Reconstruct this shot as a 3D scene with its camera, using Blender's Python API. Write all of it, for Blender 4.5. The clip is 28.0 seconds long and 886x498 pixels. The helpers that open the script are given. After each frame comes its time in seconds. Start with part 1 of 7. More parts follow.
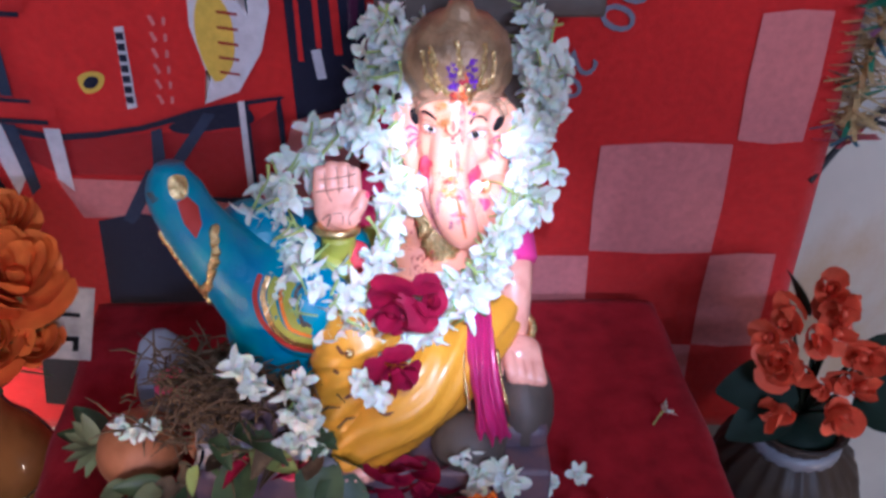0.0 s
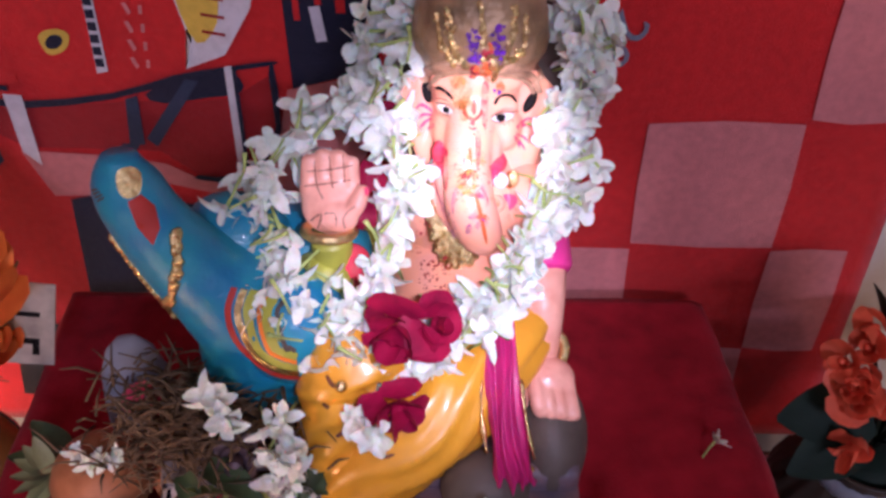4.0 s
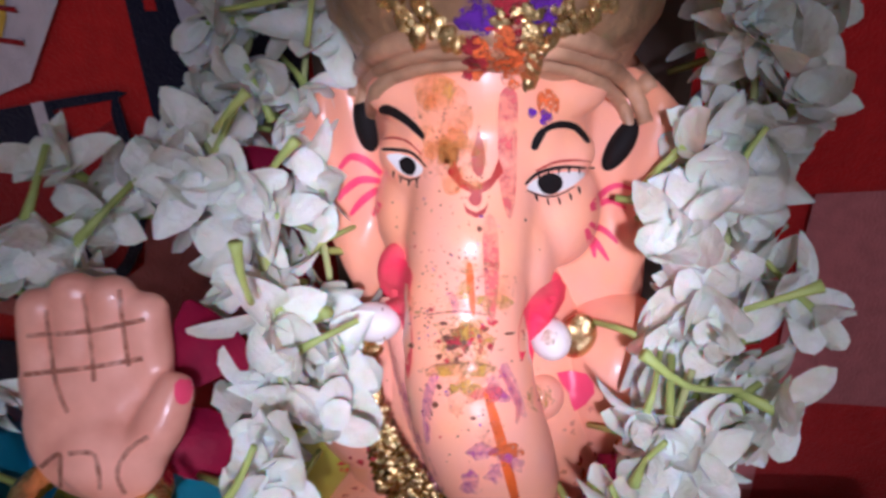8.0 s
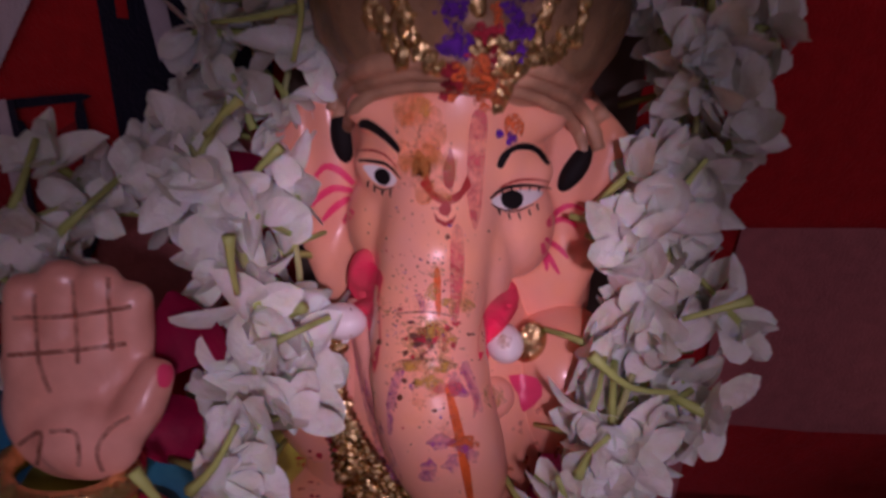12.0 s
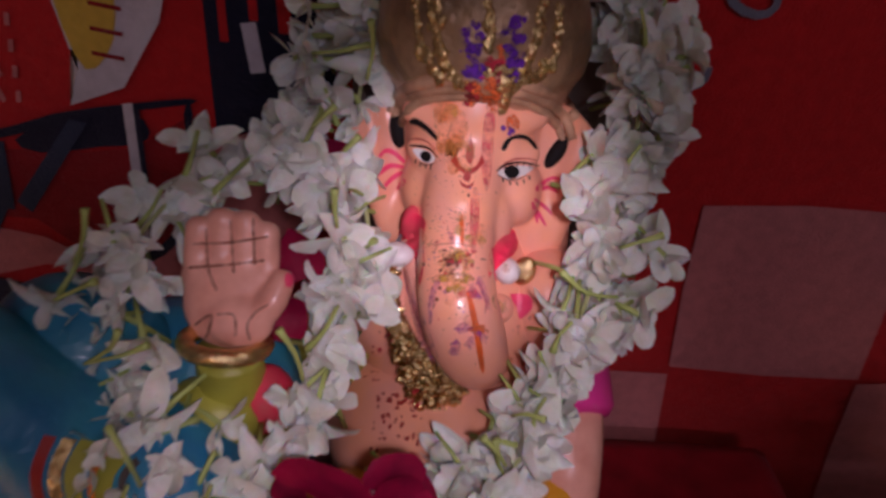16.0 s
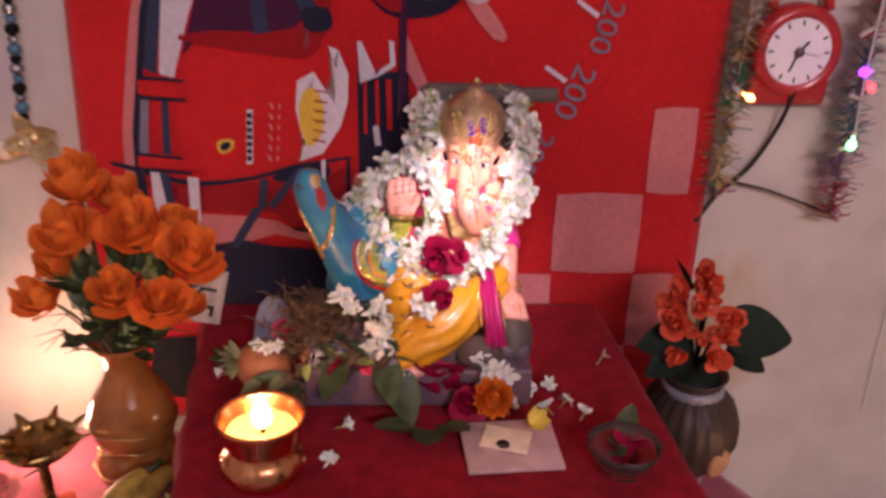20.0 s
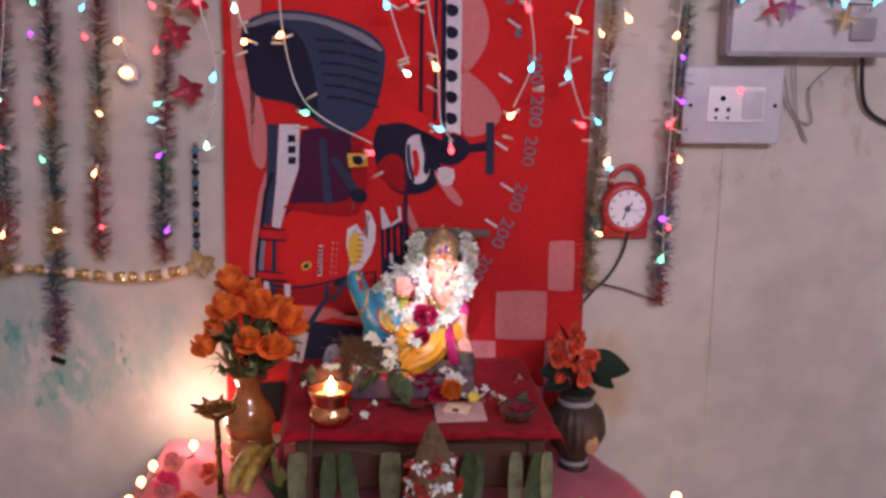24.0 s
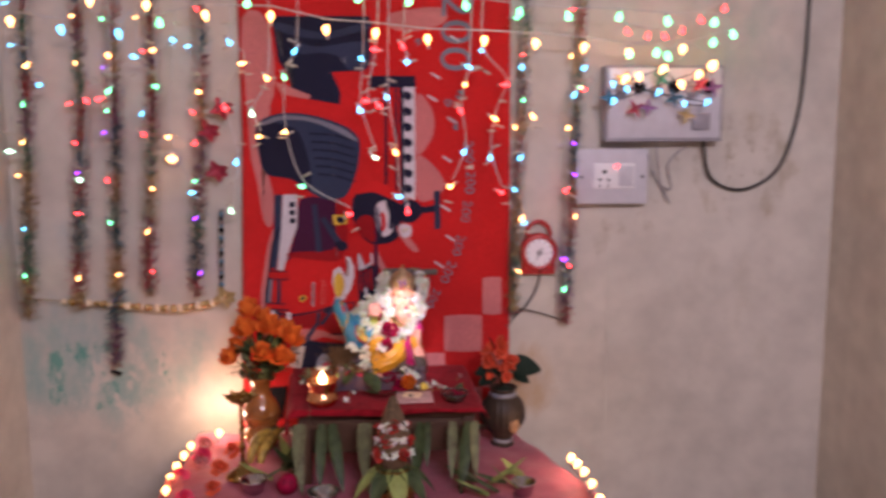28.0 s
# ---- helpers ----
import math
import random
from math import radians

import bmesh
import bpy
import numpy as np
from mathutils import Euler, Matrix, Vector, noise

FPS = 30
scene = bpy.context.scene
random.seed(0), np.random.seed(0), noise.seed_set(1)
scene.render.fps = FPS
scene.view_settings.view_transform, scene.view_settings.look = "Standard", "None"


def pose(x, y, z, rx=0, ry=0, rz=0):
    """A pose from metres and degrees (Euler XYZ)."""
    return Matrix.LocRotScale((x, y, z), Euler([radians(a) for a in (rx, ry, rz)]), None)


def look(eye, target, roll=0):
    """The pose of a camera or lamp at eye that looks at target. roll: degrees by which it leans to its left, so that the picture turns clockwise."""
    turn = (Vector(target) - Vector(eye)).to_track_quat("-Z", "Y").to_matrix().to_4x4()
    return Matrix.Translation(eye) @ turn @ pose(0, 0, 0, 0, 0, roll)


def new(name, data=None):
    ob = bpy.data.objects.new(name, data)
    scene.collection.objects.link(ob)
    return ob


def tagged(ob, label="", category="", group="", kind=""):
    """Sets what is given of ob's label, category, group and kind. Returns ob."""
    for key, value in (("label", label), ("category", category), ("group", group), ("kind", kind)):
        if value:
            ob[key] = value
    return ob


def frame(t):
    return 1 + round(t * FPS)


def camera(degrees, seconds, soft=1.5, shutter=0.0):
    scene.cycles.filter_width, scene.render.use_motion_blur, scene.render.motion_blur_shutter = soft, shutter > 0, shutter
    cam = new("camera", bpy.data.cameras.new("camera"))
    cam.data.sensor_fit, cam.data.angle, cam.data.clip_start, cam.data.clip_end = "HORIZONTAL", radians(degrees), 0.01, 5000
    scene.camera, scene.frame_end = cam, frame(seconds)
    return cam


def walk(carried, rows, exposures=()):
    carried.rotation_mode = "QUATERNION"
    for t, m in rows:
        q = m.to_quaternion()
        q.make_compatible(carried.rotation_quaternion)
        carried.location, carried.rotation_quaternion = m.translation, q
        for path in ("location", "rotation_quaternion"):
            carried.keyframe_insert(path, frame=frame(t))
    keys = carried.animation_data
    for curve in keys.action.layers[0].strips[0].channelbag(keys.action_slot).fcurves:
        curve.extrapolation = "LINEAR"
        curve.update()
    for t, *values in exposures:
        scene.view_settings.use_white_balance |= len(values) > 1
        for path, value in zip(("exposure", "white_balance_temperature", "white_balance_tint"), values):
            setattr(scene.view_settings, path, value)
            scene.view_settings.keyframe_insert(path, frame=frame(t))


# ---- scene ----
cam = camera(54.7, 28.0, soft=3.0, shutter=0.6)
EXPOSURES = [(0, 0.85, 4650, 20), (2.2, 0.9, 4650, 22), (5, 0.6, 5700, 44), (5.7, 0.62, 5500, 30), (6.5, 0.4, 5400, 24), (8, -0.3, 5400, 26), (10.5, -0.75, 5600, 28), (10.9, -0.9, 5900, 50), (11.4, -1.8, 6300, 76), (12.5, -1.75, 6300, 66), (14.5, -1.25, 6300, 44), (15.5, -1.3, 6300, 46), (17.2, -0.8, 6100, 48), (18.5, 0.0, 7200, 50), (19.2, 0.45, 7900, 60), (20.5, 0.98, 6150, 46), (22, 0.97, 5850, 38), (24.5, 0.98, 6050, 38), (26, 0.85, 6150, 40), (27, 0.8, 6150, 40), (28, 1.02, 6350, 38)]
PATH = [
    (0, (0.069, -0.637, 1.12), (0.082, 1.007, -0.018), -0.1),
    (0.5, (0.07, -0.623, 1.112), (0.074, 0.999, -0.058), -0.2),
    (1, (0.075, -0.597, 1.108), (0.079, 1.014, -0.078), -0.3),
    (1.5, (0.074, -0.579, 1.101), (0.061, 1.012, -0.11), -0.4),
    (2, (0.076, -0.568, 1.1), (0.05, 1.033, -0.098), -0.4),
    (2.5, (0.077, -0.561, 1.095), (0.045, 1.045, -0.097), -0.3),
    (4.5, (0.073, -0.526, 1.086), (0.026, 1.043, -0.153), -0.3),
    (5, (0.072, -0.506, 1.07), (0.087, 1.072, -0.159), 1.1),
    (5.5, (0.097, -0.488, 1.051), (0.009, 1.09, -0.175), -0.3),
    (6, (0.076, -0.401, 1.006), (0.067, 1.245, -0.131), 0.7),
    (6.5, (0.079, -0.369, 0.989), (-0.01, 1.268, -0.156), -2.1),
    (7, (0.083, -0.348, 0.98), (-0.016, 1.306, -0.14), -3.0),
    (7.5, (0.081, -0.327, 0.966), (-0.092, 1.359, -0.097), -4.0),
    (8, (0.082, -0.31, 0.958), (-0.037, 1.362, -0.132), -2.4),
    (8.5, (0.072, -0.3, 0.949), (-0.01, 1.386, -0.123), -1.0),
    (9, (0.07, -0.286, 0.944), (0.04, 1.41, -0.117), 1.1),
    (9.5, (0.064, -0.266, 0.948), (0.104, 1.335, -0.25), 3.3),
    (10, (0.054, -0.252, 0.941), (0.16, 1.32, -0.291), 5.5),
    (10.5, (0.067, -0.256, 0.947), (0.205, 1.276, -0.33), 5.8),
    (11, (0.071, -0.269, 0.961), (0.18, 1.344, -0.218), 4.9),
    (11.5, (0.072, -0.302, 0.945), (0.135, 1.452, -0.013), 4.1),
    (12, (0.075, -0.324, 0.962), (0.116, 1.385, -0.075), 3.1),
    (12.5, (0.075, -0.341, 0.973), (0.096, 1.37, -0.062), 2.0),
    (14.5, (0.081, -0.314, 0.943), (-0.061, 1.428, -0.029), 0.2),
    (15, (0.089, -0.34, 0.965), (-0.047, 1.358, -0.084), -0.1),
    (15.5, (0.08, -0.364, 0.978), (0.051, 1.314, -0.109), 1.3),
    (16, (0.074, -0.409, 0.997), (0.061, 1.301, -0.042), 2.5),
    (16.5, (0.058, -0.456, 1.023), (0.192, 1.226, -0.05), 5.6),
    (17, (0.066, -0.492, 1.043), (0.067, 1.154, -0.093), 2.0),
    (17.5, (0.063, -0.527, 1.059), (0.053, 1.105, -0.097), 2.0),
    (18, (0.052, -0.577, 1.081), (0.016, 1.089, -0.025), 1.4),
    (18.5, (0.028, -0.648, 1.095), (0.085, 1.068, 0.07), 0.9),
    (19, (0.029, -0.742, 1.105), (0.099, 1.0, 0.125), 2.2),
    (19.5, (0.033, -0.866, 1.119), (0.039, 0.897, 0.176), 2.8),
    (20, (-0.001, -1.0, 1.146), (0.12, 0.832, 0.353), 1.8),
    (20.5, (-0.011, -1.115, 1.173), (0.087, 0.731, 0.41), 1.8),
    (21, (0.037, -1.246, 1.176), (0.015, 0.614, 0.441), 1.8),
    (21.5, (0.065, -1.375, 1.221), (0.11, 0.495, 0.515), 0.1),
    (22, (0.037, -1.531, 1.235), (0.056, 0.399, 0.711), -0.4),
    (22.5, (0.043, -1.621, 1.243), (0.077, 0.322, 0.771), 1.1),
    (24.5, (0.035, -1.807, 1.27), (0.096, 0.15, 0.86), 0.2),
    (25, (0.022, -1.887, 1.277), (0.072, 0.071, 0.877), -0.2),
    (25.5, (0.052, -2.0, 1.273), (-0.024, -0.031, 0.929), 0.6),
    (26, (0.059, -2.083, 1.295), (0.04, -0.103, 1.009), -0.1),
    (26.5, (0.029, -2.174, 1.313), (0.166, -0.201, 1.016), -0.4),
    (27, (0.031, -2.261, 1.314), (0.083, -0.275, 1.081), -0.0),
    (27.5, (0.102, -2.329, 1.308), (0.039, -0.347, 1.045), 0.6),
    (28, (0.091, -2.383, 1.324), (0.18, -0.405, 1.042), -0.3),
]
walk(cam, [(t, look(eye, target, roll)) for t, eye, target, roll in PATH], EXPOSURES)

# ---- world and light ----
world = bpy.data.worlds.new("world")
scene.world = world
world.use_nodes = True
bg = world.node_tree.nodes["Background"]
bg.inputs[0].default_value = (0.75, 0.8, 1.0, 1)
bg.inputs[1].default_value = 0.03


def lamp(name, kind, m, energy, color, size=0.1, size_y=None, spot=None):
    d = bpy.data.lights.new(name, kind)
    d.energy, d.color = energy, color
    if kind == "AREA":
        d.shape = "RECTANGLE"
        d.size, d.size_y = size, size_y or size
    else:
        d.shadow_soft_size = size
    if spot:
        d.spot_size, d.spot_blend = radians(spot), 1.0
    ob = new(name, d)
    ob.matrix_world = m
    return ob


# unseen room lamp, assumed and added behind the camera without a fixture
lamp("unseen_room_light", "AREA", look((0.9, -3.4, 2.35), (0.1, 0, 0.9)), 24, (0.95, 0.95, 1.0), 1.2, 0.12)
# fixed spots added in place of a torch that moves with the camera
lamp("torch_standin_spill", "SPOT", look((0.100, -0.47, 1.04), (0.070, -0.212, 0.815)), 3.3, (1.0, 0.93, 0.92), 0.008, spot=39)
lamp("torch_standin_core", "SPOT", look((0.100, -0.47, 1.04), (0.081, -0.16, 0.868)), 5.0, (1.0, 0.92, 0.92), 0.008, spot=19)


# ---- materials ----
def mat(name, color, rough=0.6, metal=0.0, var=0.12, scale=30, bump=0.15, bscale=None, spec=0.5, sheen=0.0, emit=0.0, alpha=None, stain=None, stain_scale=4, sss=0.0, coat=0.0):
    """A surface: a base colour with large and fine variation, roughness variation and fine relief."""
    m = bpy.data.materials.new(name)
    m.use_nodes = True
    nt = m.node_tree
    N, L = nt.nodes, nt.links
    b = N["Principled BSDF"]
    tc = N.new("ShaderNodeTexCoord")
    info = N.new("ShaderNodeObjectInfo")
    add = N.new("ShaderNodeVectorMath")
    add.operation = "ADD"
    sc = N.new("ShaderNodeVectorMath")
    sc.operation = "SCALE"
    sc.inputs["Scale"].default_value = 7.0
    comb = N.new("ShaderNodeCombineXYZ")
    for i in range(3):
        L.new(info.outputs["Random"], comb.inputs[i])
    L.new(comb.outputs[0], sc.inputs[0])
    L.new(tc.outputs["Object"], add.inputs[0])
    L.new(sc.outputs[0], add.inputs[1])
    n1 = N.new("ShaderNodeTexNoise")
    n1.inputs["Scale"].default_value, n1.inputs["Detail"].default_value = scale, 6
    n2 = N.new("ShaderNodeTexNoise")
    n2.inputs["Scale"].default_value, n2.inputs["Detail"].default_value = stain_scale, 4
    L.new(add.outputs[0], n1.inputs["Vector"])
    L.new(add.outputs[0], n2.inputs["Vector"])
    c = Vector(color[:3])
    hsv = N.new("ShaderNodeMix")
    hsv.data_type = "RGBA"
    dark = stain or tuple(max(0.0, v * (1 - 2.2 * var)) for v in c)
    hsv.inputs[6].default_value = (*[min(1, v * (1 + var)) for v in c], 1)
    hsv.inputs[7].default_value = (*dark[:3], 1)
    r1 = N.new("ShaderNodeMapRange")
    r1.inputs[1].default_value, r1.inputs[2].default_value = 0.35, 0.75
    L.new(n2.outputs[0], r1.inputs[0])
    mul = N.new("ShaderNodeMath")
    mul.operation = "MULTIPLY_ADD"
    mul.inputs[1].default_value = 0.6
    r2 = N.new("ShaderNodeMapRange")
    r2.inputs[1].default_value, r2.inputs[2].default_value, r2.inputs[3].default_value, r2.inputs[4].default_value = 0.3, 0.7, -0.15, 0.45
    L.new(n1.outputs[0], r2.inputs[0])
    L.new(r1.outputs[0], mul.inputs[0])
    L.new(r2.outputs[0], mul.inputs[2])
    mul.use_clamp = True
    L.new(mul.outputs[0], hsv.inputs[0])
    L.new(hsv.outputs[2], b.inputs["Base Color"])
    b.inputs["Metallic"].default_value = metal
    b.inputs["Specular IOR Level"].default_value = spec
    rr = N.new("ShaderNodeMapRange")
    rr.inputs[3].default_value, rr.inputs[4].default_value = max(0.02, rough - 0.1), min(1, rough + 0.1)
    L.new(n1.outputs[0], rr.inputs[0])
    L.new(rr.outputs[0], b.inputs["Roughness"])
    if sheen:
        b.inputs["Sheen Weight"].default_value = sheen
    if coat:
        b.inputs["Coat Weight"].default_value, b.inputs["Coat Roughness"].default_value = coat, 0.12
    if sss:
        b.inputs["Subsurface Weight"].default_value, b.inputs["Subsurface Scale"].default_value = sss, 0.004
    if emit:
        b.inputs["Emission Color"].default_value, b.inputs["Emission Strength"].default_value = (*c, 1), emit
    if alpha is not None:
        b.inputs["Transmission Weight"].default_value = alpha
    if bump:
        nb = N.new("ShaderNodeTexNoise")
        nb.inputs["Scale"].default_value, nb.inputs["Detail"].default_value = bscale or scale * 4, 5
        L.new(add.outputs[0], nb.inputs["Vector"])
        bp = N.new("ShaderNodeBump")
        bp.inputs["Strength"].default_value, bp.inputs["Distance"].default_value = bump, 0.002
        L.new(nb.outputs[0], bp.inputs["Height"])
        L.new(bp.outputs[0], b.inputs["Normal"])
    return m


TERRY = dict(rough=0.95, scale=160, bump=0.6, bscale=900, sheen=0.25, spec=0.2, var=0.1)
M_RED = mat("towel_red", (0.62, 0.018, 0.014), **TERRY)
M_PINK = mat("towel_pink", (0.63, 0.20, 0.19), **TERRY)
M_NAVY = mat("towel_navy", (0.012, 0.013, 0.035), **TERRY)
M_TBLACK = mat("towel_black", (0.005, 0.005, 0.007), **TERRY)
M_BLUEGREY = mat("towel_bluegrey", (0.03, 0.042, 0.085), **TERRY)
M_WHITE = mat("towel_white", (0.66, 0.62, 0.66), **TERRY)
M_GREY = mat("towel_grey", (0.2, 0.2, 0.25), **TERRY)
M_YELLOW = mat("towel_yellow", (0.75, 0.50, 0.06), **TERRY)
M_PURPLE = mat("towel_purple", (0.06, 0.008, 0.04), **TERRY)
M_DKRED = mat("towel_dark_red", (0.33, 0.008, 0.01), **TERRY)
M_CLOTH = mat("table_cloth_red", (0.32, 0.009, 0.016), rough=0.9, scale=60, bump=0.35, bscale=500, sheen=0.05, spec=0.12, var=0.22, stain_scale=9)
M_WALL = mat("wall_paint", (0.60, 0.55, 0.47), rough=0.75, scale=14, bump=0.25, bscale=60, var=0.1, stain_scale=2.2)
M_FLOOR = mat("floor", (0.3, 0.27, 0.24), rough=0.5, scale=8)
M_CEIL = mat("ceiling_paint", (0.75, 0.74, 0.7), rough=0.9, scale=8)
M_WOOD = mat("dark_wood", (0.09, 0.04, 0.02), rough=0.55, scale=40)
M_PINKCLOTH = mat("pink_cloth", (0.396, 0.072, 0.115), rough=0.8, scale=40, bump=0.3, bscale=500, sheen=0.2)


# ---- mesh helpers ----
def link(name, bm, material, parent=None, label="", smooth=True):
    me = bpy.data.meshes.new(name)
    bm.normal_update()
    bm.to_mesh(me)
    bm.free()
    for m in material if isinstance(material, (list, tuple)) else [material]:
        me.materials.append(m)
    if smooth:
        me.polygons.foreach_set("use_smooth", [True] * len(me.polygons))
    ob = new(name, me)
    if parent:
        ob.parent = parent
    if label:
        tagged(ob, label)
    return ob


def part(name, bm, material, parent, label="", smooth=True):
    return link(name, bm, material, parent, label, smooth)


def thing(name, loc, label, category, group="", kind="", rot=(0, 0, 0)):
    ob = new(name)
    ob.empty_display_size = 0.02
    ob.matrix_basis = pose(*loc, *rot)
    return tagged(ob, label, category, group, kind)


def box(sx, sy, sz, c=(0, 0, 0), bevel=0.0, seg=2, bm=None):
    bm2 = bmesh.new()
    bmesh.ops.create_cube(bm2, size=1)
    bmesh.ops.transform(bm2, matrix=Matrix.Translation(c) @ Matrix.Diagonal((sx, sy, sz, 1)), verts=bm2.verts)
    if bevel:
        bmesh.ops.bevel(bm2, geom=bm2.edges[:], offset=bevel, segments=seg, affect="EDGES", profile=0.6)
    return merge(bm, bm2)


def merge(bm, bm2):
    if bm is None:
        return bm2
    me = bpy.data.meshes.new("tmp")
    bm2.to_mesh(me)
    bm2.free()
    bm.from_mesh(me)
    bpy.data.meshes.remove(me)
    return bm


def lathe(profile, n=40, bm=None, c=(0, 0, 0), wobble=None):
    """Turns a profile of (radius, height) round the z axis."""
    bm = bm or bmesh.new()
    rings = []
    for r, z in profile:
        ring = []
        for i in range(n):
            a = 2 * math.pi * i / n
            k = wobble(a, z) if wobble else 1
            ring.append(bm.verts.new((c[0] + r * k * math.cos(a), c[1] + r * k * math.sin(a), c[2] + z)))
        rings.append(ring)
    for a, b in zip(rings, rings[1:]):
        for i in range(n):
            bm.faces.new((a[i], a[(i + 1) % n], b[(i + 1) % n], b[i]))
    if profile[0][0] > 1e-5:
        bm.faces.new(rings[0][::-1])
    if profile[-1][0] > 1e-5:
        bm.faces.new(rings[-1])
    return bm


def spline(pts, n=8, closed=False):
    """Catmull-Rom points through pts."""
    P = [Vector(p) for p in pts]
    out, m = [], len(P)
    for i in range(m if closed else m - 1):
        a, b, c, d = (P[(i + k) % m] if closed else P[min(max(i + k, 0), m - 1)] for k in (-1, 0, 1, 2))
        for j in range(n):
            t = j / n
            out.append(0.5 * (2 * b + (c - a) * t + (2 * a - 5 * b + 4 * c - d) * t * t + (3 * b - a - 3 * c + d) * t ** 3))
    if not closed:
        out.append(P[-1].copy())
    return out


def tube(pts, radii, n=10, bm=None, flat=1.0, cap=True):
    """A round bar along pts with a radius (or one for each point)."""
    bm = bm or bmesh.new()
    P = [Vector(p) for p in pts]
    if not isinstance(radii, (list, tuple)):
        radii = [radii] * len(P)
    up = Vector((0.13, 0.31, 0.94)).normalized()
    rings = []
    for i, p in enumerate(P):
        d = (P[min(i + 1, len(P) - 1)] - P[max(i - 1, 0)]).normalized()
        u = d.cross(up)
        if u.length < 1e-3:
            u = d.cross(Vector((1, 0, 0)))
        u.normalize()
        v = u.cross(d).normalized()
        rings.append([bm.verts.new(p + radii[i] * (math.cos(a) * u + flat * math.sin(a) * v)) for a in (2 * math.pi * k / n for k in range(n))])
    for a, b in zip(rings, rings[1:]):
        for i in range(n):
            bm.faces.new((a[i], b[i], b[(i + 1) % n], a[(i + 1) % n]))
    if cap:
        bm.faces.new(rings[0])
        bm.faces.new(rings[-1][::-1])
    return bm


def ball(r, c=(0, 0, 0), s=(1, 1, 1), bm=None, u=20, v=14, m=None):
    bm2 = bmesh.new()
    bmesh.ops.create_uvsphere(bm2, u_segments=u, v_segments=v, radius=r)
    bmesh.ops.transform(bm2, matrix=Matrix.Translation(c) @ (m or Matrix()) @ Matrix.Diagonal((*s, 1)), verts=bm2.verts)
    return merge(bm, bm2)


# ---- the room ----
def wall(name, size, c, label):
    return tagged(link(name, box(*size, c), M_WALL, smooth=False), label, "wall", kind="structure")


def stained(name):
    """The wall paint with patches of old green paint and damp and a painted vase shadow, in places of their own."""
    m = M_WALL.copy()
    m.name = name
    N, L = m.node_tree.nodes, m.node_tree.links
    b = N["Principled BSDF"]
    base = b.inputs["Base Color"].links[0].from_socket
    tc = N.new("ShaderNodeTexCoord")
    # patch at (0.45, 0.60): a brown stain plus the right vase's painted shadow
    for (cx, cz, rx, rz), col, sc, lo, hi in (((-0.76, 0.68, 0.38, 0.26), (0.28, 0.44, 0.40), 6, 0.36, 0.58), ((-0.78, 0.64, 0.34, 0.19), (0.09, 0.34, 0.27), 13, 0.53, 0.60), ((-0.72, 0.60, 0.30, 0.2), (0.66, 0.60, 0.52), 11, 0.50, 0.55), ((-0.85, 0.9, 0.35, 0.3), (0.42, 0.50, 0.48), 5, 0.5, 0.75), ((1.05, 1.2, 0.28, 0.3), (0.34, 0.26, 0.14), 8, 0.52, 0.7), ((1.0, 1.6, 0.25, 0.25), (0.30, 0.40, 0.34), 6, 0.45, 0.7), ((0.62, 1.02, 0.18, 0.1), (0.38, 0.30, 0.2), 9, 0.5, 0.72), ((0.45, 0.60, 0.10, 0.15), (0.48, 0.34, 0.2), 7, 0.36, 0.6), ((1.0, 0.75, 0.3, 0.35), (0.46, 0.40, 0.30), 5, 0.5, 0.8), ((1.0, 1.22, 0.30, 0.22), (0.27, 0.20, 0.10), 17, 0.54, 0.68), ((0.98, 1.5, 0.32, 0.2), (0.40, 0.41, 0.36), 9, 0.42, 0.7), ((0.72, 1.08, 0.22, 0.10), (0.33, 0.25, 0.15), 15, 0.52, 0.7)):
        mp = N.new("ShaderNodeMapping")
        mp.inputs["Location"].default_value = (-cx / rx, 0, -cz / rz)
        mp.inputs["Scale"].default_value = (1 / rx, 0, 1 / rz)
        L.new(tc.outputs["Object"], mp.inputs[0])
        ln = N.new("ShaderNodeVectorMath")
        ln.operation = "LENGTH"
        L.new(mp.outputs[0], ln.inputs[0])
        fall = N.new("ShaderNodeMapRange")
        fall.inputs[1].default_value, fall.inputs[2].default_value, fall.inputs[3].default_value, fall.inputs[4].default_value = 0.5, 1.15, 0.0, 0.4
        L.new(ln.outputs["Value"], fall.inputs[0])
        n = N.new("ShaderNodeTexNoise")
        n.inputs["Scale"].default_value, n.inputs["Detail"].default_value, n.inputs["Roughness"].default_value = sc, 8, 0.65
        st = N.new("ShaderNodeMapping")
        st.inputs["Scale"].default_value = (1.25, 1, 0.7)
        L.new(tc.outputs["Object"], st.inputs[0])
        L.new(st.outputs[0], n.inputs["Vector"])
        d = N.new("ShaderNodeMath")
        d.operation = "SUBTRACT"
        L.new(n.outputs[0], d.inputs[0])
        L.new(fall.outputs[0], d.inputs[1])
        k = N.new("ShaderNodeMapRange")
        k.inputs[1].default_value, k.inputs[2].default_value, k.inputs[4].default_value = lo, hi, 0.85
        L.new(d.outputs[0], k.inputs[0])
        mx = N.new("ShaderNodeMix")
        mx.data_type = "RGBA"
        L.new(k.outputs[0], mx.inputs[0])
        L.new(base, mx.inputs[6])
        mx.inputs[7].default_value = (*col, 1)
        base = mx.outputs[2]
    L.new(base, b.inputs["Base Color"])
    return m


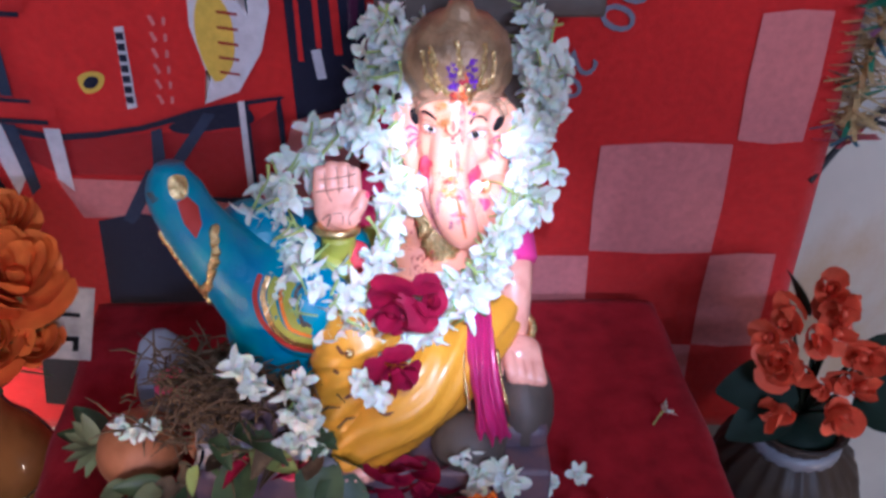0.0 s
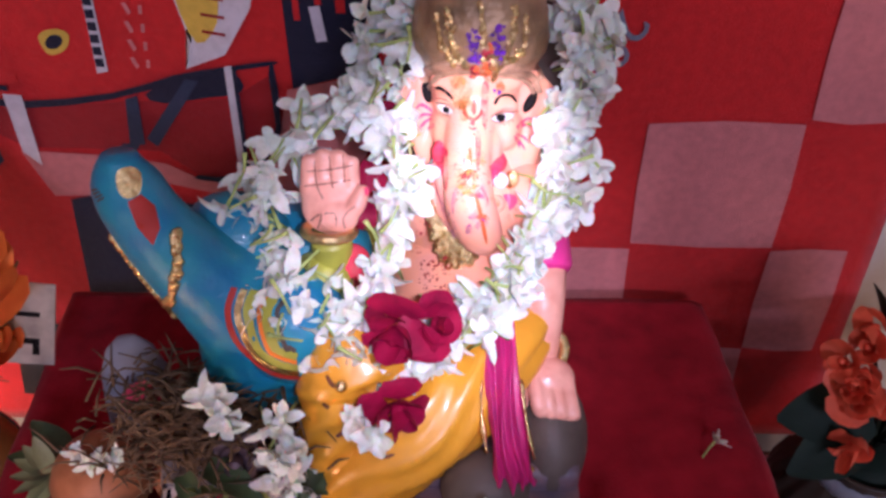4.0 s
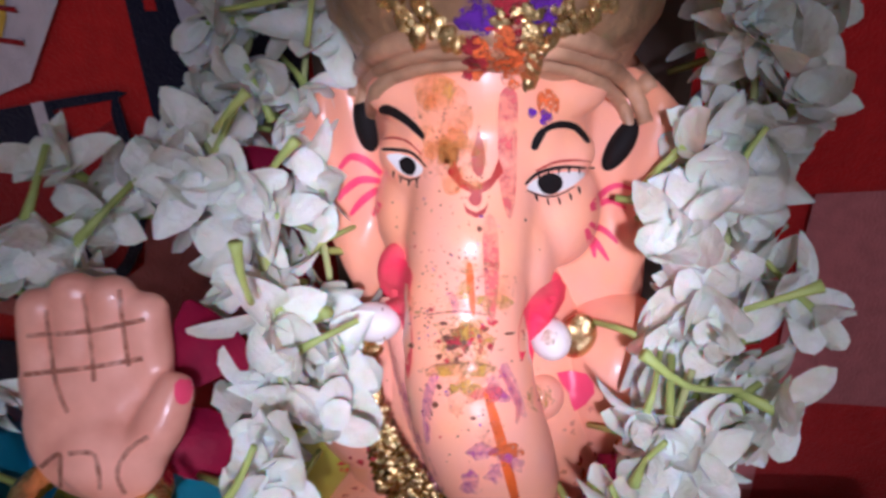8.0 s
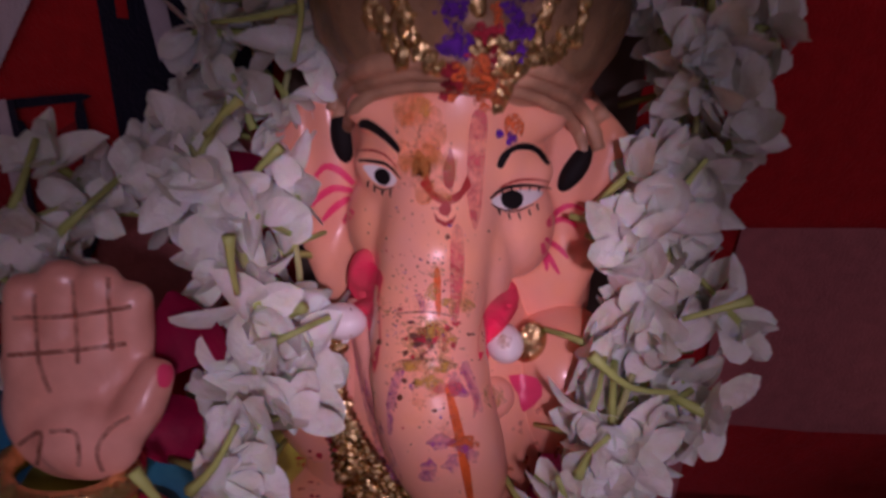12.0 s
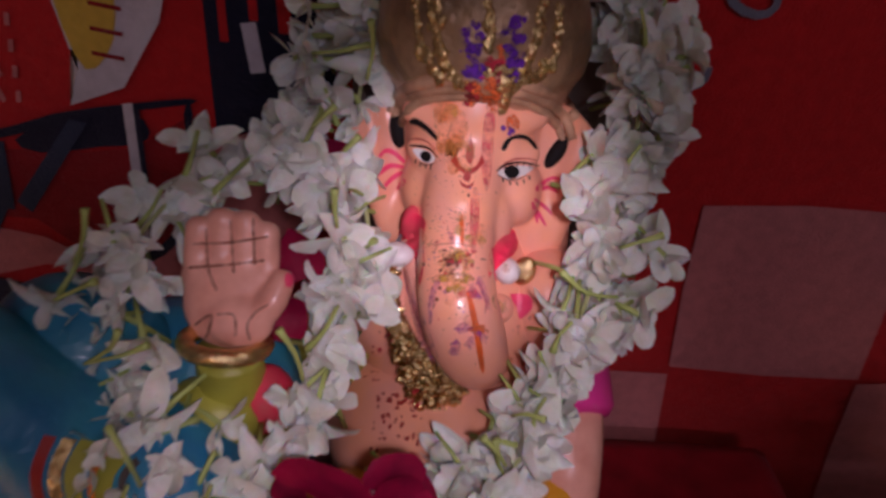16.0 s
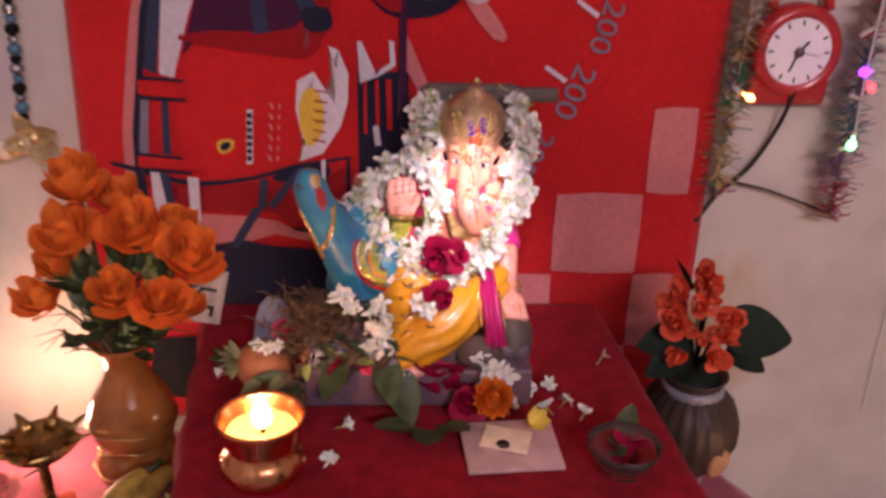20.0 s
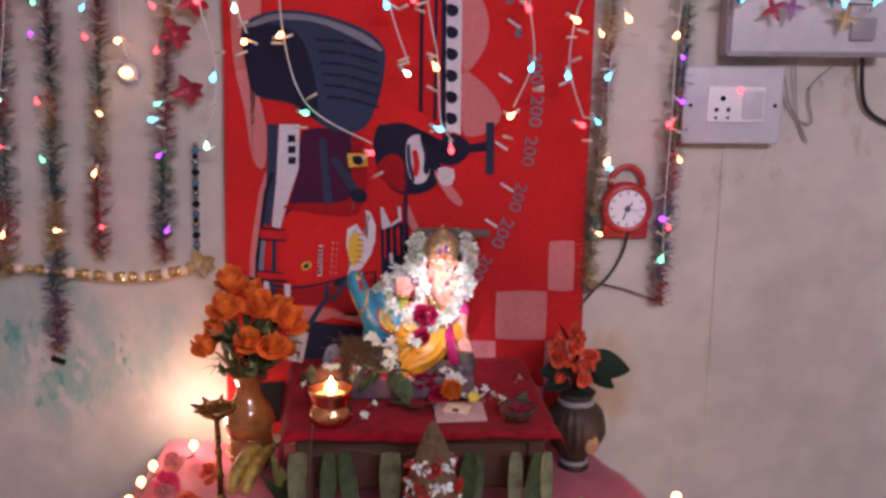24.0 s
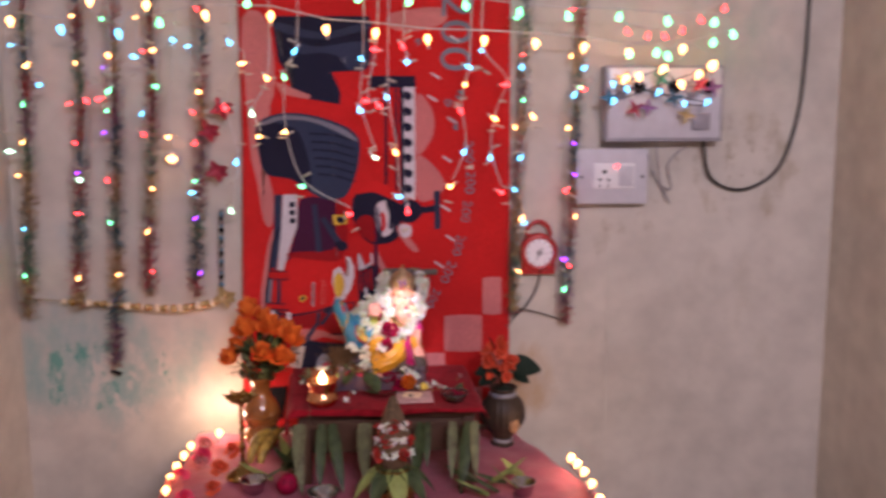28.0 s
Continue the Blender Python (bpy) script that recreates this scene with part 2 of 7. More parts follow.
wn = wall("wall_north", (2.7, 0.12, 2.7), (0.13, 0.06, 1.35), "cream painted plaster wall with green stains")
wn.data.materials[0] = stained("stained_wall_paint")
wall("wall_west", (0.12, 4.4, 2.7), (-1.04, -2.1, 1.35), "cream painted plaster side wall")
wall("wall_east", (0.12, 4.4, 2.7), (1.37, -2.1, 1.35), "cream painted plaster side wall")
wall("wall_south", (2.7, 0.12, 2.7), (0.13, -4.2, 1.35), "cream painted plaster wall")
tagged(link("floor", box(2.7, 4.5, 0.1, (0.13, -2.1, -0.05)), M_FLOOR, smooth=False), "plain grey stone floor", "floor", kind="structure")
tagged(link("ceiling", box(2.7, 4.5, 0.1, (0.13, -2.1, 2.75)), M_CEIL, smooth=False), "plain white ceiling", "ceiling", kind="structure")


# ---- the towel hung on the wall ----
def towel_y(x, z):
    return -0.022 - 0.010 * math.sin(4.1 * x + 1.2) * math.sin(3.0 * z) - 0.003 * math.sin(17 * x + 2 * z) - 0.002 * math.sin(9 * z + 5 * x)


def towel_left(z):
    return -0.345 - 0.035 * max(0, (1.3 - z))


def sheet(x0, x1, z0, z1, nx, nz):
    bm = bmesh.new()
    g = [[None] * (nx + 1) for _ in range(nz + 1)]
    for j in range(nz + 1):
        z = z0 + (z1 - z0) * j / nz
        for i in range(nx + 1):
            x = towel_left(z) + (0.383 - towel_left(z)) * i / nx
            g[j][i] = bm.verts.new((x, towel_y(x, z), z))
    for j in range(nz):
        for i in range(nx):
            bm.faces.new((g[j][i], g[j][i + 1], g[j + 1][i + 1], g[j + 1][i]))
    back = bmesh.ops.extrude_face_region(bm, geom=bm.faces[:])
    bmesh.ops.translate(bm, vec=(0, 0.004, 0), verts=[v for v in back["geom"] if isinstance(v, bmesh.types.BMVert)])
    bmesh.ops.recalc_face_normals(bm, faces=bm.faces[:])
    return bm


towel = thing("wall_towel", (0, 0, 0), "red terry towel with a racing car print hung on the wall", "towel")
part("cloth", sheet(0, 1, 0.48, 1.74, 60, 90), M_RED, towel)


def printed(name, pts, material, layer=1, smooth=0, label=""):
    """A printed shape on the towel: an outline in (x, z), laid just before the cloth."""
    if smooth:
        pts = [(p.x, p.y) for p in spline([(a, b, 0) for a, b in pts], smooth, True)]
    bm = bmesh.new()
    f = bm.faces.new([bm.verts.new((x, 0, z)) for x, z in pts])
    bmesh.ops.triangulate(bm, faces=[f])
    xs, zs = [p[0] for p in pts], [p[1] for p in pts]
    for axis, lo, hi in ((0, min(xs), max(xs)), (2, min(zs), max(zs))):
        k = math.floor(lo / 0.025) + 1
        while k * 0.025 < hi:
            co, no = [0, 0, 0], [0, 0, 0]
            co[axis], no[axis] = k * 0.025, 1
            bmesh.ops.bisect_plane(bm, geom=bm.verts[:] + bm.edges[:] + bm.faces[:], plane_co=co, plane_no=no)
            k += 1
    for v in bm.verts:
        v.co.y = towel_y(v.co.x, v.co.z) - 0.0012 - 0.0008 * layer
    bmesh.ops.recalc_face_normals(bm, faces=bm.faces[:])
    if bm.faces[0].normal.y > 0:
        bmesh.ops.reverse_faces(bm, faces=bm.faces[:])
    return part(name, bm, material, towel, label)


def rect(x0, z0, x1, z1, j=0.0015):
    return [(x0, z0 + j), ((x0 + x1) / 2, z0 - j), (x1, z0), (x1 + j, (z0 + z1) / 2), (x1, z1), ((x0 + x1) / 2, z1 + j), (x0, z1 - j), (x0 - j, (z0 + z1) / 2)]


for x0, z0, x1, z1 in ((0.200, 0.696, 0.305, 0.800), (0.308, 0.802, 0.360, 0.907), (0.305, 0.590, 0.362, 0.694), (0.098, 0.592, 0.200, 0.692), (0.203, 0.488, 0.305, 0.590)):
    printed("pink_square", rect(x0, z0, x1, z1), M_PINK)

# the racing car print
printed("upper_tyre", [(-0.258, 1.619), (-0.242, 1.501), (-0.207, 1.449), (-0.204, 1.408), (-0.081, 1.386), (-0.077, 1.416), (-0.1, 1.472), (-0.031, 1.476), (0.002, 1.5), (0.004, 1.619)], M_NAVY, 1, 0)
printed("tyre_tread", [(-0.192, 1.548), (-0.127, 1.539), (-0.005, 1.552), (-0.002, 1.484), (-0.055, 1.478), (-0.079, 1.512), (-0.127, 1.523), (-0.184, 1.52)], M_BLUEGREY, 2, 3)
printed("tyre_rim", [(-0.239, 1.603), (-0.126, 1.576), (-0.004, 1.603), (-0.0, 1.586), (-0.127, 1.558), (-0.239, 1.58)], M_BLUEGREY, 2, 3)
printed("left_band", [(-0.335, 1.611), (-0.27, 1.611), (-0.253, 1.445), (-0.278, 1.364), (-0.306, 1.332), (-0.291, 1.242), (-0.267, 1.142), (-0.273, 1.058), (-0.296, 1.075), (-0.309, 1.176), (-0.325, 1.258), (-0.329, 1.372)], M_PINK, 1, 3)
printed("wedge", [(-0.255, 1.449), (-0.159, 1.411), (-0.163, 1.4), (-0.236, 1.414)], M_PINK, 3, 0)
printed("front_tyre", [(-0.306, 1.332), (-0.246, 1.362), (-0.164, 1.359), (-0.074, 1.331), (-0.032, 1.296), (-0.03, 1.249), (-0.043, 1.19), (-0.069, 1.139), (-0.107, 1.128), (-0.151, 1.139), (-0.214, 1.183), (-0.284, 1.2), (-0.302, 1.258)], M_BLUEGREY, 2, 4)
printed("tyre_shadow", [(-0.304, 1.328), (-0.279, 1.341), (-0.206, 1.323), (-0.178, 1.274), (-0.164, 1.2), (-0.169, 1.154), (-0.214, 1.185), (-0.284, 1.202), (-0.301, 1.258)], M_NAVY, 3, 4)
printed("tyre_ring", [(-0.302, 1.332), (-0.246, 1.356), (-0.164, 1.352), (-0.078, 1.324), (-0.037, 1.294), (-0.042, 1.288), (-0.091, 1.313), (-0.164, 1.341), (-0.238, 1.345), (-0.279, 1.333)], M_GREY, 4, 4)
printed("banner", [(0.092, 1.432), (0.123, 1.432), (0.122, 1.124), (0.092, 1.134)], M_WHITE, 3, 0)
printed("banner_edge", [(0.082, 1.432), (0.092, 1.432), (0.092, 1.134), (0.082, 1.138)], M_NAVY, 3, 0)
printed("banner_cap", [(0.002, 1.462), (0.125, 1.462), (0.125, 1.432), (0.002, 1.43)], M_NAVY, 2, 0)
printed("line", [(0.041, 1.432), (0.048, 1.432), (0.045, 1.152), (0.038, 1.152)], M_NAVY, 2, 0)
printed("line", [(0.069, 1.432), (0.075, 1.432), (0.073, 1.152), (0.067, 1.152)], M_NAVY, 2, 0)
printed("pink_disc", [(0.127, 1.408), (0.162, 1.386), (0.176, 1.338), (0.166, 1.289), (0.126, 1.252)], M_PINK, 1, 4)
printed("pink_patch", [(0.126, 1.248), (0.174, 1.218), (0.204, 1.168), (0.179, 1.13), (0.132, 1.122), (0.124, 1.173)], M_PINK, 1, 3)
printed("axle_bar", [(0.173, 1.149), (0.19, 1.149), (0.191, 1.044), (0.174, 1.044)], M_BLUEGREY, 3, 0)
printed("axle_arm", [(0.136, 1.104), (0.174, 1.11), (0.174, 1.091), (0.136, 1.087)], M_NAVY, 2, 0)
printed("hub", [(0.065, 1.102), (0.082, 1.123), (0.115, 1.124), (0.141, 1.105), (0.136, 1.08), (0.111, 1.063), (0.081, 1.068)], M_NAVY, 2, 4)
printed("cockpit", [(-0.044, 1.14), (0.007, 1.173), (0.057, 1.152), (0.081, 1.106), (0.072, 1.021), (0.005, 1.004), (-0.037, 1.039), (-0.053, 1.09)], M_NAVY, 1, 4)
printed("cockpit_red", [(-0.04, 1.144), (0.007, 1.178), (0.061, 1.156), (0.086, 1.114), (0.056, 1.127), (0.006, 1.148)], M_RED, 3, 3)
printed("helmet", [(0.017, 1.116), (0.05, 1.12), (0.061, 1.075), (0.054, 1.034), (0.027, 1.027), (0.013, 1.068)], M_WHITE, 2, 4)
printed("helmet_band", [(0.024, 1.088), (0.034, 1.092), (0.040, 1.062), (0.034, 1.040), (0.026, 1.046), (0.030, 1.066)], M_RED, 3, 3)
printed("helmet_visor", [(0.040, 1.120), (0.054, 1.118), (0.062, 1.075), (0.056, 1.045), (0.047, 1.052), (0.050, 1.080)], M_NAVY, 4, 3)
printed("helmet_line", [(0.014, 1.100), (0.020, 1.104), (0.022, 1.072), (0.030, 1.034), (0.024, 1.030), (0.015, 1.068)], M_BLUEGREY, 4, 2)
printed("cockpit_flap", [(-0.047, 1.060), (-0.020, 1.085), (0.006, 1.072), (0.008, 1.010), (-0.030, 1.030)], M_DKRED, 3, 3)
printed("mirror", [(0.077, 1.057), (0.109, 1.054), (0.106, 1.024), (0.081, 1.024)], M_WHITE, 3, 2)
printed("wing_white", [(-0.241, 1.143), (-0.2, 1.143), (-0.205, 1.054), (-0.225, 0.999), (-0.246, 0.932), (-0.262, 0.936), (-0.248, 1.054)], M_WHITE, 2, 0)
printed("wing_grey", [(-0.264, 1.143), (-0.243, 1.143), (-0.25, 1.027), (-0.265, 0.935), (-0.278, 0.943), (-0.268, 1.054)], M_BLUEGREY, 2, 0)
printed("nose_shade", [(-0.195, 1.13), (-0.13, 1.134), (-0.089, 1.123), (-0.083, 1.054), (-0.104, 0.985), (-0.159, 0.975), (-0.214, 0.978), (-0.235, 0.957), (-0.205, 1.054)], M_PURPLE, 1, 2)
printed("nose_red", [(-0.24, 0.975), (-0.14, 0.96), (-0.085, 0.965), (-0.066, 1.04), (-0.075, 1.118), (-0.098, 1.118), (-0.09, 1.04), (-0.11, 0.99), (-0.20, 0.985)], M_DKRED, 2, 3)
for k in range(3):
    printed("letter_bar", [(-0.224, 1.122 - 0.022 * k), (-0.209, 1.122 - 0.022 * k), (-0.210, 1.108 - 0.022 * k), (-0.225, 1.108 - 0.022 * k)], M_NAVY, 4)
printed("arm", [(-0.163, 1.116), (-0.149, 1.116), (-0.137, 0.985), (-0.154, 0.982)], M_BLUEGREY, 3, 0)
printed("arm", [(-0.141, 1.075), (-0.128, 1.082), (-0.076, 1.004), (-0.09, 0.991)], M_BLUEGREY, 3, 0)
printed("foot", [(-0.101, 1.01), (-0.072, 1.013), (-0.068, 0.991), (-0.093, 0.988)], M_NAVY, 4, 3)
printed("badge", [(-0.106, 1.086), (-0.067, 1.086), (-0.065, 1.061), (-0.103, 1.058)], M_YELLOW, 4, 0)
printed("badge_mark", [(-0.095, 1.08), (-0.076, 1.08), (-0.076, 1.065), (-0.092, 1.065)], M_NAVY, 5, 3)
printed("pink_streak", [(0.069, 1.054), (0.105, 1.02), (0.129, 0.985), (0.113, 0.982), (0.081, 1.02)], M_PINK, 2, 2)
printed("shell_white", [(-0.108, 0.932), (-0.089, 0.943), (-0.075, 0.921), (-0.067, 0.905), (-0.062, 0.942), (-0.072, 0.972), (-0.061, 0.968), (-0.05, 0.942), (-0.051, 0.91), (-0.06, 0.88), (-0.081, 0.848), (-0.109, 0.837), (-0.102, 0.854), (-0.111, 0.899)], M_WHITE, 3, 0)
printed("shell_yellow", [(-0.103, 0.916), (-0.09, 0.925), (-0.079, 0.905), (-0.082, 0.871), (-0.098, 0.856), (-0.107, 0.887)], M_YELLOW, 4, 3)
printed("name_strip", [(-0.167, 0.897), (-0.16, 0.898), (-0.163, 0.833), (-0.171, 0.831)], M_WHITE, 3, 0)
printed("round_mark", [(-0.204, 0.856), (-0.198, 0.861), (-0.188, 0.862), (-0.183, 0.858), (-0.187, 0.849), (-0.196, 0.844), (-0.202, 0.846)], M_YELLOW, 3, 4)
printed("round_mark_core", [(-0.2, 0.853), (-0.195, 0.858), (-0.189, 0.858), (-0.188, 0.854), (-0.193, 0.849), (-0.199, 0.849)], M_NAVY, 4, 3)
printed("body_line", [(-0.323, 0.833), (-0.274, 0.82), (-0.233, 0.809), (-0.164, 0.817), (-0.119, 0.832), (-0.081, 0.84), (-0.05, 0.845), (-0.05, 0.842), (-0.082, 0.836), (-0.118, 0.827), (-0.165, 0.812), (-0.234, 0.803), (-0.276, 0.814), (-0.325, 0.828)], M_NAVY, 3, 2)
printed("dark_gap", [(-0.142, 0.816), (-0.12, 0.828), (-0.082, 0.836), (-0.072, 0.826), (-0.079, 0.819), (-0.098, 0.816), (-0.13, 0.81)], M_NAVY, 2, 2)
printed("strut", [(-0.156, 0.813), (-0.147, 0.816), (-0.15, 0.777), (-0.161, 0.777)], M_BLUEGREY, 4, 0)
printed("strut", [(-0.111, 0.83), (-0.102, 0.829), (-0.141, 0.776), (-0.148, 0.782)], M_BLUEGREY, 4, 0)
printed("lower_panel", [(-0.296, 0.808), (-0.235, 0.802), (-0.157, 0.81), (-0.107, 0.812), (-0.08, 0.817), (-0.051, 0.836), (-0.05, 0.796), (-0.063, 0.771), (-0.088, 0.752), (-0.116, 0.752), (-0.141, 0.771), (-0.238, 0.771)], M_DKRED, 1, 0)
printed("panel_line", [(-0.05, 0.843), (-0.05, 0.796), (-0.063, 0.768), (-0.086, 0.749), (-0.117, 0.749), (-0.116, 0.753), (-0.088, 0.754), (-0.066, 0.772), (-0.054, 0.797), (-0.054, 0.836)], M_NAVY, 3, 2)
printed("white_stripe", [(-0.083, 0.84), (-0.078, 0.841), (-0.08, 0.762), (-0.085, 0.76)], M_WHITE, 4, 0)
printed("stripe_line", [(-0.078, 0.841), (-0.075, 0.841), (-0.077, 0.763), (-0.08, 0.762)], M_NAVY, 4, 0)
printed("pink_floor", [(-0.244, 0.768), (-0.17, 0.765), (-0.138, 0.76), (-0.115, 0.748), (-0.084, 0.75), (-0.058, 0.77), (-0.043, 0.824), (0.01, 0.836), (0.007, 0.775), (-0.034, 0.721), (-0.077, 0.73), (-0.109, 0.737), (-0.141, 0.743), (-0.182, 0.73), (-0.23, 0.729)], M_PINK, 1, 0)
printed("floor_bar", [(-0.167, 0.777), (-0.154, 0.777), (-0.188, 0.722), (-0.2, 0.723)], M_BLUEGREY, 3, 0)
printed("shadow_block", [(-0.218, 0.727), (-0.183, 0.735), (-0.147, 0.728), (-0.063, 0.724), (-0.066, 0.631), (-0.227, 0.635)], M_NAVY, 3, 0)
printed("pod", [(-0.04, 0.944), (0.018, 0.945), (0.019, 0.841), (-0.039, 0.825)], M_NAVY, 2, 0)
printed("pod_bar", [(-0.033, 0.935), (-0.03, 0.935), (-0.029, 0.873), (-0.033, 0.873)], M_RED, 3, 0)
printed("pod_bar", [(-0.02, 0.935), (-0.016, 0.935), (-0.015, 0.883), (-0.019, 0.883)], M_RED, 3, 0)
printed("pod_bar", [(-0.008, 0.936), (-0.002, 0.936), (-0.0, 0.878), (-0.006, 0.878)], M_RED, 3, 0)
printed("pod_white", [(-0.023, 0.882), (-0.016, 0.883), (-0.013, 0.86), (-0.02, 0.859)], M_WHITE, 4, 0)
printed("black_square", [(-0.302, 0.598), (-0.246, 0.601), (-0.260, 0.508), (-0.317, 0.516)], M_TBLACK, 2, 0)
printed("pink_top", [(0.061, 1.627), (0.191, 1.643), (0.207, 1.604), (0.126, 1.58), (0.06, 1.588)], M_PINK, 1, 3)
printed("outer_outline", [(-0.261, 1.047), (-0.253, 1.047), (-0.268, 1.006), (-0.279, 0.936), (-0.29, 0.87), (-0.293, 0.816), (-0.289, 0.769), (-0.279, 0.728), (-0.288, 0.728), (-0.298, 0.769), (-0.301, 0.816), (-0.298, 0.87), (-0.287, 0.936), (-0.276, 1.006)], M_NAVY, 3, 0)
printed("pink_band", [(-0.272, 1.047), (-0.261, 1.047), (-0.275, 1.006), (-0.287, 0.936), (-0.297, 0.87), (-0.301, 0.816), (-0.297, 0.769), (-0.293, 0.736), (-0.307, 0.736), (-0.311, 0.776), (-0.312, 0.831), (-0.31, 0.869), (-0.299, 0.936), (-0.286, 1.006)], M_PINK, 1, 0)
printed("red_bar", [(-0.286, 0.93), (-0.228, 0.923), (-0.229, 0.908), (-0.287, 0.913)], M_RED, 5, 0)
printed("bar_line", [(-0.287, 0.935), (-0.235, 0.931), (-0.235, 0.928), (-0.287, 0.931)], M_NAVY, 6, 0)
printed("bar_line", [(-0.289, 0.912), (-0.233, 0.909), (-0.234, 0.905), (-0.289, 0.908)], M_NAVY, 6, 0)
printed("red_bar", [(-0.295, 0.841), (-0.227, 0.833), (-0.227, 0.823), (-0.296, 0.827)], M_RED, 5, 0)
printed("bar_line", [(-0.295, 0.845), (-0.244, 0.84), (-0.244, 0.837), (-0.295, 0.841)], M_NAVY, 6, 0)
printed("bar_line", [(-0.295, 0.827), (-0.235, 0.822), (-0.235, 0.818), (-0.295, 0.823)], M_NAVY, 6, 0)
printed("wheel_grey", [(-0.285, 0.908), (-0.276, 0.908), (-0.283, 0.843), (-0.293, 0.844)], M_GREY, 4, 0)
printed("wheel_grey", [(-0.262, 0.907), (-0.254, 0.907), (-0.257, 0.842), (-0.266, 0.843)], M_BLUEGREY, 4, 0)
printed("wheel_white", [(-0.283, 0.821), (-0.273, 0.82), (-0.267, 0.769), (-0.277, 0.753), (-0.283, 0.785)], M_WHITE, 4, 0)
printed("wheel_white", [(-0.241, 0.815), (-0.228, 0.814), (-0.23, 0.757), (-0.241, 0.769)], M_WHITE, 4, 0)
printed("wheel_grey", [(-0.272, 0.82), (-0.262, 0.818), (-0.257, 0.761), (-0.266, 0.753)], M_BLUEGREY, 4, 0)
printed("u_stripe", [(-0.04, 0.978), (-0.035, 0.978), (-0.035, 0.941), (-0.02, 0.944), (-0.003, 0.955), (-0.005, 0.979), (0.001, 0.979), (0.003, 0.952), (-0.017, 0.939), (-0.037, 0.932)], M_WHITE, 5, 0)
printed("side_line", [(0.008, 1.054), (0.015, 1.054), (0.016, 0.949), (0.011, 0.89), (0.005, 0.89), (0.009, 0.949)], M_PURPLE, 3, 0)
printed("pink_slope", [(0.016, 0.985), (0.045, 0.921), (0.031, 0.921), (0.014, 0.949)], M_PINK, 3, 0)
for k in range(6):
    z0 = 1.295 - 0.022 * k
    printed("tread_line", [(-0.165 + 0.004 * k, z0 + 0.016), (-0.10, z0 + 0.012), (-0.04, z0 - 0.006), (-0.041, z0 - 0.010), (-0.10, z0 + 0.007), (-0.165 + 0.004 * k, z0 + 0.011)], M_NAVY, 4)
# bars in place of the lettering on the strip, and of the date-like marks beside the car
for k in range(7):
    t_ = (k + 0.5) / 7
    cx, cz = -0.1635 - 0.0035 * t_, 0.8945 - 0.0595 * t_
    printed("letter_bar", [(cx - 0.003, cz + 0.003), (cx + 0.0028, cz + 0.0032), (cx + 0.0025, cz - 0.003), (cx - 0.0033, cz - 0.0026)], M_NAVY, 4)
for k in range(6):
    cx, cz = -0.139 - 0.001 * k, 0.902 - 0.0125 * k
    printed("letter_bar", [(cx - 0.002, cz + 0.004), (cx + 0.001, cz + 0.0045), (cx + 0.0035, cz - 0.002), (cx + 0.001, cz - 0.004)], M_PINK, 3)
    printed("letter_bar", [(cx + 0.009, cz + 0.003), (cx + 0.0115, cz + 0.003), (cx + 0.0105, cz - 0.003), (cx + 0.008, cz - 0.003)], M_PINK, 3)
for k in range(7):
    cz = 1.42 - 0.042 * k
    printed("letter_bar", [(0.094, cz), (0.112, cz - 0.004), (0.115, cz - 0.016), (0.106, cz - 0.024), (0.094, cz - 0.02)], M_NAVY, 4, 3)
for k in range(6):
    cx, cz = -0.084 - 0.001 * k, 0.922 - 0.0115 * k
    printed("shell_rib", [(cx - 0.004, cz + 0.001), (cx + 0.011, cz - 0.001), (cx + 0.011, cz - 0.003), (cx - 0.004, cz - 0.001)], M_DKRED, 5)


def ring_mark(cx, cz, r, tilt):
    pts = []
    for k in range(13):
        a = 0.5 + 5.6 * k / 12
        pts.append((cx + r * math.cos(a + tilt), cz + 1.2 * r * math.sin(a + tilt)))
    inner = [(cx + (x - cx) * 0.62, cz + (z - cz) * 0.62) for x, z in pts[::-1]]
    printed("ring_mark", pts + inner, M_GREY, 3)


def number_mark(text, x0, z0, x1, z1):
    """Printed figures that run down the towel from one point to another."""
    c = bpy.data.curves.new("figures", "FONT")
    c.body, c.size, c.align_x, c.align_y, c.resolution_u = text, 1.0, "CENTER", "CENTER", 3
    ob = new("figures", c)
    me = bpy.data.meshes.new_from_object(ob.evaluated_get(bpy.context.evaluated_depsgraph_get()))
    bpy.data.objects.remove(ob)
    bpy.data.curves.remove(c)
    bm = bmesh.new()
    bm.from_mesh(me)
    bpy.data.meshes.remove(me)
    wide = max(v.co.x for v in bm.verts) - min(v.co.x for v in bm.verts)
    d = Vector((x1 - x0, z1 - z0))
    k = d.length / wide
    u = d.normalized()
    for v in bm.verts:
        x = (x0 + x1) / 2 + k * (v.co.x * u.x - v.co.y * u.y * 0.85)
        z = (z0 + z1) / 2 + k * (v.co.x * u.y + v.co.y * u.x * 0.85)
        v.co = (x, towel_y(x, z) - 0.0034, z)
    part("number", bm, M_GREY, towel, "printed grey figures")


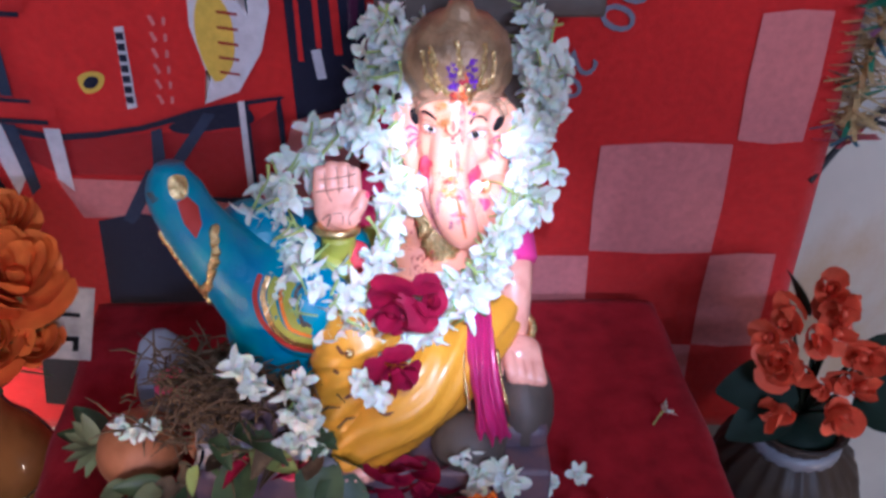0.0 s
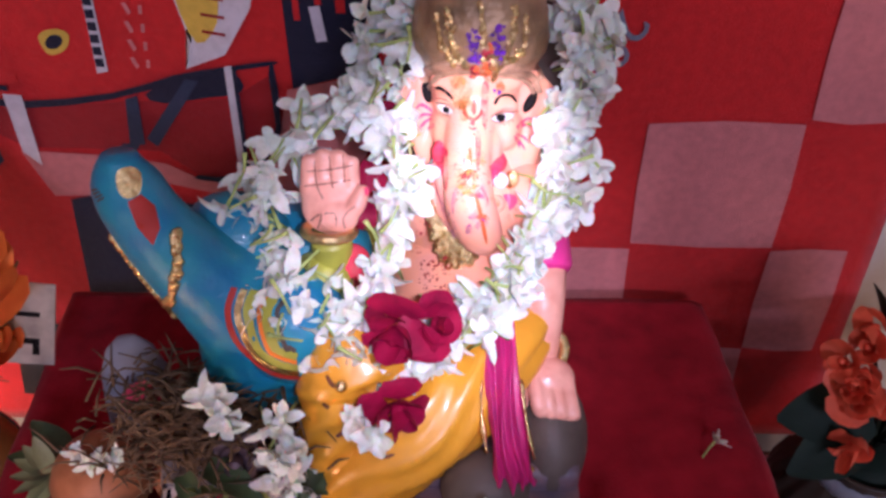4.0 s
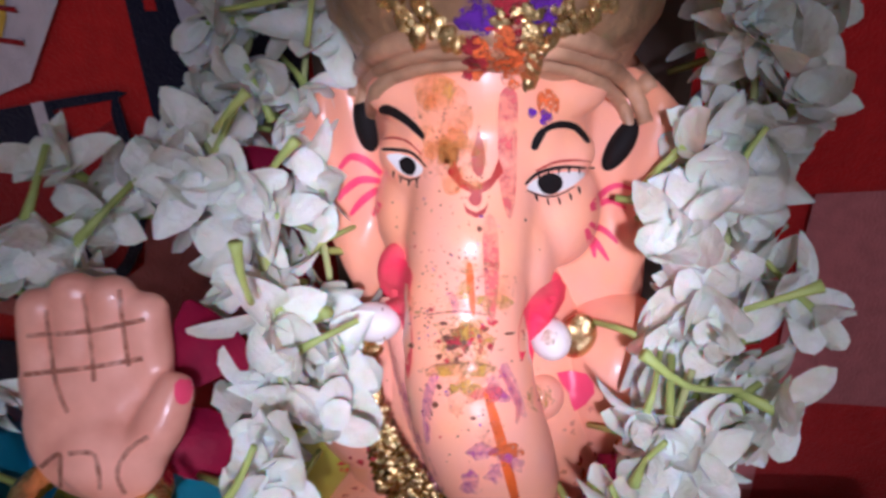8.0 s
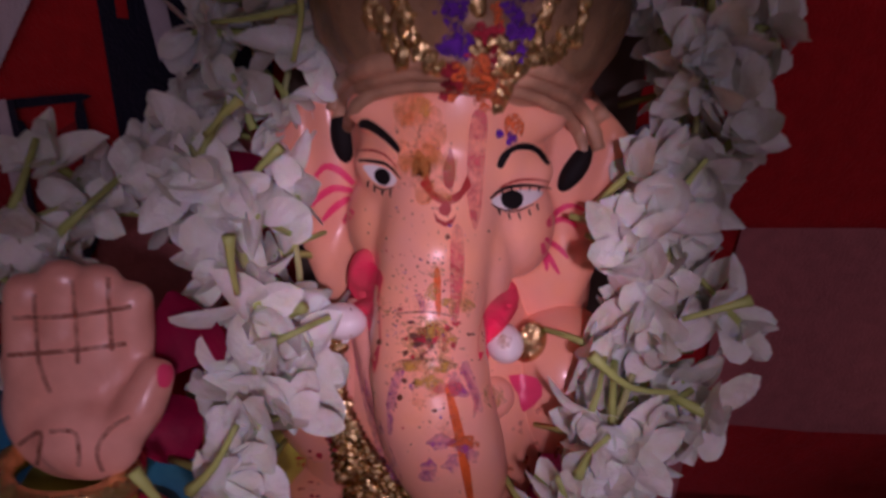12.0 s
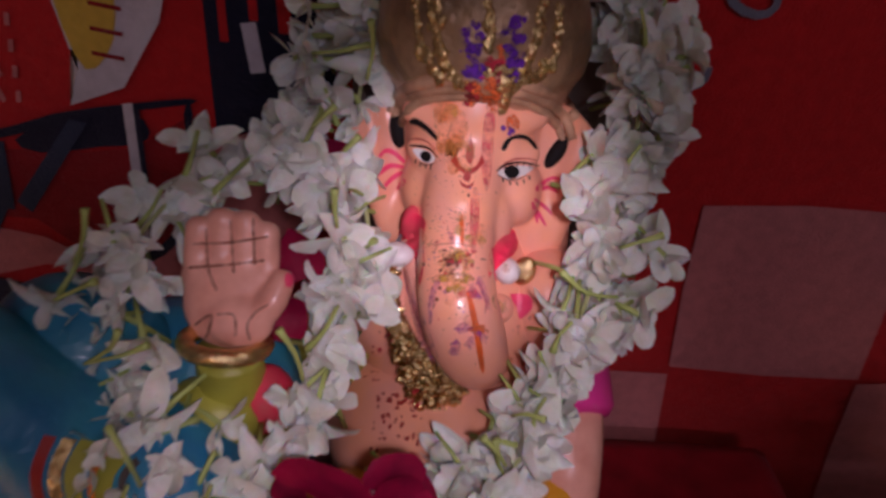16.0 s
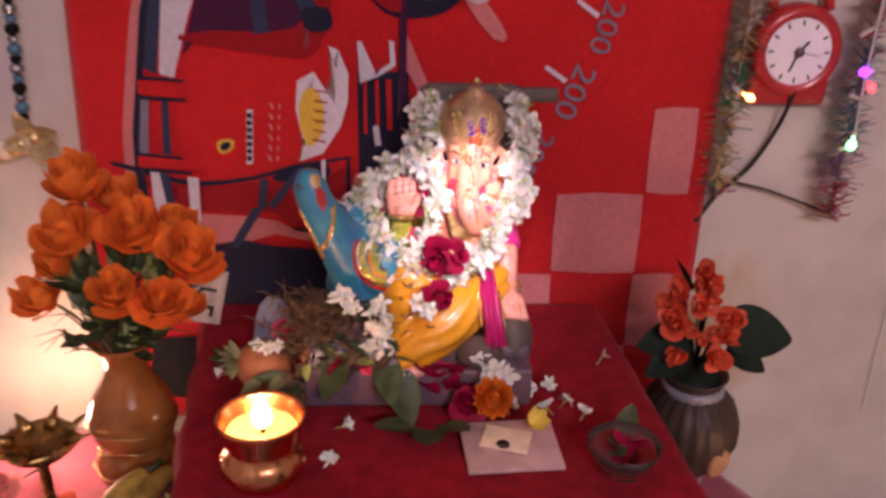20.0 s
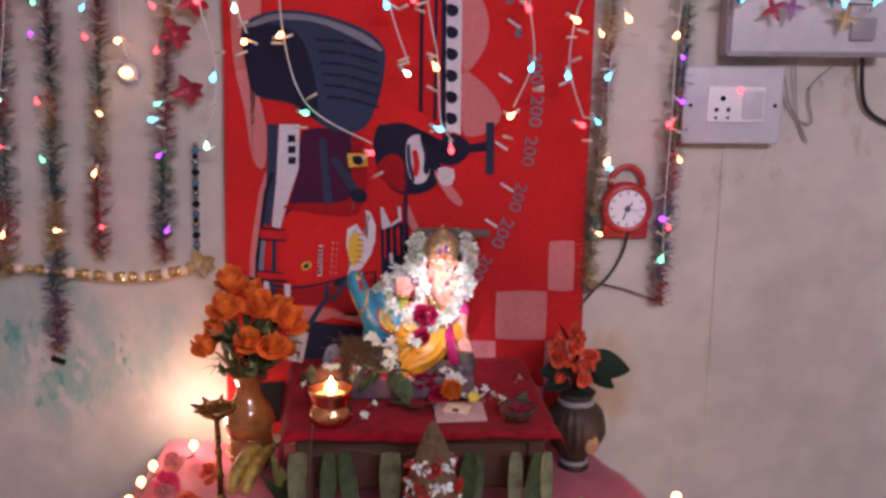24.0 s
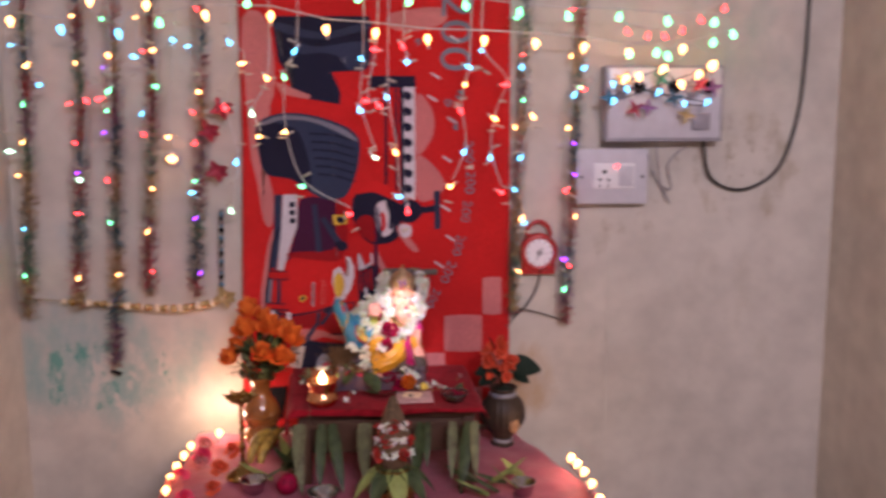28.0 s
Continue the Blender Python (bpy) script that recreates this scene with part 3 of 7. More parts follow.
for x0, z0, x1, z1 in ((0.266, 1.285, 0.272, 1.225), (0.274, 1.203, 0.270, 1.141), (0.265, 1.122, 0.257, 1.062), (0.248, 1.026, 0.232, 0.969), (0.222, 0.953, 0.197, 0.894), (0.181, 0.875, 0.155, 0.825)):
    number_mark("200", x0, z0, x1, z1)
number_mark("200", 0.236, 1.68, 0.228, 1.475)
for k, (cx, cz) in enumerate([(0.235, 1.324), (0.214, 1.39), (0.246, 1.41), (0.133, 1.552)]):
    ring_mark(cx, cz, 0.008 + 0.002 * (k % 3), k * 1.3)
for cx, cz in ((0.218, 1.016), (0.187, 0.942), (0.205, 1.10), (0.21, 1.235), (0.225, 1.34), (0.232, 1.558), (0.18, 1.46), (0.17, 1.40)):
    printed("dash_mark", [(cx - 0.014, cz + 0.008), (cx - 0.011, cz + 0.012), (cx + 0.014, cz - 0.004), (cx + 0.011, cz - 0.009)], M_WHITE, 3)

# ---- more materials ----
M_SKIN = mat("idol_peach", (0.90, 0.39, 0.215), rough=0.36, scale=110, bump=0.16, bscale=220, var=0.1, stain=(0.86, 0.40, 0.30), stain_scale=60, coat=0.25)
M_SKIN2 = mat("idol_pink", (0.84, 0.42, 0.31), rough=0.36, scale=120, bump=0.22, bscale=200, var=0.12, coat=0.3, stain=(0.70, 0.28, 0.19), stain_scale=70)
M_CROWN = mat("idol_crown", (0.40, 0.25, 0.13), rough=0.38, metal=0.3, scale=90, bump=1.0, bscale=170, var=0.3, stain_scale=50)
M_BAND = mat("hair_band", (0.56, 0.33, 0.19), rough=0.4, scale=90, bump=0.4, bscale=220, var=0.3, stain=(0.17, 0.095, 0.045), stain_scale=85)
M_GOLD = mat("gold_paint", (0.76, 0.56, 0.25), rough=0.22, metal=1.0, scale=300, bump=0.9, bscale=330, var=0.15)
M_DHOTI = mat("idol_yellow", (0.80, 0.36, 0.015), rough=0.35, scale=50, bump=0.08, var=0.08, coat=0.2, stain_scale=30)
M_MAGENTA = mat("idol_magenta", (0.86, 0.05, 0.30), rough=0.35, scale=60, bump=0.1, var=0.12, coat=0.2)
M_BASE = mat("idol_base", (0.17, 0.09, 0.085), rough=0.45, scale=60, bump=0.4, var=0.35, stain=(0.06, 0.075, 0.13), stain_scale=28)
M_ROCK = mat("idol_dark", (0.10, 0.075, 0.06), rough=0.6, scale=50, bump=0.3, var=0.2)
M_BLACK = mat("black_paint", (0.010, 0.008, 0.008), rough=0.7, scale=80, bump=0.0, spec=0.15)
M_EYEW = mat("eye_white", (0.82, 0.80, 0.76), rough=0.25, scale=80, bump=0.0, var=0.03)
M_LINE = mat("red_paint", (0.42, 0.03, 0.018), rough=0.4, scale=80, bump=0.05)
M_LIP = mat("pink_red_paint", (0.78, 0.03, 0.08), rough=0.6, scale=160, bump=0.2, bscale=260, var=0.2, spec=0.25, stain=(0.66, 0.10, 0.10), stain_scale=90)
M_ROSY = mat("rose_pink_paint", (0.86, 0.07, 0.16), rough=0.4, scale=80, bump=0.05)
M_ORANGE = mat("orange_powder", (0.85, 0.16, 0.03), rough=0.8, scale=120, bump=0.3, var=0.3, stain_scale=80)
M_VIOLET = mat("violet_powder", (0.13, 0.02, 0.32), rough=0.85, scale=200, bump=0.5, var=0.4, stain_scale=90)
M_KUM = mat("red_powder", (0.55, 0.03, 0.05), rough=0.85, scale=200, bump=0.5, var=0.3, stain_scale=90)
M_SMEAR = mat("pink_smear", (0.78, 0.13, 0.14), rough=0.6, scale=120, bump=0.2, var=0.15)
M_MUST = mat("mustard_smear", (0.62, 0.36, 0.05), rough=0.7, scale=160, bump=0.3, var=0.3)
M_BROWN = mat("brown_spot", (0.16, 0.05, 0.02), rough=0.6, scale=160, bump=0.3, var=0.3)
M_LILAC = mat("lilac_smear", (0.50, 0.10, 0.34), rough=0.7, scale=140, bump=0.2, var=0.3)
M_CREASE = mat("palm_crease", (0.34, 0.13, 0.08), rough=0.6, scale=160, bump=0.2, var=0.3)
M_CREAM = mat("cream_paint", (0.88, 0.72, 0.5), rough=0.4, scale=80, bump=0.05)
M_LIME = mat("lime_paint", (0.42, 0.42, 0.05), rough=0.4, scale=60, bump=0.1, var=0.2)
M_TEAL = mat("peacock_teal", (0.005, 0.14, 0.28), rough=0.42, scale=70, bump=0.5, bscale=150, var=0.3, stain=(0.015, 0.30, 0.36), stain_scale=38, coat=0.15)
M_PETAL = mat("jasmine_petal", (0.86, 0.85, 0.80), rough=0.55, scale=160, bump=0.5, bscale=420, var=0.07, spec=0.35, sss=0.35, stain=(0.70, 0.68, 0.52), stain_scale=110)
M_STEM = mat("jasmine_stem", (0.42, 0.52, 0.14), rough=0.5, scale=90, bump=0.1, var=0.2, stain_scale=60)
M_ROSE = mat("dark_rose", (0.29, 0.004, 0.035), rough=0.6, scale=90, bump=0.3, bscale=300, var=0.3, spec=0.2, stain=(0.12, 0.002, 0.02), stain_scale=60)
M_ORROSE = mat("orange_rose", (0.86, 0.24, 0.03), rough=0.55, scale=60, bump=0.1, var=0.2, stain=(0.70, 0.11, 0.012), stain_scale=25)
M_CORAL = mat("coral_flower", (0.74, 0.11, 0.04), rough=0.55, scale=60, bump=0.1, var=0.15, stain_scale=30)
M_LEAF = mat("leaf_green", (0.055, 0.085, 0.03), rough=0.45, scale=60, bump=0.2, var=0.25, stain_scale=30)
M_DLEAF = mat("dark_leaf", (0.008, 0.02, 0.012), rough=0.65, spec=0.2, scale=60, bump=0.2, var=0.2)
M_PALELEAF = mat("pale_leaf", (0.30, 0.36, 0.10), rough=0.5, scale=50, bump=0.2, var=0.2)
M_DULLLEAF = mat("dull_leaf", (0.17, 0.19, 0.085), rough=0.55, scale=60, bump=0.3, var=0.3, stain=(0.09, 0.07, 0.04), stain_scale=25)
M_VASE = mat("brown_glaze", (0.33, 0.12, 0.025), rough=0.14, scale=25, bump=0.08, bscale=60, var=0.3, coat=0.6, stain_scale=18)
M_VASER = mat("grey_brown_ceramic", (0.026, 0.020, 0.016), rough=0.45, spec=0.25, scale=40, bump=0.2, var=0.3, stain=(0.075, 0.050, 0.030), stain_scale=22)
M_TAN = mat("tan_patch", (0.30, 0.17, 0.08), rough=0.6, scale=60, bump=0.3, var=0.3)
M_RING = mat("white_ring", (0.26, 0.27, 0.30), rough=0.3, scale=60)
M_COPPER = mat("copper", (0.78, 0.36, 0.16), rough=0.2, metal=1.0, scale=60, bump=0.15, var=0.2)
M_BRASS = mat("aged_brass", (0.34, 0.22, 0.07), rough=0.28, metal=1.0, scale=70, bump=0.2, var=0.35, stain=(0.07, 0.045, 0.02))
M_FLAME = mat("flame", (1.0, 0.62, 0.22), rough=1, emit=14, var=0.0, bump=0)
M_GHEE = mat("ghee", (0.75, 0.5, 0.2), rough=0.2, scale=60, bump=0.1)
M_FRUIT = mat("fruit_skin", (0.36, 0.13, 0.05), rough=0.6, scale=90, bump=0.5, bscale=110, var=0.25, stain=(0.3, 0.1, 0.03), stain_scale=40)
M_HUSK = mat("dry_husk", (0.14, 0.085, 0.042), rough=0.9, scale=120, bump=0.5, var=0.35)
M_GREYF = mat("grey_stone", (0.24, 0.26, 0.33), rough=0.6, scale=60, bump=0.2)
M_FOILG = mat("packet_foil", (0.34, 0.31, 0.32), rough=0.22, metal=0.3, scale=90, bump=1.0, bscale=90, var=0.6, stain=(0.10, 0.06, 0.05), stain_scale=45)
M_MARI = mat("marigold", (0.85, 0.22, 0.01), rough=0.6, scale=60, bump=0.1, var=0.2, stain_scale=40)
M_YELFL = mat("yellow_flower", (0.85, 0.66, 0.12), rough=0.55, scale=60, bump=0.1)
M_TAN2 = mat("card_paper", (0.50, 0.43, 0.36), rough=0.6, scale=60, bump=0.1, var=0.2, stain_scale=30)
M_CARD = mat("card", (0.55, 0.36, 0.33), rough=0.5, scale=60, bump=0.1, var=0.2, stain_scale=20)
M_GLASS = mat("thin_glass", (0.85, 0.62, 0.58), rough=0.05, alpha=0.96, var=0.02, bump=0)
M_PLASTIC = mat("white_plastic", (0.58, 0.56, 0.59), rough=0.35, scale=30, bump=0.05, var=0.06)
M_GREYPL = mat("grey_plastic", (0.30, 0.28, 0.30), rough=0.4, scale=30, bump=0.05, var=0.1)
M_REDPL = mat("red_plastic", (0.50, 0.03, 0.025), rough=0.3, scale=30, bump=0.05, coat=0.3)
M_FACE = mat("clock_paper", (0.86, 0.84, 0.84), rough=0.5, scale=30, bump=0.02, var=0.05)
M_CABLE = mat("dark_cable", (0.02, 0.018, 0.018), rough=0.5, scale=60, bump=0.05)
M_WIRE = mat("clear_wire", (0.60, 0.58, 0.55), rough=0.25, scale=60, bump=0.0)
M_THREAD = mat("thread", (0.45, 0.5, 0.2), rough=0.7, scale=60, bump=0.0)
M_PALEP = mat("bare_plaster", (0.70, 0.68, 0.60), rough=0.85, scale=20, bump=0.4, var=0.15)
M_STEEL = mat("steel", (0.5, 0.5, 0.52), rough=0.2, metal=1.0, scale=60, bump=0.05)
FOIL = [mat("foil_" + n, c, rough=0.3, metal=0.1, scale=300, bump=0.0, var=0.3) for n, c in (("gold", (0.60, 0.44, 0.20)), ("green", (0.06, 0.30, 0.18)), ("red", (0.52, 0.06, 0.09)), ("blue", (0.07, 0.20, 0.28)), ("violet", (0.34, 0.14, 0.30)))]
GLOW = {k: mat("bulb_" + k, c, rough=0.3, emit=e, var=0.0, bump=0) for k, c, e in (("y", (1.0, 0.44, 0.11), 5.0), ("g", (0.08, 1.0, 0.36), 2.6), ("c", (0.08, 0.62, 1.0), 2.6), ("r", (1.0, 0.035, 0.03), 5.0), ("w", (0.45, 1.0, 0.62), 2.6), ("p", (0.35, 0.05, 1.0), 2.2))}


def ragged(m, scale=420, lo=0.42, hi=0.56):
    """Makes a powder lie in grains and flecks with bare gaps."""
    N, L = m.node_tree.nodes, m.node_tree.links
    b, out = N["Principled BSDF"], N["Material Output"]
    tc = N.new("ShaderNodeTexCoord")
    n = N.new("ShaderNodeTexNoise")
    n.inputs["Scale"].default_value, n.inputs["Detail"].default_value, n.inputs["Roughness"].default_value = scale, 8, 0.75
    r = N.new("ShaderNodeMapRange")
    r.inputs[1].default_value, r.inputs[2].default_value = lo, hi
    clear = N.new("ShaderNodeBsdfTransparent")
    mix = N.new("ShaderNodeMixShader")
    L.new(tc.outputs["Object"], n.inputs["Vector"])
    L.new(n.outputs[0], r.inputs[0])
    L.new(r.outputs[0], mix.inputs[0])
    L.new(clear.outputs[0], mix.inputs[1])
    L.new(b.outputs[0], mix.inputs[2])
    L.new(mix.outputs[0], out.inputs["Surface"])


M_FLUSH = mat("turmeric_dust", (0.78, 0.24, 0.05), rough=0.8, scale=120, bump=0.2, var=0.25, stain=(0.62, 0.30, 0.06), stain_scale=90)
ragged(M_FLUSH, 170, 0.42, 0.95)
M_DRIP = mat("orange_drip", (0.92, 0.14, 0.012), rough=0.5, scale=120, bump=0.3, var=0.2, stain_scale=80)
for m_, lo_, hi_ in ((M_ORANGE, 0.42, 0.55), (M_VIOLET, 0.42, 0.52), (M_KUM, 0.44, 0.54), (M_SMEAR, 0.36, 0.75), (M_MUST, 0.42, 0.7), (M_BROWN, 0.30, 0.42), (M_DRIP, 0.30, 0.45), (M_CREASE, 0.30, 0.70), (M_LILAC, 0.36, 0.80)):
    ragged(m_, 420 if m_ is not M_SMEAR else 260, lo_, hi_)
M_BULBOFF = mat("bulb_clear", (0.6, 0.55, 0.45), rough=0.15, scale=60, bump=0, var=0.1)


# ---- petals, leaves, flowers ----
def blade(bm, length, width, m, cup=0.15, curl=0.25, tip=0.6, nu=4, thick=0.0, idx=0):
    """A petal or leaf along +x, curling up, pointed at its end, put in place by m."""
    rows = []
    for i in range(nu + 1):
        t = i / nu
        w = width * 0.5 * max(0.0, math.sin(math.pi * min(0.985, 0.1 + t * 0.9) ** tip)) ** 0.7
        x, z = length * t * (1 - 0.15 * curl * t), length * curl * t * t
        rows.append([bm.verts.new(m @ Vector((x, s * w, z + cup * w * 2 * s * s))) for s in (-1, -0.5, 0, 0.5, 1)])
    for a, b in zip(rows, rows[1:]):
        for i in range(4):
            f = bm.faces.new((a[i], b[i], b[i + 1], a[i + 1]))
            f.material_index, f.smooth = idx, True
    return bm


def petal(bm, rng, length, width, m):
    """A soft petal along +x: narrow at its foot, broad towards its round end, gently folded."""
    nu, nv = 7, 4
    curl, cup, twist = rng.uniform(-0.75, 0.45), rng.uniform(-0.2, 0.9), rng.uniform(-0.55, 0.55)
    bend, wav, ph, point = rng.uniform(-0.2, 0.2), rng.uniform(0.02, 0.06), rng.uniform(0, 6), rng.uniform(0.42, 0.66)
    rows = []
    for i in range(nu + 1):
        t = (i / nu) ** 0.85
        w = width * 0.5 * ((0.26 + 0.74 * math.sin(math.pi / 2 * t / 0.48)) if t < 0.48 else max(0.02, 1 - ((t - 0.48) / 0.52) ** 2.3) ** point)
        row = []
        for j in range(nv + 1):
            s = 2 * j / nv - 1
            row.append(bm.verts.new(m @ Vector((length * (t - 0.10 * t * t * abs(curl)), s * w + bend * length * t * t, length * (curl * t * t + wav * math.sin(4 * t + ph) * s) + cup * w * s * s + twist * t * s * w))))
        rows.append(row)
    for a, b in zip(rows, rows[1:]):
        for j in range(nv):
            bm.faces.new((a[j], b[j], b[j + 1], a[j + 1])).smooth = True


def jasmine(rng, r=0.0122, pieces=None):
    """A jasmine bloom that faces +z, on its pale green tube; with pieces, each petal and the stem go there as well."""
    bm = bmesh.new()
    n = rng.choice((5, 5, 6))
    ph = rng.random() * 6
    for k in range(n):
        m = Matrix.Rotation(ph + 2 * math.pi * k / n + rng.uniform(-0.2, 0.2), 4, "Z") @ Matrix.Rotation(rng.uniform(-0.5, 0.25) - 0.4, 4, "Y") @ Matrix.Rotation(rng.uniform(-0.7, 0.7), 4, "X")
        one = bmesh.new()
        petal(one, rng, r * rng.uniform(0.80, 1.22), r * rng.uniform(0.50, 0.76), m)
        if pieces is not None:
            pieces.append(("petal", one.copy(), M_PETAL))
        merge(bm, one)
    for k in range(2):
        m = Matrix.Translation((0, 0, 0.001)) @ Matrix.Rotation(ph + 2 + 3 * k, 4, "Z") @ Matrix.Rotation(-0.9, 4, "Y")
        one = bmesh.new()
        petal(one, rng, r * 0.62, r * 0.55, m)
        if pieces is not None:
            pieces.append(("petal", one.copy(), M_PETAL))
        merge(bm, one)
    n0 = len(bm.faces)
    a = rng.uniform(0, 6)
    one = tube([(0, 0, 0.001), (0.001 * math.cos(a), 0.001 * math.sin(a), -0.006), (0.004 * math.cos(a), 0.004 * math.sin(a), -0.016)], [0.0013, 0.0009, 0.0008], 6)
    if pieces is not None:
        pieces.append(("stem", one.copy(), M_STEM))
    merge(bm, one)
    bm.faces.ensure_lookup_table()
    for f in bm.faces[n0:]:
        f.material_index = 1
    return bm


def mesh_of(name, bm, mats):
    me = bpy.data.meshes.new(name)
    bm.normal_update()
    bm.to_mesh(me)
    bm.free()
    for m in mats:
        me.materials.append(m)
    me.polygons.foreach_set("use_smooth", [True] * len(me.polygons))
    return me


rng = random.Random(7)
JASMINES = [mesh_of("jasmine_bloom", jasmine(rng), [M_PETAL, M_STEM]) for _ in range(14)]


LOOSE = []
for _ in range(6):
    kit = []
    jasmine(rng, pieces=kit).free()
    LOOSE.append([(n, mesh_of(n, b, [m_])) for n, b, m_ in kit])


def loose_bloom(rng, label):
    """A single jasmine bloom of separate petals on a stem."""
    th = tagged(new("jasmine_bloom"), label, "flower", "loose jasmine blooms")
    th.empty_display_size = 0.01
    for n, me in rng.choice(LOOSE):
        new(n, me).parent = th
    return th


def facing(p, d, roll):
    """A pose at p whose +z looks along d."""
    return Matrix.Translation(p) @ Vector(d).to_track_quat("Z", "Y").to_matrix().to_4x4() @ Matrix.Rotation(roll, 4, "Z")


def rose_petals(rng, r, layers):
    for n, s, up in layers:
        ph = rng.random() * 6
        for k in range(n):
            bm = bmesh.new()
            a0, rows = ph + 2 * math.pi * k / n + rng.uniform(-0.35, 0.35), []
            s_, up_, lean = s * rng.uniform(0.82, 1.15), up + rng.uniform(-0.28, 0.28), rng.uniform(-0.12, 0.12)
            spread = 2 * math.pi / n * 1.12
            for i in range(5):
                t = i / 4
                row = []
                for j in range(5):
                    u = j / 4 - 0.5
                    a = a0 + spread * u * math.sin(0.4 + 2.2 * t)
                    rad = r * s_ * (0.25 + 0.75 * math.sin(1.45 * t)) * (1 + 0.12 * t * t * (1 - up_))
                    z = r * (0.25 + 0.95 * t * (0.35 + 0.65 * up_) - 0.35 * (1 - up_) * t * t + 0.15 * (0.25 - u * u) * t) + rng.uniform(-1, 1) * r * 0.045 + lean * r * u * t * 2
                    row.append(bm.verts.new((rad * math.cos(a), rad * math.sin(a), z - r * 0.5)))
                rows.append(row)
            for a, b in zip(rows, rows[1:]):
                for j in range(4):
                    bm.faces.new((a[j], a[j + 1], b[j + 1], b[j]))
            yield bm


def frilly_bm(rng, r, rings=7):
    """A pom-pom bloom of many small petals, like a marigold."""
    bm = bmesh.new()
    ball(r * 0.55, bm=bm, u=10, v=6)
    for i in range(rings):
        el = math.pi / 2 * (i + 0.4) / rings
        n = max(3, int(16 * math.cos(el)))
        for k in range(n):
            m = Matrix.Rotation(2 * math.pi * (k + 0.5 * (i % 2)) / n + rng.uniform(-0.1, 0.1), 4, "Z") @ Matrix.Rotation(-el + rng.uniform(-0.1, 0.1), 4, "Y") @ Matrix.Translation((r * 0.3, 0, 0))
            blade(bm, r * 0.60, r * 0.52, m, 0.25, 0.45, 0.55, 3)
    return bm


def rose_parts(parent, rng, r, layers, material, name=""):
    """A rose whose petals are parts of their own round a tight bud; the bud itself is a part of parent."""
    bud = part(name or "bud", ball(r * 0.3, (0, 0, r * 0.1), (1, 1, 1.2), u=12, v=8), material, parent)
    for p in rose_petals(rng, r, layers):
        part("petal", p, material, bud)
    return bud
# ---- the idol ----
from mathutils.bvhtree import BVHTree

IDOL_MATS = [M_SKIN, M_SKIN2, M_CROWN, M_GOLD, M_DHOTI, M_MAGENTA, M_BASE, M_ROCK, M_BLACK, M_EYEW, M_LINE, M_LIP, M_ROSY, M_ORANGE, M_VIOLET, M_KUM, M_SMEAR, M_MUST, M_BROWN, M_CREAM, M_LIME, M_BAND, M_DRIP, M_FLUSH, M_CREASE, M_LILAC]
(SKIN, SKIN2, CROWN, GOLD, DHOTI, MAGENTA, BASE, ROCK, BLACK, EYEW, LINE, LIP, ROSY, ORANGE, VIOLET, KUM, SMEAR, MUST, BROWN, CREAM, LIME, BAND, DRIP, FLUSH, CREASE, LILAC) = range(len(IDOL_MATS))


def give(bm, sub, idx):
    """Joins sub to bm with one material."""
    for f in sub.faces:
        f.material_index = idx
    merge(bm, sub)


class Stencil:
    """Paints outlines on a mesh, cast from a camera pose; units are pixels, placed to fit that view."""

    def __init__(self, bm, eye, target, roll):
        self.bm, self.m = bm, look(eye, target, roll)
        self.f = 784 / math.tan(radians(54.7 / 2))
        self.tree = BVHTree.FromBMesh(bm)

    def cast(self, u, v):
        e = self.m.translation
        d = (self.m.to_3x3() @ Vector(((u - 784) / self.f, (441 - v) / self.f, -1))).normalized()
        hit = self.tree.ray_cast(e, d)
        return hit, d

    def paint(self, pts, idx, layer=1, smooth=0, cell=24):
        if smooth:
            pts = [(p.x, p.y) for p in spline([(a, b, 0) for a, b in pts], smooth, True)]
        b2 = bmesh.new()
        f = b2.faces.new([b2.verts.new((x, y, 0)) for x, y in pts])
        bmesh.ops.triangulate(b2, faces=[f])
        for axis in (0, 1):
            lo, hi = min(p[axis] for p in pts), max(p[axis] for p in pts)
            k = math.floor(lo / cell) + 1
            while k * cell < hi:
                co, no = [0, 0, 0], [0, 0, 0]
                co[axis], no[axis] = k * cell, 1
                bmesh.ops.bisect_plane(b2, geom=b2.verts[:] + b2.edges[:] + b2.faces[:], plane_co=co, plane_no=no)
                k += 1
        lost, last = [], None
        for vert in b2.verts:
            hit, d = self.cast(vert.co.x, vert.co.y)
            if hit[0] is None or (last is not None and abs(hit[3] - last) > 0.03):
                lost.append(vert)
                continue
            last = hit[3]
            vert.co = hit[0] - d * (0.00018 + 0.00016 * layer)
        bmesh.ops.delete(b2, geom=lost, context="VERTS")
        give(self.bm, b2, idx)

    def stroke(self, pts, width, idx, layer=1, taper=True):
        P = spline([(a, b, 0) for a, b in pts], 6)
        left, right = [], []
        for i, p in enumerate(P):
            d = (P[min(i + 1, len(P) - 1)] - P[max(i - 1, 0)]).normalized()
            w = width / 2 * ((0.35 + 0.65 * math.sin(math.pi * min(1, 0.15 + 0.85 * i / (len(P) - 1)))) if taper else 1)
            left.append((p.x - d.y * w, p.y + d.x * w))
            right.append((p.x + d.y * w, p.y - d.x * w))
        self.paint(left + right[::-1], idx, layer)


def blob(cx, cy, rx, ry, rng, n=11, rough=0.3):
    return [(cx + rx * (1 + rng.uniform(-rough, rough)) * math.cos(2 * math.pi * k / n), cy + ry * (1 + rng.uniform(-rough, rough)) * math.sin(2 * math.pi * k / n)) for k in range(n)]


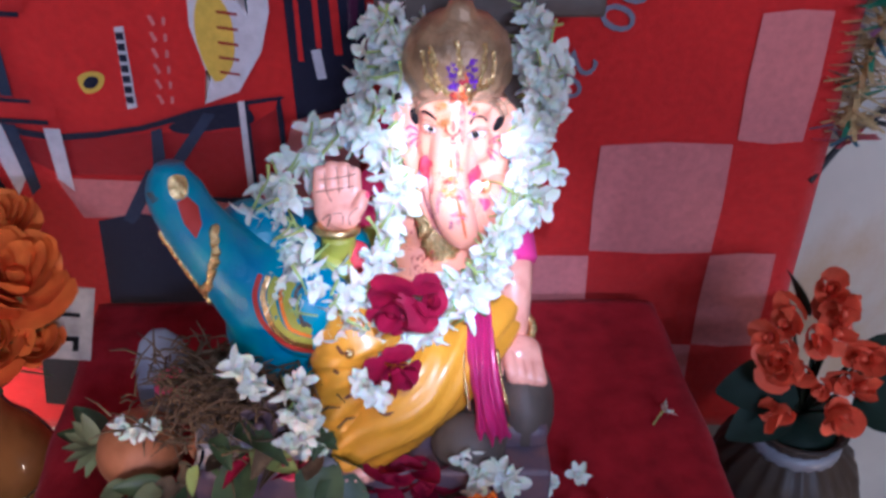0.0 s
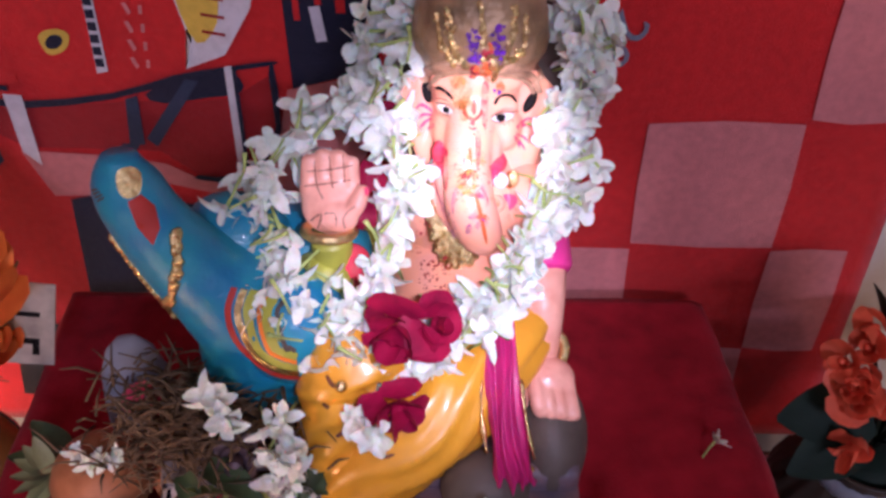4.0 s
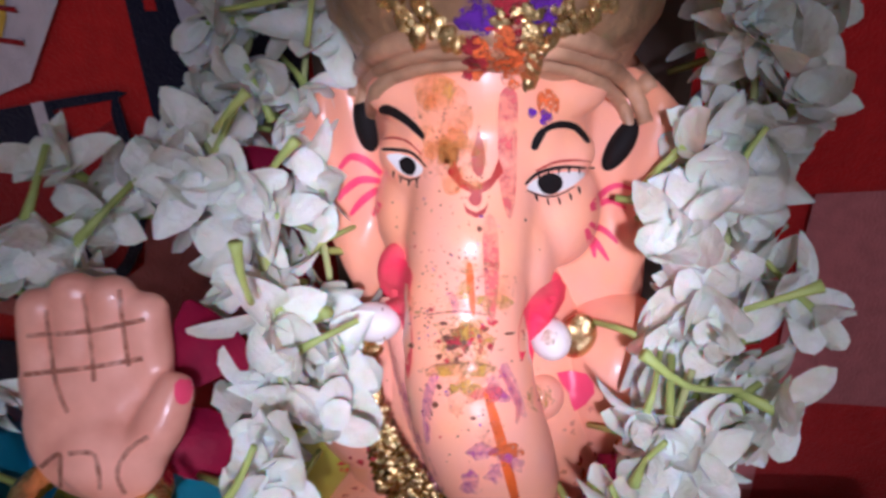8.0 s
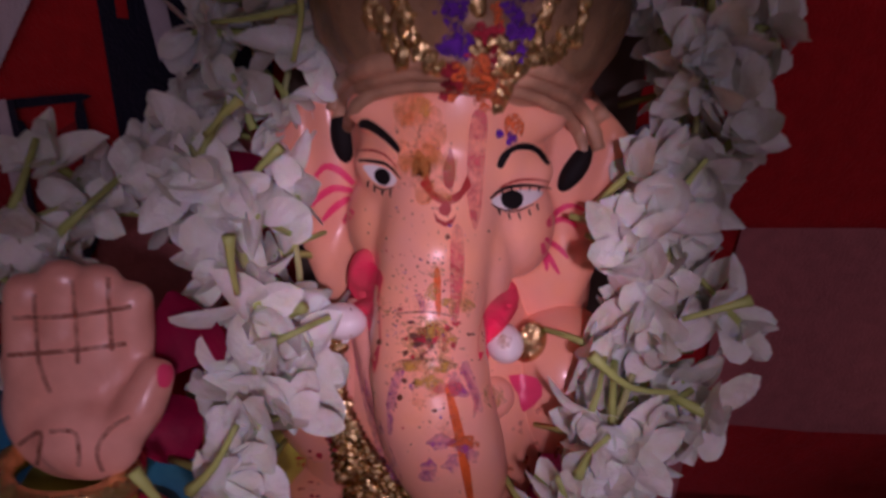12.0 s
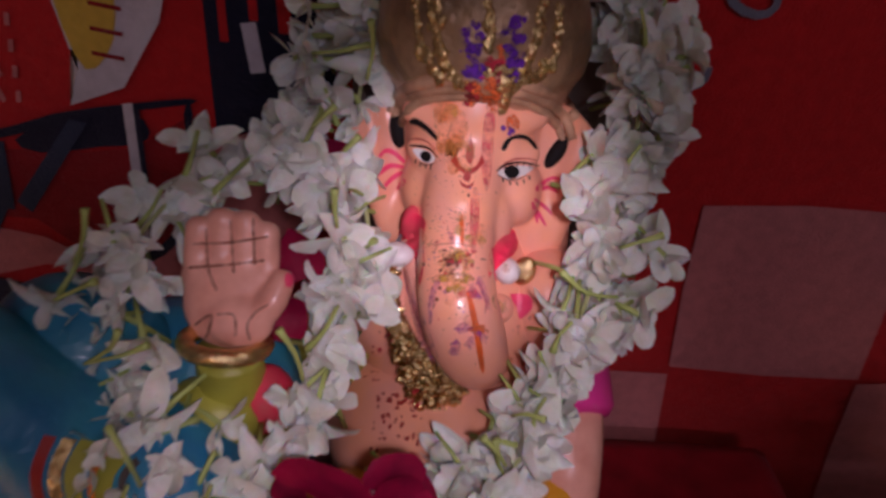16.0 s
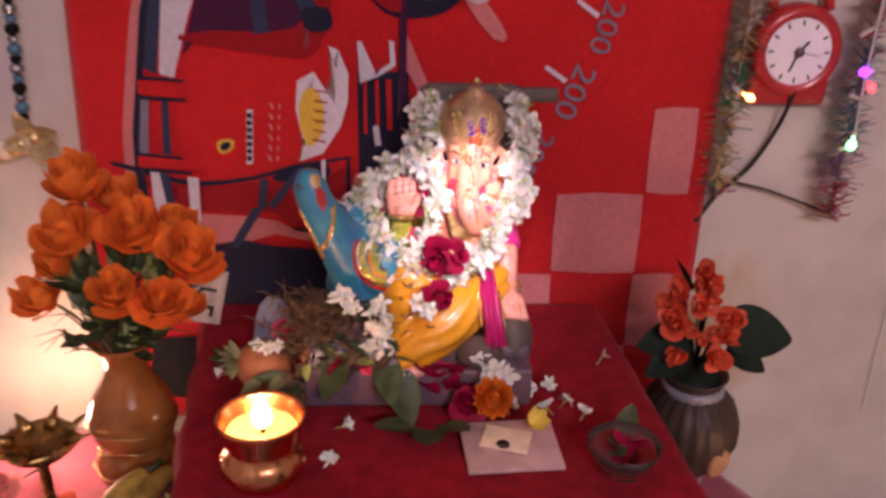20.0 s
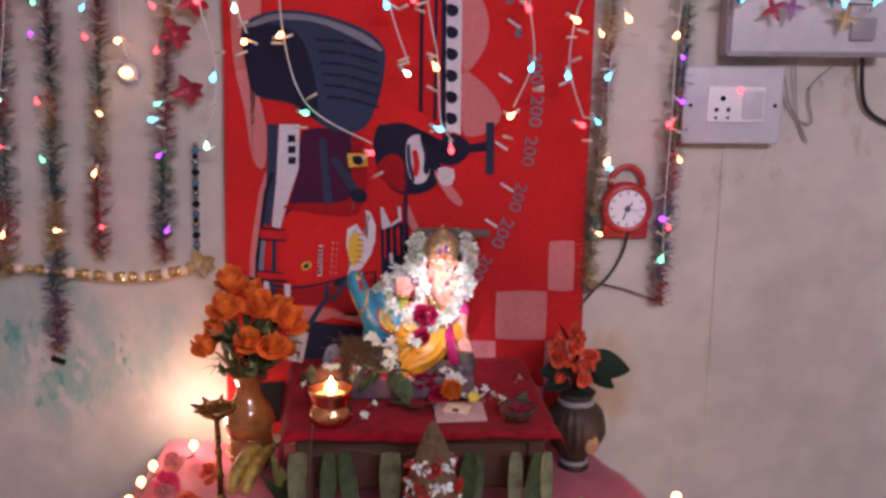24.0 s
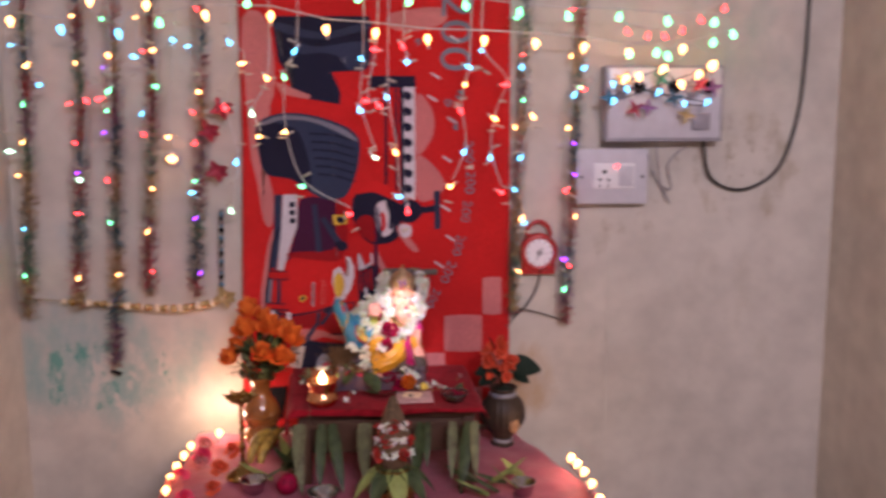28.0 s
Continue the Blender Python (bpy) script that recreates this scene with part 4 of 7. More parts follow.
def blended(bm, voxel=0.0012, rounds=6):
    """One closed skin over overlapping forms, their joins softened."""
    me = bpy.data.meshes.new("tmp")
    bm.to_mesh(me)
    bm.free()
    ob = new("tmp", me)
    r = ob.modifiers.new("skin", "REMESH")
    r.mode, r.voxel_size = "VOXEL", voxel
    s = ob.modifiers.new("soft", "SMOOTH")
    s.factor, s.iterations = 0.5, rounds
    out = bpy.data.meshes.new_from_object(ob.evaluated_get(bpy.context.evaluated_depsgraph_get()))
    bm = bmesh.new()
    bm.from_mesh(out)
    bpy.data.objects.remove(ob)
    bpy.data.meshes.remove(me)
    bpy.data.meshes.remove(out)
    return bm


def tilt(rx=0, ry=0, rz=0):
    return Euler((radians(rx), radians(ry), radians(rz))).to_matrix().to_4x4()


def build_idol():
    rg = random.Random(11)
    bm = bmesh.new()
    # seat, back plate and torso
    give(bm, box(0.224, 0.176, 0.041, (0.027, -0.193, 0.6845), 0.004, 3), BASE)
    give(bm, box(0.150, 0.012, 0.016, (0.104, -0.092, 0.935), 0.004, 2), ROCK)
    give(bm, box(0.13, 0.15, 0.02, (0.074, -0.185, 0.71), 0.008, 3), BASE)
    give(bm, box(0.10, 0.014, 0.25, (0.084, -0.094, 0.822), 0.006, 2), ROCK)
    give(bm, ball(1, (0.079, -0.152, 0.806), (0.036, 0.034, 0.046), u=32, v=20), SKIN)
    give(bm, ball(1, (0.078, -0.168, 0.772), (0.046, 0.046, 0.038), u=32, v=20), SKIN)
    give(bm, ball(1, (0.079, -0.152, 0.838), (0.022, 0.02, 0.02)), SKIN)
    # dhoti: raised knee, folded leg, lap
    legs = bmesh.new()
    tube(spline([(0.06, -0.19, 0.745), (0.035, -0.232, 0.775), (0.018, -0.243, 0.780), (0.013, -0.248, 0.76), (0.012, -0.256, 0.728), (0.018, -0.266, 0.705)], 8), [0.0235 - 0.00012 * i for i in range(41)], 44, legs)
    P = spline([(0.110, -0.19, 0.768), (0.087, -0.222, 0.760), (0.056, -0.246, 0.744), (0.027, -0.258, 0.724), (0.006, -0.260, 0.710)], 10)
    tube(P, [0.019 + 0.008 * math.sin(math.pi * i / (len(P) - 1)) for i in range(len(P))], 44, legs)
    legs.normal_update()
    for v in legs.verts:
        q = v.co
        fold = math.sin((-0.55 * q.x + 0.8 * q.z) * 430 + 2.2 * math.sin(q.x * 70 + q.z * 30)) * 0.6 + math.sin((0.2 * q.x + q.z) * 800 + 3 * math.sin(q.x * 90)) * 0.25
        v.co = q + v.normal * 0.0026 * fold
    give(bm, legs, DHOTI)
    give(bm, ball(1, (0.02, -0.27, 0.702), (0.02, 0.014, 0.009)), SKIN2)
    # sash, and the dark stone under the lowered arm
    run = spline([(0.092, -0.206, 0.797), (0.094, -0.236, 0.780), (0.096, -0.256, 0.762), (0.099, -0.266, 0.748), (0.102, -0.269, 0.736), (0.103, -0.2705, 0.727)], 8)
    strip, rows = bmesh.new(), []
    for i, p in enumerate(run):
        t = i / (len(run) - 1)
        half = 0.0085 + 0.0022 * t + 0.0012 * math.sin(7 * t)
        rows.append([strip.verts.new(p + Vector((half * u + 0.0012 * math.sin(9 * t + 3 * u), -0.0030 * math.cos(11 * u + 2.5 * t) - 0.0012 * math.sin(23 * u + 6 * t) - 0.004 * (1 - u * u), 0.0025 * math.sin(8 * u) * t * t))) for u in (k / 14 - 1 for k in range(29))])
    for a, b in zip(rows, rows[1:]):
        for k in range(28):
            strip.faces.new((a[k], b[k], b[k + 1], a[k + 1]))
    bmesh.ops.solidify(strip, geom=strip.faces[:], thickness=0.0022)
    give(bm, strip, MAGENTA)
    for q in ([(0.0845, -0.240, 0.778), (0.085, -0.258, 0.762), (0.088, -0.268, 0.746)], [(0.1045, -0.244, 0.774), (0.108, -0.262, 0.757), (0.112, -0.268, 0.742)]):
        give(bm, tube(spline(q, 6), [0.0011 + 0.0004 * math.sin(i) for i in range(13)], 8), GOLD)
    give(bm, ball(1, (0.124, -0.225, 0.71), (0.022, 0.036, 0.034)), ROCK)
    give(bm, ball(1, (0.088, -0.262, 0.712), (0.024, 0.02, 0.02)), ROCK)
    give(bm, ball(1, (0.106, -0.266, 0.731), (0.007, 0.003, 0.003)), GOLD)
    give(bm, tube(spline([(0.108, -0.150, 0.825), (0.115, -0.165, 0.806), (0.118, -0.182, 0.792)], 5), [0.0165] * 6 + [0.0172] * 4 + [0.0150], 18), MAGENTA)
    # lowered arm and hand
    give(bm, tube(spline([(0.110, -0.150, 0.822), (0.117, -0.172, 0.797), (0.118, -0.192, 0.782), (0.1175, -0.204, 0.760), (0.119, -0.212, 0.750)], 6), [0.015, 0.015, 0.0148, 0.0146, 0.0144, 0.0142, 0.014, 0.0138, 0.0135, 0.0133, 0.013, 0.0128, 0.0125, 0.0123, 0.012, 0.0118, 0.0115, 0.0112, 0.011, 0.0105, 0.0098, 0.009, 0.009, 0.009, 0.009], 16), SKIN2)
    fist = bmesh.new()
    ball(1, (0.1215, -0.219, 0.748), (0.0150, 0.0135, 0.0125), fist, 24, 16)
    for k in range(4):
        tube(spline([(0.1135 + 0.0058 * k, -0.222, 0.755 - 0.0012 * k), (0.1150 + 0.0060 * k, -0.2335, 0.750 - 0.0020 * k), (0.1165 + 0.0060 * k, -0.2375, 0.7445 - 0.0014 * k), (0.1175 + 0.0058 * k, -0.2350, 0.7405)], 4), [0.0046] * 7 + [0.0045, 0.0044, 0.0042, 0.004, 0.0036, 0.0026], 12, fist)
    tube(spline([(0.110, -0.216, 0.752), (0.1065, -0.226, 0.746), (0.1085, -0.232, 0.739)], 4), [0.0044] * 7 + [0.0036, 0.0022], 12, fist)
    give(bm, blended(fist, 0.0009, 4), SKIN2)
    # raised arm, sleeve and palm
    give(bm, tube(spline([(0.05, -0.145, 0.828), (0.03, -0.165, 0.80), (0.012, -0.195, 0.795), (0.009, -0.203, 0.815), (0.009, -0.205, 0.833)], 6), [0.015] * 6 + [0.0145] * 6 + [0.0125] * 6 + [0.0105] * 7, 16), LIME)
    give(bm, ball(1, (0.003, -0.208, 0.811), (0.0165, 0.013, 0.012)), LIME)
    give(bm, ball(1, (0.0185, -0.203, 0.813), (0.0095, 0.010, 0.012)), LIP)
    hm = Matrix.Translation((0.0090, -0.205, 0.8365)) @ tilt(-30, 0, -4)
    palm = bmesh.new()
    ball(1, (0, 0, 0.0125), (0.0150, 0.0062, 0.0145), palm, 28, 18)
    ball(1, (-0.0008, 0.0005, 0.0195), (0.0156, 0.0052, 0.010), palm, 28, 18)
    for x, top, r in ((-0.0114, 0.0362, 0.0044), (-0.0044, 0.0392, 0.0046), (0.0030, 0.0390, 0.0046), (0.0098, 0.0362, 0.0043)):
        tube(spline([(x * 0.92, 0.0004, 0.016), (x, 0.0002, 0.025), (x * 0.97, -0.0012, top - 0.003), (x * 0.97, -0.0016, top + 0.0012)], 5), [r] * 12 + [r * 0.92, r * 0.8, r * 0.6, r * 0.3], 14, palm, 0.95)
    tube(spline([(0.006, -0.003, 0.004), (0.0125, -0.0045, 0.012), (0.0155, -0.004, 0.0185), (0.0165, -0.003, 0.0235)], 5), [0.0046] * 8 + [0.0044, 0.0042, 0.004, 0.0038, 0.0036, 0.0033, 0.0028, 0.0018], 12, palm)
    ball(1, (0.0045, -0.0045, 0.0075), (0.0105, 0.004, 0.008), palm)
    bmesh.ops.transform(palm, matrix=hm, verts=palm.verts)
    give(bm, blended(palm, 0.0008, 9), SKIN2)
    # bangles
    for c, r, m in (((0.0088, -0.2070, 0.8380), 0.0118, tilt(-13, 3, 0)), ((0.1185, -0.2065, 0.7585), 0.0126, tilt(34, -8, 0))):
        ring = [Matrix.Translation(c) @ m @ Vector((r * math.cos(2 * math.pi * k / 28), r * 0.95 * math.sin(2 * math.pi * k / 28), 0)) for k in range(29)]
        give(bm, tube(ring, 0.0028, 10, cap=False), GOLD)
        for k in range(0, 28, 2):
            give(bm, ball(0.0014, tuple(ring[k] + Vector((0, -0.001, 0.0005))), u=8, v=6), GOLD)
    # head: skull, brow, cheeks, trunk, ears
    head = bmesh.new()
    ball(1, (0.080, -0.138, 0.884), (0.0235, 0.0275, 0.035), head, 40, 28)
    for sx, cx in ((-1, 0.0665), (1, 0.0945)):
        ball(1, (cx, -0.1535, 0.866), (0.0098, 0.0125, 0.0125), head, 24, 16)
        ball(1, (cx - 0.0002 * sx, -0.1555, 0.8805), (0.0082, 0.0066, 0.0062), head, 24, 16)
        ball(1, (cx - 0.001 * sx, -0.1530, 0.8925), (0.011, 0.0065, 0.006), head, 24, 16)
    T = spline([(0.0800, -0.138, 0.906), (0.0798, -0.1435, 0.895), (0.0792, -0.1520, 0.883), (0.0778, -0.1630, 0.871), (0.0763, -0.1745, 0.859), (0.0768, -0.1820, 0.847), (0.0793, -0.1875, 0.836), (0.0832, -0.1880, 0.825), (0.0872, -0.187, 0.817), (0.0895, -0.186, 0.8125)], 6)
    R = spline([(0.0160, 0, 0), (0.0155, 0, 0), (0.0145, 0, 0), (0.0128, 0, 0), (0.0119, 0, 0), (0.0126, 0, 0), (0.0130, 0, 0), (0.0120, 0, 0), (0.0092, 0, 0), (0.004, 0, 0)], 6)
    ball(1, (0.0800, -0.1470, 0.889), (0.0205, 0.0155, 0.020), head, 32, 22)
    ball(1, (0.0795, -0.1490, 0.874), (0.0180, 0.0150, 0.018), head, 32, 22)
    tube(T, [max(0.002, r.x) * (1 + 0.035 * math.sin(i * 1.9) * (19 < i < 33)) for i, r in enumerate(R)], 28, head)
    for cx, cy, s, yaw in ((0.0540, -0.1445, -1, 14), (0.1080, -0.1465, 1, -14)):
        sub = ball(1, (0, 0, 0), (0.0145, 0.0044, 0.0265), u=28, v=18)
        for v in sub.verts:
            v.co.x += 0.0025 * math.sin(v.co.z * 150) * s
            v.co.y += 0.0016 * math.cos(v.co.x * 500) - 90 * v.co.x * v.co.x * 0.05
        bmesh.ops.transform(sub, matrix=Matrix.Translation((cx, cy, 0.867)) @ tilt(-14, 6 * s, yaw), verts=sub.verts)
        merge(head, sub)
    for s in (-1, 1):
        ball(1, (0.0800 + 0.0095 * s, -0.1565, 0.876), (0.0085, 0.0085, 0.017), head, 24, 16)
        ball(1, (0.0790 + 0.0088 * s, -0.1650, 0.860), (0.0065, 0.0075, 0.013), head, 24, 16)
    ball(1, (0.1040, -0.146, 0.843), (0.0125, 0.0105, 0.022), head, 24, 16)
    ball(1, (0.0590, -0.146, 0.841), (0.0105, 0.0105, 0.022), head, 24, 16)
    give(bm, blended(head, 0.0010, 16), SKIN)
    give(bm, ball(1, (0.1090, -0.160, 0.826), (0.016, 0.018, 0.020)), SKIN)
    give(bm, ball(1, (0.0530, -0.162, 0.822), (0.014, 0.016, 0.020)), SKIN)
    # tusks and lower lip
    give(bm, ball(1, (0.0572, -0.1710, 0.8495), (0.0062, 0.0046, 0.0040), m=tilt(0, -14, -25)), EYEW)
    give(bm, ball(1, (0.0935, -0.1715, 0.8455), (0.0042, 0.005, 0.0042), m=tilt(0, -10, 20)), EYEW)
    give(bm, ball(1, (0.0995, -0.1680, 0.8435), (0.0040, 0.0020, 0.0050), m=tilt(-20, 20, 0)), GOLD)
    give(bm, ball(1, (0.0915, -0.1745, 0.8325), (0.0052, 0.0050, 0.0052)), SKIN)
    give(bm, tube(spline([(0.062, -0.165, 0.852), (0.0645, -0.172, 0.842), (0.068, -0.178, 0.832), (0.074, -0.18, 0.823)], 5), 0.0042, 10), SKIN2)
    give(bm, ball(1, (0.0622, -0.1655, 0.8585), (0.0042, 0.0036, 0.0062), m=tilt(-20, 8, 0)), LIP)
    give(bm, ball(1, (0.0918, -0.1670, 0.8520), (0.0036, 0.0036, 0.0066), m=tilt(-20, 28, 0)), LIP)
    give(bm, tube(spline([(0.0628, -0.1668, 0.8575), (0.0650, -0.1716, 0.8490), (0.0662, -0.1752, 0.8400)], 5), [0.0036, 0.0033, 0.0030, 0.0027, 0.0024, 0.0021, 0.0019, 0.0017, 0.0015, 0.0013, 0.0008], 10), LIP)
    give(bm, tube(spline([(0.0900, -0.1695, 0.8480), (0.0888, -0.1722, 0.8440), (0.0886, -0.1745, 0.8400)], 5), [0.0024, 0.0022, 0.002, 0.0018, 0.0017, 0.0016, 0.0015, 0.0014, 0.0013, 0.0012, 0.0008], 10), LIP)
    # crown: padded band, dome, bead strings
    prof = [(0.0235, -0.001), (0.0275, 0.0035), (0.0298, 0.008), (0.0312, 0.0115), (0.0330, 0.0145), (0.0342, 0.022), (0.0330, 0.032), (0.0290, 0.042), (0.0215, 0.050), (0.012, 0.055), (0.009, 0.058), (0.0075, 0.062), (0.001, 0.065)]
    cm = Matrix.Translation((0.0815, -0.1355, 0.8925)) @ tilt(9, 2, 0)
    sub = lathe(prof, 44, wobble=lambda a, z: 1 + 0.018 * math.sin(9 * a + z * 160) * (z > 0.014))
    for v in sub.verts:
        v.co.y *= 0.88
        front = max(0.0, -v.co.y / math.hypot(v.co.x, v.co.y)) if abs(v.co.x) > 1e-5 else 1.0
        v.co.z += (0.0105 * front ** 2 - 0.0035) * max(0.0, 1 - v.co.z / 0.03)
    sub.faces.ensure_lookup_table()
    bmesh.ops.transform(sub, matrix=cm, verts=sub.verts)
    n0 = len(bm.faces)
    give(bm, sub, CROWN)
    bm.faces.ensure_lookup_table()
    for i in range(n0, n0 + 44 * 3):
        bm.faces[i].material_index = BAND
    give(bm, ball(0.004, tuple(cm @ Vector((0, -0.004, 0.071))), u=12, v=8), GOLD)
    # necklace and pendant
    N = spline([(0.0548, -0.170, 0.845), (0.0560, -0.178, 0.836), (0.0595, -0.185, 0.828), (0.0640, -0.189, 0.8195), (0.0705, -0.1915, 0.8115), (0.0765, -0.1915, 0.8105), (0.0815, -0.190, 0.8145)], 7)
    W = spline([(0.0026, 0, 0), (0.0032, 0, 0), (0.0046, 0, 0), (0.0070, 0, 0), (0.0096, 0, 0), (0.0072, 0, 0), (0.0026, 0, 0)], 7)
    for i, p in enumerate(N):
        d = (N[min(i + 1, len(N) - 1)] - N[max(i - 1, 0)]).normalized()
        turn, wide = math.degrees(math.atan2(d.z, d.x)) + 90, W[i].x
        give(bm, ball(1, tuple(p), (wide, 0.0013, 0.0016), u=14, v=6, m=tilt(rg.uniform(-14, 4), -turn + rg.uniform(-8, 8), 0)), GOLD)
        side = Vector((-d.z, 0, d.x))
        for _ in range(2 + int(wide * 700)):
            give(bm, ball(rg.uniform(0.0007, 0.0014), tuple(p + side * wide * rg.uniform(-0.95, 0.95) + Vector((0, -0.0012, 0))), (rg.uniform(0.8, 1.8), 0.6, rg.uniform(0.6, 1.2)), u=8, v=5, m=tilt(0, rg.uniform(-80, 80))), GOLD)
    # toes, small ornaments
    for k in range(4):
        give(bm, ball(0.0035, (0.006 + 0.006 * k, -0.281, 0.702), (1, 1.3, 0.9), u=10, v=7), SKIN2)
    give(bm, ball(0.003, (0.018, -0.2655, 0.79), u=10, v=7), GOLD)

    # combed hair rolled back from the brow
    st = Stencil(bm, (0.075, -0.324, 0.962), (0.116, 1.385, -0.075), 3.1)
    for q, r in (([(612, 238), (626, 194), (662, 166), (720, 150), (790, 148), (860, 154), (925, 160), (985, 190), (1022, 232), (1036, 275)], 0.0017), ([(598, 216), (612, 174), (650, 144), (715, 127), (790, 126), (862, 132), (938, 139), (1006, 172), (1046, 220), (1060, 266)], 0.0021), ([(590, 196), (602, 156), (642, 122), (712, 104), (800, 103), (872, 108), (950, 118), (1026, 156), (1070, 214)], 0.0023)):
        hits = [st.cast(p.x, p.y)[0][0] for p in spline([(a, b, 0) for a, b in q], 5)]
        hits = [h for h in hits if h is not None]
        for _ in range(3):
            hits = [hits[0]] + [(a + 2 * b + c) / 4 for a, b, c in zip(hits, hits[1:], hits[2:])] + [hits[-1]]
        give(bm, tube(hits, [r * (0.75 + 0.3 * math.sin(math.pi * i / (len(hits) - 1)) + 0.06 * math.sin(2.3 * i)) for i in range(len(hits))], 12), BAND)

    # painted features
    st = Stencil(bm, (0.075, -0.324, 0.962), (0.116, 1.385, -0.075), 3.1)
    pa, sk = st.paint, st.stroke
    for u, v, size, turn in ((606, 242, (0.0027, 0.0026, 0.0060), 12), (1020, 296, (0.0026, 0.0026, 0.0066), 36)):
        hit, d = st.cast(u, v)
        if hit[0] is not None:
            give(bm, ball(1, tuple(hit[0] - d * 0.0004), size, m=tilt(-25, turn * (-1 if u < 800 else 1), 0)), BLACK)
    # left eye, right eye
    pa([(642, 294), (664, 292), (688, 302), (703, 319), (690, 331), (666, 325), (650, 308)], EYEW, 2, 3, 12)
    pa([(664, 303), (676, 298), (688, 305), (691, 317), (684, 328), (671, 325), (663, 314)], BLACK, 4, 3, 12)
    sk([(634, 284), (655, 285), (685, 292), (708, 316)], 6, BLACK, 4)
    sk([(632, 268), (655, 266), (680, 274), (702, 296)], 4, LINE, 3)
    sk([(660, 328), (678, 336), (698, 332)], 3, BLACK, 4)
    for x, y in ((652, 326), (664, 335), (678, 340), (692, 340)):
        sk([(x, y - 6), (x - 2, y + 6)], 3.5, BLACK, 4)
    pa([(634, 216), (650, 211), (680, 230), (706, 258), (705, 272), (680, 248), (652, 230), (636, 226)], BLACK, 3, 2, 14)
    pa([(869, 357), (888, 343), (926, 336), (962, 340), (940, 360), (905, 372), (884, 367)], EYEW, 2, 3, 12)
    pa([(888, 345), (905, 336), (922, 342), (926, 356), (915, 370), (898, 370), (888, 358)], BLACK, 4, 3, 12)
    sk([(868, 352), (890, 335), (930, 328), (975, 334)], 6, BLACK, 4)
    sk([(885, 332), (915, 320), (945, 318), (972, 322)], 4, LINE, 3)
    sk([(870, 362), (890, 372), (915, 374), (945, 361)], 3, BLACK, 4)
    for x, y in ((882, 374), (900, 382), (918, 382), (936, 376), (950, 366)):
        sk([(x, y - 5), (x + 3, y + 7)], 3.5, BLACK, 4)
    for x, y in ((890, 334), (906, 328), (922, 326), (938, 326), (954, 328)):
        sk([(x, y + 2), (x - 1, y + 13)], 3, BLACK, 5)
    pa([(879, 294), (888, 272), (905, 260), (928, 253), (955, 262), (973, 288), (966, 291), (948, 270), (925, 265), (905, 271), (890, 297)], BLACK, 3, 2, 14)
    # forehead mark
    pa([(798, 262), (806, 295), (803, 325), (796, 336), (786, 326), (784, 300), (791, 280)], LINE, 3, 3, 14)
    pa([(743, 326), (756, 306), (768, 338), (789, 352), (814, 338), (828, 308), (834, 330), (812, 356), (790, 366), (764, 352)], LINE, 3, 0, 14)
    pa(blob(788, 371, 11, 12, rg, 10, 0.1), LINE, 4, 2)
    pa([(767, 376), (772, 393), (788, 402), (803, 394), (808, 378), (801, 387), (788, 393), (776, 387)], LINE, 3, 0, 14)
    # gilded relief of the crown
    for pts, w in (([(690, -150), (696, -70), (712, 20), (728, 65), (776, 124)], 20), ([(672, 20), (690, 70), (712, 112)], 12), ([(640, -120), (652, -20), (664, 44)], 10), ([(905, 135), (950, 100), (985, 95), (1004, 60)], 12), ([(1000, -150), (992, -60), (968, 30), (925, 95), (880, 128)], 18), ([(880, 190), (896, 150), (890, 112)], 9), ([(1040, -100), (1030, 10), (1020, 70)], 9), ([(840, -180), (852, -60), (848, 20)], 12), ([(840, 95), (870, 78), (905, 80)], 12)):
        P = spline([(a, b, 0) for a, b in pts], 7)
        for i, p in enumerate(P):
            for _ in range(3):
                q = (p.x + rg.gauss(0, w * 0.35), p.y + rg.gauss(0, 6))
                pa(blob(*q, rg.uniform(3, 0.5 * w), rg.uniform(5, 12), rg, 7, 0.4), GOLD, 1 + i % 4)
            hit, d = st.cast(p.x + rg.gauss(0, w * 0.3), p.y)
            if hit[0] is not None:
                give(bm, ball(1, tuple(hit[0]), (rg.uniform(0.0009, 0.0018), 0.0009, rg.uniform(0.0012, 0.0026)), u=8, v=6, m=tilt(0, rg.uniform(-50, 50))), GOLD)
    # turmeric dust over brow and trunk
    for k in range(13):
        pa(blob(rg.gauss(752, 30), rg.uniform(180, 330), rg.uniform(14, 34), rg.uniform(22, 50), rg, 13, 0.35), FLUSH, 1 + 0.35 * k, 2)
    for k in range(7):
        pa(blob(rg.gauss(762, 40), rg.uniform(520, 700), rg.uniform(14, 34), rg.uniform(14, 30), rg, 13, 0.35), FLUSH, 1 + 0.35 * k, 2)
    # powder, smears and drips
    for cx, cy, sx, sy, n, idx in ((838, 150, 34, 34, 34, ORANGE), (800, 140, 16, 30, 22, KUM), (850, 110, 26, 22, 16, KUM), (805, 30, 22, 60, 44, VIOLET), (918, 20, 24, 60, 50, VIOLET), (915, 92, 14, 18, 16, VIOLET), (862, 55, 22, 26, 16, KUM), (880, 30, 14, 20, 8, ORANGE)):
        for k in range(n // 2):
            r_ = rg.uniform(9, 26) * (0.5 + 0.5 * rg.random())
            pa(blob(rg.gauss(cx, sx * 0.6), rg.gauss(cy, sy * 0.6), r_, r_ * rg.uniform(0.7, 1.4), rg, 9, 0.4), idx, 2 + 0.13 * k + 0.05 * idx)
    pa([(893, 212), (908, 200), (926, 212), (925, 240), (908, 250), (895, 236)], ORANGE, 2, 3)
